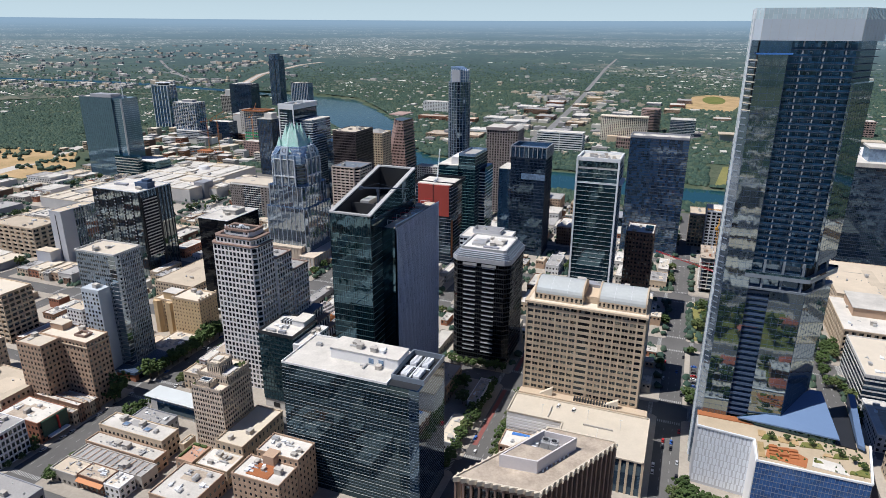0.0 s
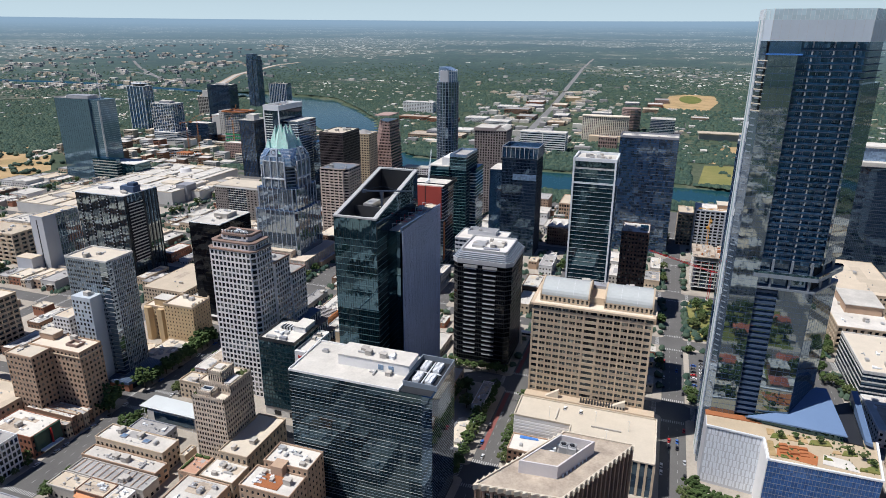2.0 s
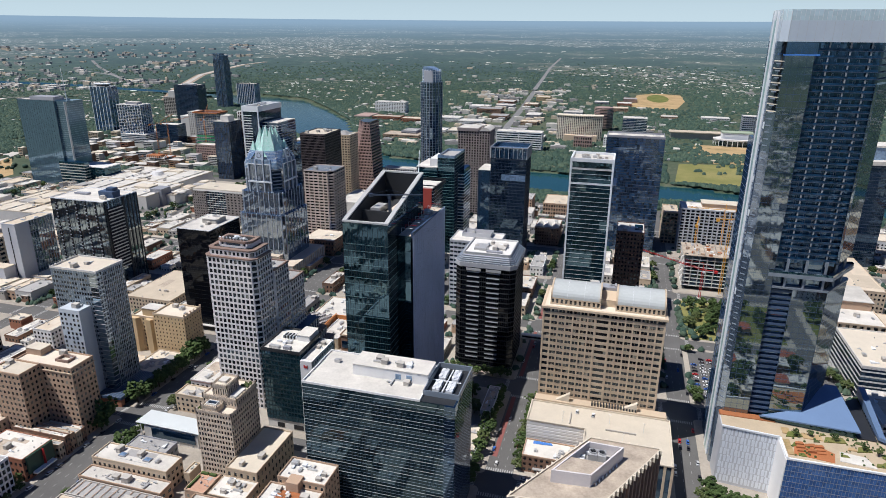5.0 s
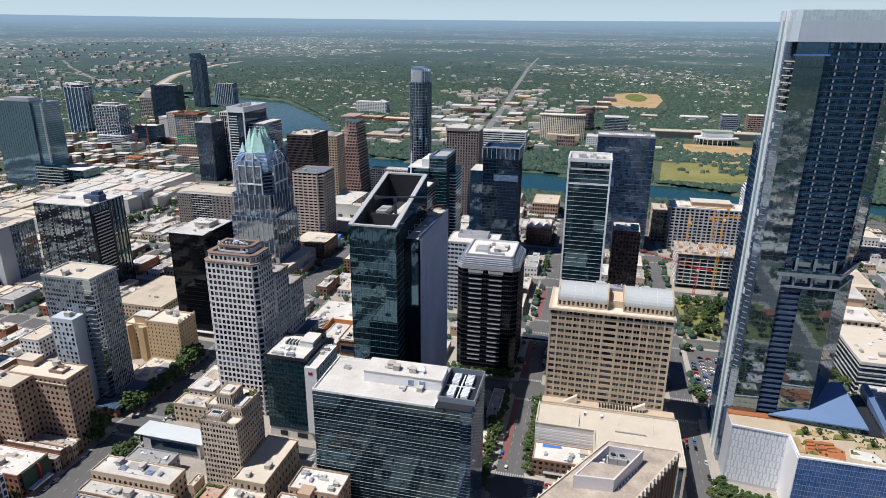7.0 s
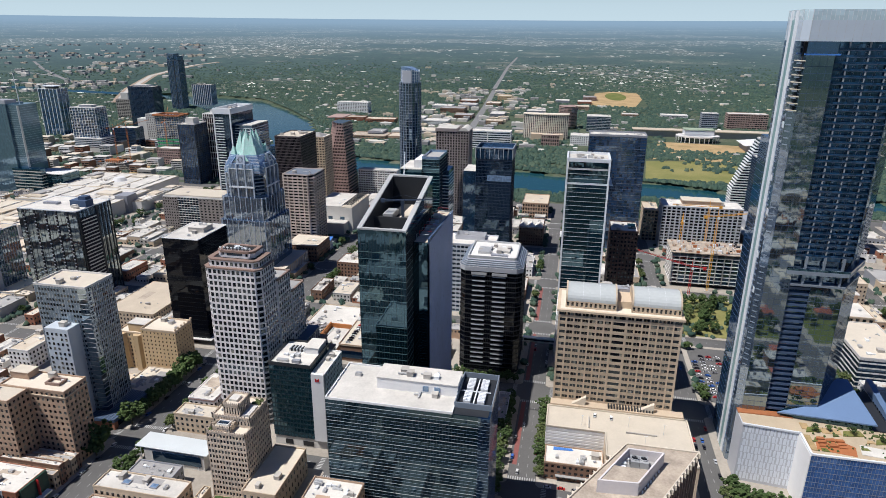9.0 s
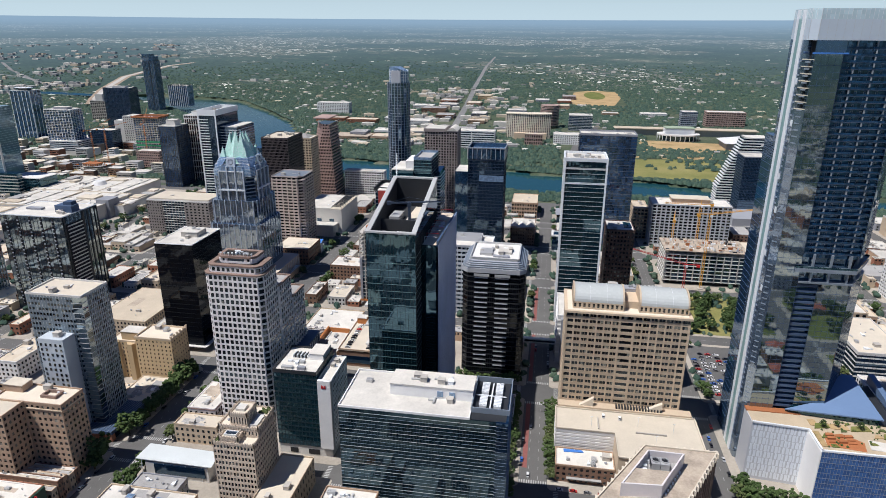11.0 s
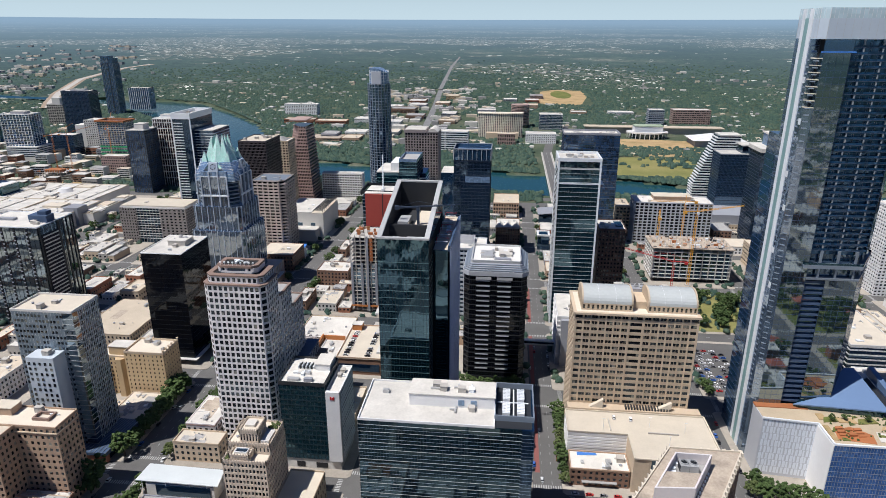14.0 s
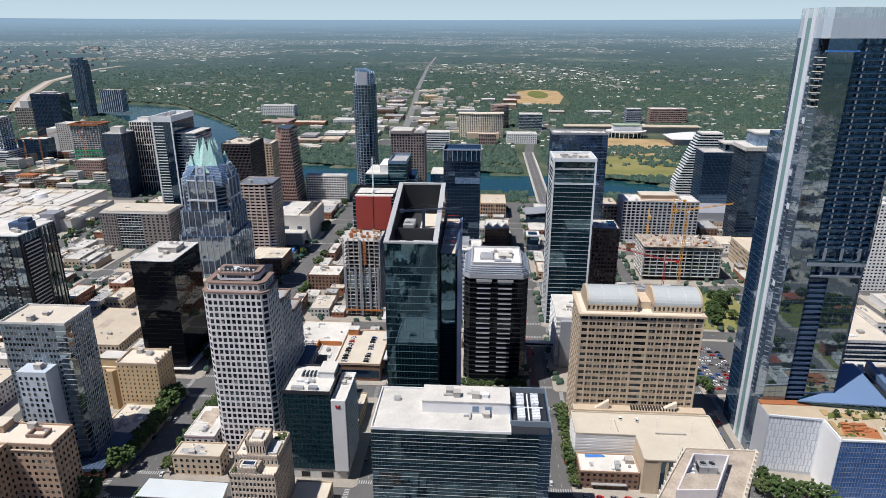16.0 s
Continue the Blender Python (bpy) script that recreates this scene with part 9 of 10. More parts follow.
def garden_quarter():
    """Old gardens and tiled houses north of the tall tower, which its mirror glass shows."""
    rng = random.Random(55)
    garden = MB()
    tile = surf("red_roof_tile", (0.38, 0.12, 0.08), 0.85, s1=2.0, a1=0.2)
    for x, y in ((45, 215), (78, 240), (60, 150), (96, 120), (150, 225), (185, 140), (150, 110), (88, 200), (200, 260)):
        w, d = rng.uniform(11, 17), rng.uniform(9, 13)
        b = Building("garden_house", "old house under a red tiled hip roof", rect(x, x + w, y, y + d), "house")
        b.box("wall", x, x + w, y, y + d, b.z, 6, LIMESTONE)
        b.solid("hip_roof", rect(x - 0.8, x + w + 0.8, y - 0.8, y + d + 0.8), 6, 9.5, tile, top=rect(x + w * 0.35, x + w * 0.65, y + d * 0.45, y + d * 0.55))
        m = b.mb()
        for i in range(4):
            m.box(x + w * (i + 0.3) / 4, x + w * (i + 0.6) / 4, y + d - 0.1, y + d + 0.06, 1.2, 3.2)
        m.make("small_window", G_WIN, b.t, kind="stuff")
    for x0, x1, y0, y1 in ((24, 105, 92, 175), (24, 105, 205, 294), (133, 213, 92, 175), (133, 213, 205, 294)):
        m = MB()
        m.v, m.f = [(x0, y0, 0.22), (x1, y0, 0.22), (x1, y1, 0.22), (x0, y1, 0.22)], [(0, 1, 2, 3)]
        m.make("lawn", GRASS, label="garden lawn between old houses", cat="lawn", kind="structure")
        n = 0
        while n < 26:
            x, y = rng.uniform(x0 + 3, x1 - 3), rng.uniform(y0 + 3, y1 - 3)
            if clear_of(x, x, y, y, 3):
                s, c = rng.uniform(0.9, 1.6), TREES[rng.randrange(5)][1]
                vs = [(v.co.x * s + x, v.co.y * s + y, v.co.z * s) for v in c.vertices]
                garden.add(vs, [tuple(p.vertices) for p in c.polygons])
                n += 1
            else:
                n += 0.3
    garden.make("garden_foliage", LEAF[1], label="broad-leaved garden trees between the old houses", cat="trees", kind="stuff")


garden_quarter()


def south_bank():
    """The larger buildings on the far shore."""
    def hall(x0, x1, y0, y1, h, wall, roof, label, units=6, name="south_bank_building"):
        z = gz((x0 + x1) / 2, (y0 + y1) / 2)
        b = Building(name, label, rect(x0, x1, y0, y1))
        b.box("wall", x0, x1, y0, y1, b.z, z + h, wall)
        b.bands("window_strip", rect(x0 + 0.4, x1 - 0.4, y0 + 0.4, y1 - 0.4), [z + 1.5 + 3.6 * i for i in range(max(1, int(h / 3.8)))], 1.5, G_WIN, 0.5, 0.1)
        b.roof(rect(x0, x1, y0, y1), z + h, roof, wall, 1.0, units)
    return hall


HALL = south_bank()
HALL(-640, -545, 1530, 1590, 8, TAN_BRICK, STAINED, "sprawling tan-roofed printing works")
HALL(-600, -560, 1560, 1610, 14, GREY_PANEL, GREY_ROOF, "dark upper block of the printing works", 8)
HALL(-545, -500, 1545, 1600, 7, TAN_BRICK, TAN_ROOF, "lower tan wing of the printing works")
HALL(-790, -700, 1830, 1870, 10, RED_BRICK, STAINED, "red brick apartment rows among trees")
HALL(-690, -600, 1810, 1850, 10, RED_BRICK, TAN_ROOF, "red brick apartment rows among trees")
HALL(-585, -520, 1850, 1900, 12, WHITE_WALL, WHITE_ROOF, "white apartment complex with flat roofs", 9)
HALL(-510, -440, 1800, 1850, 12, WHITE_WALL, WHITE_ROOF, "white apartment complex with flat roofs", 9)
HALL(-500, -420, 1640, 1700, 8, PALE_CONCRETE, CREAM_DECK, "pale exhibition hall with a cream roof", 9)
HALL(-560, -505, 1640, 1690, 7, WHITE_WALL, WHITE_ROOF, "low white hall by the shore", 5)
HALL(-350, -290, 1560, 1610, 9, TAN_BRICK, CREAM_DECK, "tan courtyard office with round front", 7)
HALL(-285, -235, 1570, 1620, 12, PALE_CONCRETE, WHITE_ROOF, "pale stepped office near the avenue", 7)
HALL(-345, -300, 1680, 1730, 10, WHITE_WALL, GREY_ROOF, "white office beside the avenue", 6)
HALL(-340, -290, 1860, 1900, 9, TAN_BRICK, TAN_ROOF, "tan shops beside the avenue", 6)
HALL(-450, -395, 1950, 2010, 10, BROWN_BRICK, GREY_ROOF, "brown apartment block by the avenue", 6)
HALL(-345, -300, 1990, 2060, 12, GREY_PANEL, WHITE_ROOF, "grey apartment block by the avenue", 6)
HALL(-520, -440, 2080, 2140, 14, BROWN_BRICK, GREY_ROOF, "long dark apartment building", 8)
HALL(-480, -420, 2200, 2260, 13, GREY_PANEL, WHITE_ROOF, "dark apartments with white roofs", 8)
HALL(-570, -500, 2180, 2230, 10, WHITE_WALL, WHITE_ROOF, "white roofed shopping hall", 6)
HALL(-500, -440, 2330, 2400, 12, RED_BRICK, WHITE_ROOF, "brick apartments with white roofs", 8)
HALL(-400, -350, 2300, 2360, 9, TAN_BRICK, CREAM_DECK, "tan commercial hall by the avenue", 5)
HALL(-380, -330, 2480, 2550, 16, YELLOW_BRICK, TAN_ROOF, "yellow brick block beside the avenue", 4)
HALL(-90, -40, 2250, 2300, 12, TAN_BRICK, TAN_ROOF, "tan school buildings by the field", 6)
HALL(-80, -30, 2420, 2480, 10, RED_BRICK, WHITE_ROOF, "brick school wing by the field", 6)
HALL(-60, -10, 2560, 2620, 12, ROSE_STONE, GREY_ROOF, "brown apartments behind the field", 6)
HALL(-160, -110, 2440, 2490, 10, GREY_PANEL, WHITE_ROOF, "grey low office among trees", 6)
HALL(-240, -180, 2100, 2150, 11, GREY_PANEL, WHITE_ROOF, "long grey apartments among trees", 6)
HALL(60, 110, 2110, 2150, 8, TAN_BRICK, WHITE_ROOF, "low white roofed hall among trees", 4)
HALL(180, 260, 2120, 2160, 8, WHITE_WALL, WHITE_ROOF, "low white roofed hall among trees", 4)


def scatter_woods():
    """Woods by the lake, in the parks and over the suburbs, with their houses."""
    rng = random.Random(77)
    far_rects = np.array([t for t in TAKEN if t[3] > 950])
    shapes = [np.array(blob(random.Random(100 + i), (0, 0, 0), 1.0, 0.8)) for i in range(12)]
    ico = np.array(ICO)
    domes = []
    for i in range(16):
        rd = random.Random(300 + i)
        lower = [(math.cos(k * 1.047 + rd.uniform(-0.3, 0.3)) * rd.uniform(0.8, 1.25), math.sin(k * 1.047 + rd.uniform(-0.3, 0.3)) * rd.uniform(0.8, 1.25), rd.uniform(-0.8, -0.3)) for k in range(6)]
        upper = [(math.cos(k * 2.094 + 0.5) * rd.uniform(0.4, 0.75), math.sin(k * 2.094 + 0.5) * rd.uniform(0.4, 0.75), rd.uniform(0.5, 0.95)) for k in range(3)]
        domes.append(np.array(lower + upper))
    cap = np.array([(0, 1, 6), (1, 2, 6), (2, 7, 6), (2, 3, 7), (3, 4, 7), (4, 8, 7), (4, 5, 8), (5, 0, 8), (0, 6, 8), (6, 7, 8)])

    def open_at(x, y, pad):
        r = far_rects
        return not np.any((r[:, 0] - pad < x) & (x < r[:, 1] + pad) & (r[:, 2] - pad < y) & (y < r[:, 3] + pad))
    keep_out = [(-1000, -895, 1040, 1110), (40, 300, 1205, 1420), (-35, 170, 2380, 2950), (140, 440, 1540, 1790), (-75, -20, 1000, 1800)]

    def free(x, y):
        if in_river(x, y, 3) or any(a < x < b and c < y < d for a, b, c, d in keep_out):
            return False
        if y < 1005 and -1115 < x < 570:
            return False
        if -1330 < x < -690 and y < 1420 and y < along(RIVER_N, x) - 25 and noise.noise((x / 60, y / 60, 2.0)) < 0.12:
            return False
        if 1750 < y and abs(x - (-367 - (y - 1783) * 0.0717)) < 16:
            return False
        return True
    pts = []
    def throw(count, ylo, yhi, size, low_p, near_shore=False):
        made = tries = 0
        while made < count and tries < count * 12:
            tries += 1
            y = rng.uniform(ylo, yhi)
            x = rng.uniform(-1.62 * y - 250, 0.72 * y + 200)
            if not free(x, y) or not open_at(x, y, 4):
                continue
            d = noise.noise((x / 190, y / 190, 3.0)) + 0.5 * noise.noise((x / 60, y / 60, 8.0))
            town = math.exp(-((x + 400 + (y - 1800) * 0.07) / 190) ** 2) if y > 1500 else 0
            if d + 0.35 - 0.55 * town + (0.3 if y > 2200 else 0) < rng.uniform(-0.25, 0.45) * low_p:
                continue
            pts.append((x, y, rng.uniform(*size)))
            made += 1
    throw(11000, 1010, 1500, (2.6, 4.8), 1.0)
    throw(5000, 1010, 1420, (2.4, 4.2), 0.6)
    throw(24000, 1450, 2150, (2.6, 4.8), 1.0)
    throw(32000, 2050, 3000, (3.0, 5.6), 1.0)
    throw(3000, 700, 1450, (3.0, 6.0), 1.0)
    for i in range(24000):
        u = 0.42 * rng.random() ** 0.9
        r, dist = 2900 + 1950 * u, 2900 / (1 - 0.985 * u)
        a = rng.uniform(radians(52), radians(146))
        x, y = -60 + r * math.cos(a), 40 + r * math.sin(a)
        k = r / dist
        tx, ty = dist * math.cos(a), dist * math.sin(a)
        if rng.random() > (u / 0.42) ** 1.2 and not far_taken(tx, ty) and noise.noise((tx / 420, ty / 420, 3.0)) + 0.5 * noise.noise((tx / 130, ty / 130, 9.0)) + 0.3 > rng.uniform(-0.2, 0.4):
            pts.append((x, y, rng.uniform(3.2, 6) * (0.5 + 0.5 * k), 252 - r * 252 / dist + r * 0.0150 * u))
    # shores
    for i in range(2600):
        x = rng.uniform(-1500, 900)
        line, off = (RIVER_N, -1) if rng.random() < 0.45 else (RIVER_S, 1)
        y = along(line, x) + off * abs(rng.gauss(6, 9))
        if abs(x + 47) > 26 and free(x, y) and clear_of(x, x, y, y, 3):
            pts.append((x, y, rng.uniform(3, 5.5)))
    # gardens and streets behind the camera's back, seen in the glass
    for i in range(5200):
        x, y = rng.uniform(-420, 480), rng.uniform(-390, 285)
        in_street = any(a - 1 < x < b + 1 for a, b in STREETS_X) or any(a - 1 < y < b + 1 for a, b in STREETS_Y)
        if not in_street and (y < 60 or (y < 190 and x < 20)) and clear_of(x, x, y, y, 2):
            pts.append((x, y, rng.uniform(1.6, 3.4)))
    for i in range(12000):
        x, y = rng.uniform(-900, 900), rng.uniform(-1700, -400)
        if noise.noise((x / 120, y / 120, 15.0)) > -0.25:
            pts.append((x, y, rng.uniform(3, 6)))
    # yards and kerbs of the town
    for i in range(9000):
        x, y = rng.uniform(-1100, 260), rng.uniform(430, 1000)
        if clear_of(x, x, y, y, 1.5) and not any(a + 3 < x < b - 3 for a, b in STREETS_X) and not any(a + 3 < y < b - 3 for a, b in STREETS_Y) and not (22 < x < 107 and y < 520):
            if noise.noise((x / 70, y / 70, 5.0)) > 0.0 or rng.random() < 0.2:
                pts.append((x, y, rng.uniform(1.4, 2.8)))
    for a, b in STREETS_X:
        for x in (a + 1.8, b - 1.8):
            y = 432.0
            while y < 965:
                y += rng.uniform(7, 17)
                if -1050 < x < 330 and noise.noise((x / 90, y / 55, 4.0)) > -0.12 and not any(c - 1 < y < d + 1 for c, d in STREETS_Y):
                    pts.append((x + rng.uniform(-1, 1), y, rng.uniform(2.2, 3.6)))
    for a, b in STREETS_Y:
        for y in (a + 1.8, b - 1.8):
            x = -1050.0
            while 430 < y < 965 and x < 330:
                x += rng.uniform(8, 22)
                if noise.noise((x / 60, y / 90, 7.0)) > 0.0 and not any(c - 1 < x < d + 1 for c, d in STREETS_X):
                    pts.append((x, y + rng.uniform(-1, 1), rng.uniform(2.0, 3.3)))
    # lawn edges
    for i in range(110):
        x, y = 215 + rng.gauss(0, 55), 1265 + rng.gauss(0, 12) + (0 if i % 2 else 60)
        pts.append((x + 20, y + 60 + rng.gauss(0, 8), rng.uniform(3, 5)))
    groups = [[], [], []]
    for p in pts:
        groups[rng.randrange(3)].append(p)
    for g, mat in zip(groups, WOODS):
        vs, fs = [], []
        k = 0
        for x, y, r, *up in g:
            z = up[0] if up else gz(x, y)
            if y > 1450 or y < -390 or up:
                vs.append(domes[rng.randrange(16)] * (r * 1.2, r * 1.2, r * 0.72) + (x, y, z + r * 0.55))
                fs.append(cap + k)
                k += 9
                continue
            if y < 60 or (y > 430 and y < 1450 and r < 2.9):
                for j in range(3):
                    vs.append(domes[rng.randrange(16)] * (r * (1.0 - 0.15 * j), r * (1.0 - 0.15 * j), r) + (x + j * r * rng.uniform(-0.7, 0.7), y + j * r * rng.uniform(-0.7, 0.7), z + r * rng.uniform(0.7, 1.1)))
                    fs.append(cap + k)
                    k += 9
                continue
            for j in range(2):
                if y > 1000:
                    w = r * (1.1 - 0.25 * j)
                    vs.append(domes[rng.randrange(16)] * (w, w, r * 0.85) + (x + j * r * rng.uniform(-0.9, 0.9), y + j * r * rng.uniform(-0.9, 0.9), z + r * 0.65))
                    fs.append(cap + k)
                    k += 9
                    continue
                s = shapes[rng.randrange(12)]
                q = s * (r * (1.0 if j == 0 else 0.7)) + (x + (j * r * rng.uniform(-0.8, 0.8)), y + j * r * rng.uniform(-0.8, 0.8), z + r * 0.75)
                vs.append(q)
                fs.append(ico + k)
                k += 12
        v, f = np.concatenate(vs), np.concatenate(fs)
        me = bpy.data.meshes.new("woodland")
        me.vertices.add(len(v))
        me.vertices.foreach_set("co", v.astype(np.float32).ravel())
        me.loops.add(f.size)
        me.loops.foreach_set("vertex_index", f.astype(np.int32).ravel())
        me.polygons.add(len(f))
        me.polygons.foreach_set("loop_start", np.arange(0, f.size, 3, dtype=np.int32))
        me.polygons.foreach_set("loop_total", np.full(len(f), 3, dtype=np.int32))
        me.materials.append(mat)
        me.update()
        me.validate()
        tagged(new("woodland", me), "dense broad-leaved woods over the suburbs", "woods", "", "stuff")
    # houses and sheds
    for mat, count, big, label in ((WHITE_ROOF, 480, 0.12, "scattered white-roofed houses and sheds"), (GREY_ROOF, 560, 0.0, "scattered grey-roofed houses"), (TAN_ROOF, 330, 0.1, "scattered tan-roofed houses")):
        m = MB()
        n = 0
        while n < count:
            y = rng.uniform(1420, 2990)
            x = rng.uniform(-1.6 * y - 200, 0.7 * y + 200)
            if not free(x, y) or not open_at(x, y, 12) or (noise.noise((x / 240, y / 240, 6.0)) < -0.12 and rng.random() < 0.75):
                continue
            n += 1
            strip = abs(x + 400 + (y - 1800) * 0.07) < 240
            w, d, h = (rng.uniform(12, 34), rng.uniform(12, 26), rng.uniform(4.5, 9)) if rng.random() < (0.85 if strip and big else big) else (rng.uniform(7, 13), rng.uniform(7, 11), rng.uniform(4.0, 6.0))
            z = gz(x, y) - 0.3
            if h > 6.5 or strip:
                m.box(x - w / 2, x + w / 2, y - d / 2, y + d / 2, z, z + h)
            else:
                m.box(x - w / 2, x + w / 2, y - d / 2, y + d / 2, z, z + h * 0.7)
                m.prism(rect(x - w / 2 - 0.5, x + w / 2 + 0.5, y - d / 2 - 0.5, y + d / 2 + 0.5), z + h * 0.7, z + h * 1.05, rect(x - w / 2.4, x + w / 2.4, y - 0.4, y + 0.4))
        for _ in range(55):
            y = rng.uniform(1440, 2900)
            x = -400 - (y - 1800) * 0.07 + rng.gauss(0, 120)
            if not free(x, y) or not clear_of(x - 20, x + 20, y - 12, y + 12, 4):
                continue
            w, d, z = rng.uniform(14, 38), rng.uniform(12, 26), gz(x, y)
            h = rng.uniform(6, 13)
            m.box(x - w / 2, x + w / 2, y - d / 2, y + d / 2, z - 0.3, z + h)
            m.box(x - w / 5, x + w / 8, y - d / 6, y + d / 6, z + h, z + h + 1.8)
        for _ in range(int(count * 1.3)):
            u = 0.72 * rng.random() ** 0.8
            r, dist = 2900 + 1950 * u, 2900 / (1 - 0.985 * u)
            a = rng.uniform(radians(52), radians(146))
            tx, ty = dist * math.cos(a), dist * math.sin(a)
            if rng.random() > (u / 0.42) ** 1.2 and not far_taken(tx, ty) and noise.noise((tx / 420, ty / 420, 3.0)) < rng.uniform(-0.4, 0.35):
                x, y, z = -60 + r * math.cos(a), 40 + r * math.sin(a), 251 - r * 252 / dist + r * 0.0150 * u
                w, h = (rng.uniform(12, 30), rng.uniform(6, 10)) if rng.random() < 0.25 else (rng.uniform(8, 16), rng.uniform(4, 7))
                m.box(x - w / 2, x + w / 2, y - w / 3, y + w / 3, z, z + h * r / dist + 2)
        for _ in range(int(count * 0.9)):
            u, a = 0.05 + 0.6 * rng.random(), radians(122) + radians(24) * rng.random()
            r, dist = 2900 + 1950 * u, 2900 / (1 - 0.985 * u)
            tx, ty = dist * math.cos(a), dist * math.sin(a)
            if not far_taken(tx, ty) and noise.noise((tx / 500, ty / 500, 13.0)) > rng.uniform(-0.15, 0.3):
                x, y, z = -60 + r * math.cos(a), 40 + r * math.sin(a), 251 - r * 252 / dist + r * 0.0150 * u
                w, h = rng.uniform(10, 38), rng.uniform(5, 14)
                m.box(x - w / 2, x + w / 2, y - w / 3, y + w / 3, z, z + h * r / dist + 2)
        for _ in range(int(count * 1.3)):
            x, y = rng.uniform(-900, 900), rng.uniform(-1700, -395)
            w, d = rng.uniform(10, 30), rng.uniform(10, 22)
            m.box(x, x + w, y, y + d, -0.5, rng.uniform(4, 9))
        m.make("suburb_houses", mat, label=label, cat="houses", kind="stuff")


scatter_woods()


# ---- parks, bridge and roads over the lake ----
def sheet(name, pts, mat, label, cat, lift=0.12, kind="structure"):
    m = MB()
    m.v = [(x, y, gz(x, y) + lift) for x, y in pts]
    m.f = [tuple(range(len(pts)))]
    return m.make(name, mat, label=label, cat=cat, kind=kind)


def strip(name, line, w, mat, label, cat, lift=0.2, z=None):
    m = MB()
    n = len(line)
    for i, (x, y) in enumerate(line):
        a, b = line[max(0, i - 1)], line[min(n - 1, i + 1)]
        l = math.hypot(b[0] - a[0], b[1] - a[1])
        px, py = -(b[1] - a[1]) / l * w / 2, (b[0] - a[0]) / l * w / 2
        zz = (gz(x, y) + lift) if z is None else z
        m.v += [(x - px, y - py, zz), (x + px, y + py, zz)]
    m.f = [(2 * i + 1, 2 * i, 2 * i + 2, 2 * i + 3) for i in range(n - 1)]
    return m.make(name, mat, label=label, cat=cat, kind="structure")


sheet("lawn", [(52, 1215), (120, 1208), (210, 1200), (300, 1215), (300, 1400), (180, 1420), (70, 1400)], LAWN, "broad sunlit park lawn by the lake", "lawn")
sheet("lawn", [(70, 1425), (290, 1425), (330, 1640), (120, 1660)], DRY, "dry park ground with paths", "ground", 0.08)
sheet("lawn", [(110, 1520), (170, 1500), (210, 1560), (150, 1620), (110, 1600)], GRASS, "small oval lawn before the arts centre", "lawn", 0.16)
sheet("sports_field", [(-35, 2390), (120, 2380), (175, 2700), (165, 2900), (60, 2960), (-10, 2850)], DRY, "dry earth sports ground", "field", 0.1)
sheet("sports_field", [(p[0], p[1]) for p in oval(70, 2740, 42, 150, 24)], GRASS, "green oval playing field", "field", 0.2)
sheet("ground_patch", [(22, 541), (107, 541), (107, 630), (22, 630)], LAWN, "park square with dry grass", "lawn", 0.25)
sheet("ground_patch", [(22, 429), (107, 429), (107, 517), (22, 517)], ASPHALT, "asphalt parking lot", "parking", 0.22)
sheet("ground_patch", [(-1500, 800), (-1120, 780), (-1130, 900), (-1420, 1150)], DRY, "bare earth beside the motorway", "ground", 0.2)
strip("road", [(-1180, 640), (-1260, 900), (-1400, 1200), (-1700, 1700), (-2100, 2300), (-2500, 2900)], 60, CONCRETE, "pale motorway curving away", "road")
strip("road", [(-370, 1420), (-367, 1783), (-400, 2300), (-455, 3020)], 20, FAR_ASPHALT, "straight grey avenue running south", "road", 0.25)
strip("road", [(-46, 1440), (-30, 1620), (15, 1800), (60, 2100)], 20, ASPHALT, "asphalt road leaving the bridge", "road", 0.25)
strip("road", [(-1100, 1005), (-700, 1030), (-300, 1030), (300, 1015), (570, 1000)], 18, ASPHALT, "lakeside road", "road", 0.25)
strip("road", [(60, 1480), (180, 1490), (330, 1480), (600, 1440)], 14, CONCRETE, "park drive", "road", 0.25)


def lake_bridge():
    b = Building("road_bridge", "concrete road bridge over the lake on arches", rect(-60, -36, 1000, 1445), "bridge", base=-17)
    b.box("deck", -60, -36, 1000, 1445, -9.4, -8.3, CONCRETE)
    b.box("roadway", -56, -40, 1000, 1445, -8.3, -8.22, ASPHALT)
    for x in (-59.8, -36.6):
        b.box("parapet", x, x + 0.5, 1000, 1445, -8.3, -7.1, PALE_CONCRETE)
    for i in range(8):
        b.box("pier", -58, -38, 1075 + 36 * i, 1078 + 36 * i, -17, -9.4, CONCRETE)
    b.box("lane_line", -48.2, -47.9, 1000, 1445, -8.22, -8.18, PAINT)


lake_bridge()


def tour_boat(x, y):
    t = tagged(new("tour_boat"), "white covered tour boat on the lake", "boat")
    t.location = (x, y, -12.6)
    MB().prism([(-11, -2), (9, -2.4), (12, 0), (9, 2.4), (-11, 2)], 0, 1.3).make("hull", WHITE_STEEL, t)
    MB().box(-9, 7, -1.8, 1.8, 1.3, 2.8).make("cabin", G_DARK, t)
    MB().box(-9.6, 7.6, -2.1, 2.1, 2.8, 3.1).make("canopy", WHITE_STEEL, t)


tour_boat(-95, 1228)


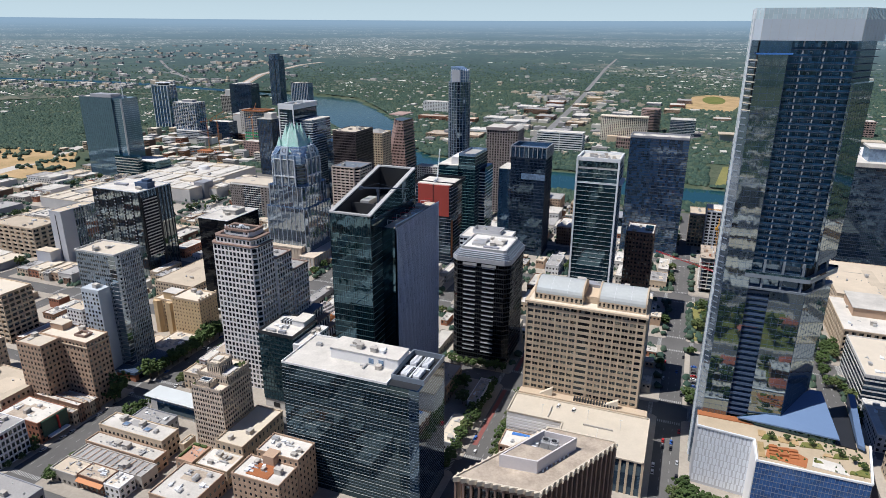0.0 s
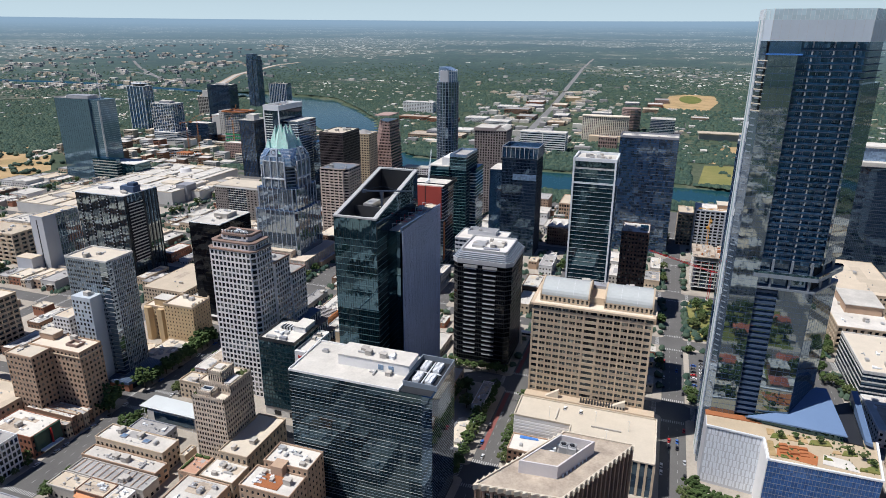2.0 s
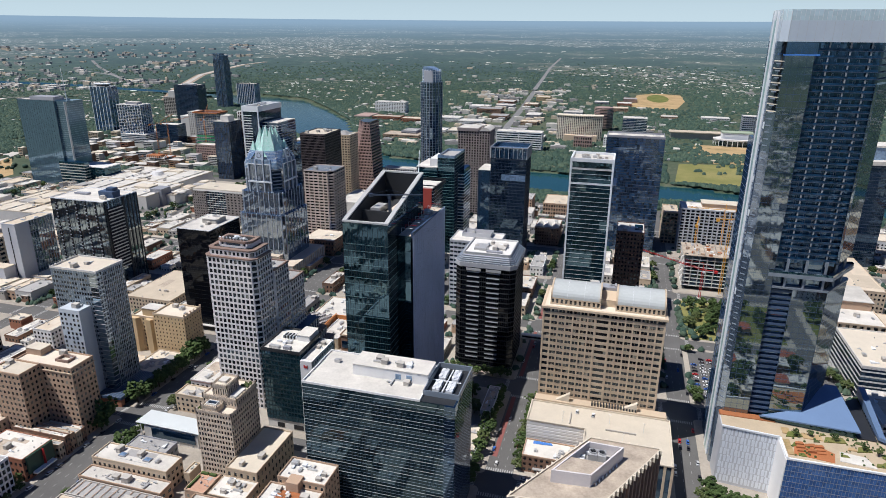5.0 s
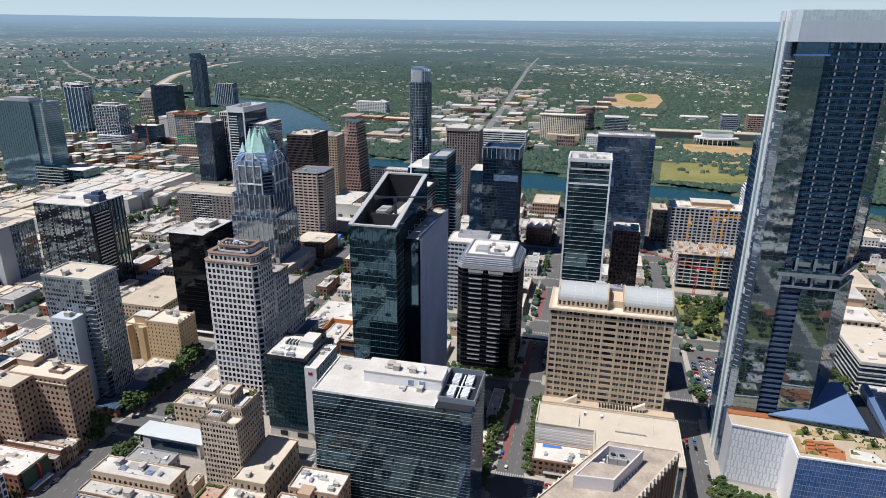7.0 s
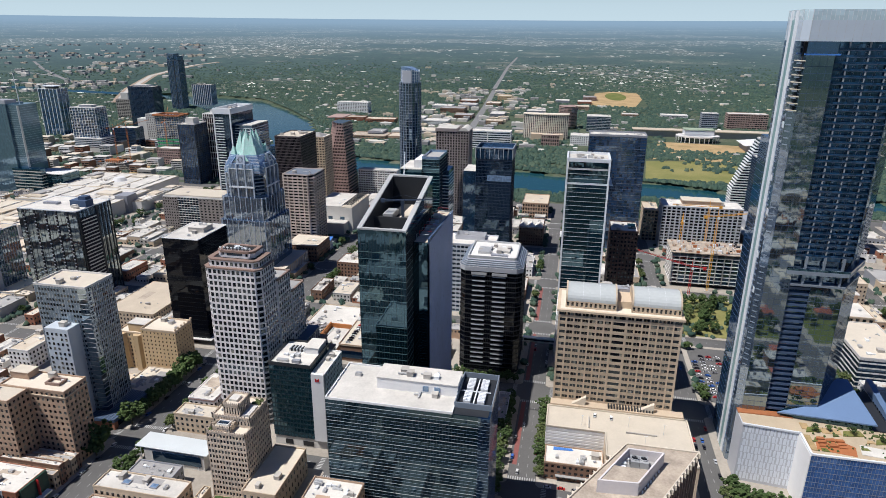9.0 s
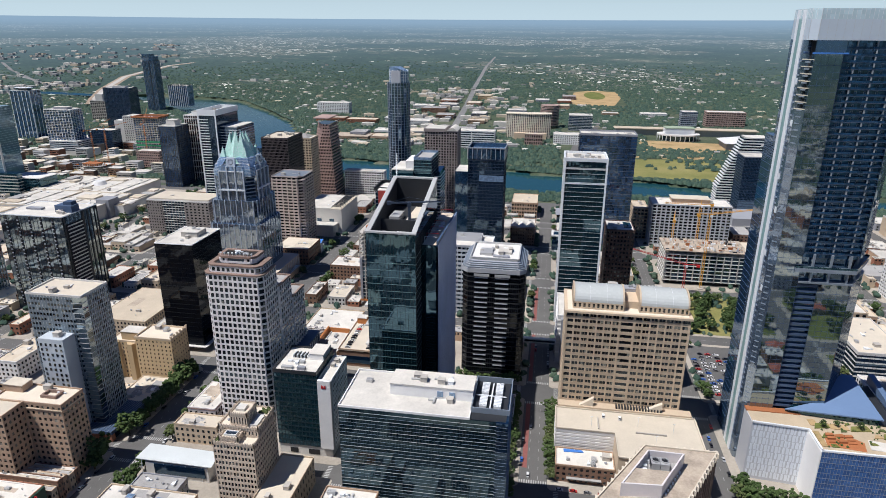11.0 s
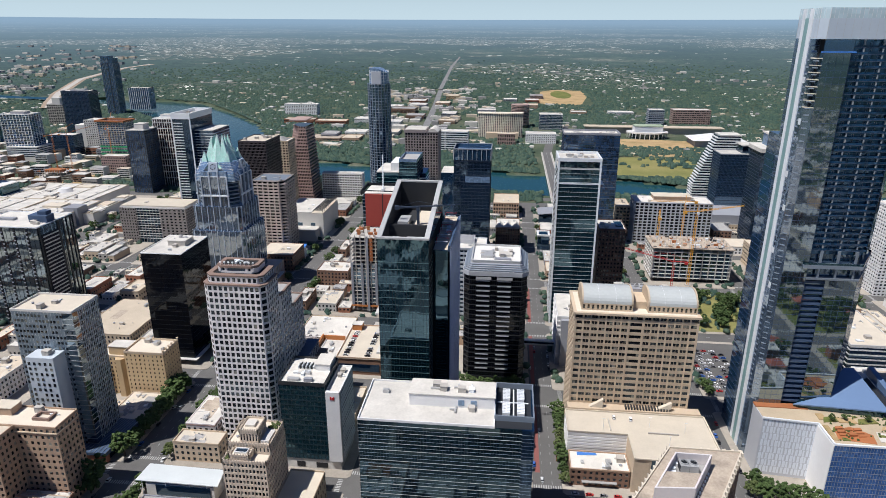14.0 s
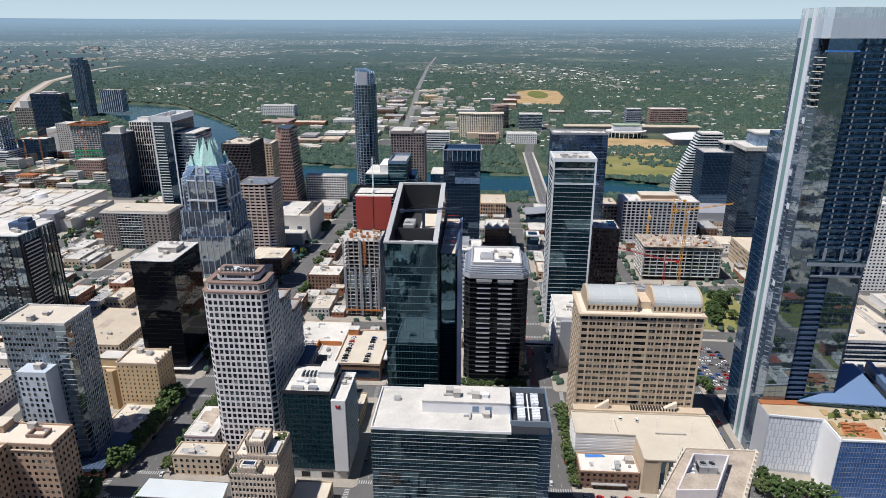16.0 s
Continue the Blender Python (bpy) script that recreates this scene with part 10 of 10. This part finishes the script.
# ---- road markings and cars ----
def markings():
    m, red = MB(), MB()
    def bar(x0, x1, y0, y1):
        m.v += [(x0, y0, gz(x0, y0) + 0.03), (x1, y0, gz(x1, y0) + 0.03), (x1, y1, gz(x1, y1) + 0.03), (x0, y1, gz(x0, y1) + 0.03)]
        k = len(m.v)
        m.f.append((k - 4, k - 3, k - 2, k - 1))
    for a, b in STREETS_X:
        if not -600 < a < 250:
            continue
        lanes = 4 if b - a > 30 else 3
        for i in range(1, lanes):
            x = a + 4 + (b - a - 8) * i / lanes
            y = 185
            while y < 860:
                if not any(c - 3 < y < d + 1 for c, d in STREETS_Y):
                    bar(x - 0.1, x + 0.1, y, y + 3)
                y += 9
        for c, d in STREETS_Y[5:12]:
            for yy in (c - 1.5, d + 1.5):
                k = int((b - a - 8) / 1.4)
                for i in range(k):
                    x = a + 4.4 + i * 1.4
                    bar(x, x + 0.65, yy - 1.5, yy + 1.5)
            for xx in (a - 1.0, b + 1.0):
                for i in range(int((d - c - 8) / 1.4)):
                    y = c + 4.4 + i * 1.4
                    bar(xx - 1.5, xx + 1.5, y, y + 0.65)
    for c, d in STREETS_Y[5:11]:
        y = (c + d) / 2
        x = -600
        while x < 240:
            if not any(a - 3 < x < b + 1 for a, b in STREETS_X):
                bar(x, x + 3, y - 0.1, y + 0.1)
            x += 9
    m.make("lane_markings", PAINT, label="worn white lane lines and crossings", cat="road marking", kind="stuff")
    for y0, y1 in ((330, 402), (432, 515), (543, 628)):
        red.v += [(-106.5, y0, gz(0, y0) + 0.02), (-103.5, y0, gz(0, y0) + 0.02), (-103.5, y1, gz(0, y1) + 0.02), (-106.5, y1, gz(0, y1) + 0.02)]
        k = len(red.v)
        red.f.append((k - 4, k - 3, k - 2, k - 1))
    red.make("bus_lane", BUS_RED, label="faded red bus lane", cat="road marking", kind="structure")


markings()


def car_meshes():
    body = MB().prism([(-2.2, -0.85), (2.1, -0.9), (2.25, -0.6), (2.25, 0.6), (2.1, 0.9), (-2.2, 0.85)], 0.3, 0.85, [(-2.25, -0.8), (2.0, -0.85), (2.2, -0.5), (2.2, 0.5), (2.0, 0.85), (-2.25, 0.8)])
    body.prism(rect(-1.2, 0.55, -0.68, 0.68), 1.36, 1.42)
    glass = MB().prism(rect(-1.8, 1.15, -0.78, 0.78), 0.85, 1.36, rect(-1.25, 0.6, -0.68, 0.68)).data("glazing", G_BLACK)
    wheel = MB()
    n = 10
    wheel.add([(0.32 * math.cos(2 * math.pi * i / n), -0.1, 0.32 * math.sin(2 * math.pi * i / n)) for i in range(n)] + [(0.32 * math.cos(2 * math.pi * i / n), 0.1, 0.32 * math.sin(2 * math.pi * i / n)) for i in range(n)],
              [(i, (i + 1) % n, n + (i + 1) % n, n + i) for i in range(n)] + [tuple(range(n - 1, -1, -1)), tuple(range(n, 2 * n))])
    four = MB()
    for sx in (-1.4, 1.4):
        for sy in (-0.8, 0.8):
            four.add([(p[0] + sx, p[1] + sy, p[2] + 0.32) for p in wheel.v], wheel.f)
    four.box(-2.0, 2.0, -0.7, 0.7, 0.22, 0.34)
    wheel = four.data("chassis", TYRE)
    return [body.data("body", p) for p in CAR_PAINT], glass, wheel


CAR_BODY, CAR_GLASS, CAR_WHEEL = car_meshes()
CAR_WORDS = ("white", "silver", "black", "red", "blue", "grey")


def car(x, y, a, k, base, where):
    t = tagged(new("car"), "%s car %s" % (CAR_WORDS[k], where), "car", "cars in the town")
    t.location, t.rotation_euler = (x, y, base), (0, 0, a)
    shell = piece("body", CAR_BODY[k], t)
    piece("glazing", CAR_GLASS, shell)
    piece("chassis", CAR_WHEEL, t)


def traffic():
    rng = random.Random(31)
    pick = lambda: rng.choice((0, 0, 1, 2, 2, 3, 4, 5))
    for a, b in ((-362, -329), (-220, -196), (-112, -87), (-2, 22)):
        for x, d, p in ((a + 5.2, math.pi / 2, 0.4), (b - 5.2, -math.pi / 2, 0.4), (a + 9.5, math.pi / 2, 0.1), (b - 9.5, -math.pi / 2, 0.1)):
            y = 225
            while y < 520:
                if rng.random() < p * 0.6 and not any(c < y < e for c, e in STREETS_Y):
                    car(x, y, d, pick(), gz(x, y) + 0.03, "on the street")
                y += 7
    for i, x in enumerate(range(-84, -46, 8)):
        car(x, 313, 0.02, (0, 3, 5, 3, 2)[i % 5], 0.03, "parked by the brick building")
    for i in range(13):
        for x in (25, 31.5, 37.5, 44, 50):
            if rng.random() < 0.75:
                car(x, 436 + i * 5.4, rng.choice((0.0, math.pi)), pick(), 0.24 + gz(x, 436 + i * 5.4), "in the parking lot")
    for i in range(11):
        for x in (-249, -232):
            if rng.random() < 0.8:
                car(x, 435 + i * 3.9, rng.choice((0.05, 3.1)), pick(), 14.02, "on the parking deck")
    for x, y in ((-58, 358), (-48, 357)):
        car(x, y, 1.5, 0, 23.02, "on the garage roof")
    for x0, x1, y0, y1 in PARKING[1:14]:
        for i in range(3):
            car(rng.uniform(x0 + 3, x1 - 3), rng.uniform(y0 + 3, y1 - 3), rng.choice((0.0, 1.57)), pick(), gz(x0, y0) + 0.19, "in a small parking lot")


traffic()


def far_site():
    """The raw building site under the cranes at the creek."""
    sheet("ground_patch", [(-1010, 1035), (-890, 1035), (-890, 1110), (-1010, 1120)], DRY, "raw earth of a building site", "ground", 0.3)
    b = Building("site_frame", "low concrete frame on a raw building site", rect(-985, -905, 1050, 1095))
    rng = random.Random(4)
    for i in range(5):
        s = 6 * i
        b.box("floor_slab", -985 + s, -905 - s * 0.6, 1050, 1095 - s * 0.4, b.z + 4 * i, b.z + 4 * i + 0.5, CONCRETE)
        for j in range(9):
            x = -983 + s + j * (76 - s * 1.6) / 8
            b.box("column", x, x + 0.8, 1051, 1051.8, b.z + 4 * i + 0.5, b.z + 4 * i + 4, CONCRETE)
    b.box("red_formwork", -960, -930, 1052, 1070, b.z + 16.5, b.z + 21, RUST)
    for i in range(30):
        x, y = rng.uniform(-980, -910), rng.uniform(1052, 1088)
        b.box("formwork", x, x + rng.uniform(1, 4), y, y + rng.uniform(1, 3), b.z + 16.4, b.z + 17 + rng.uniform(0.5, 2.5), rng.choice((RUST, ORANGE, CONCRETE, WHITE_STEEL)))


far_site()
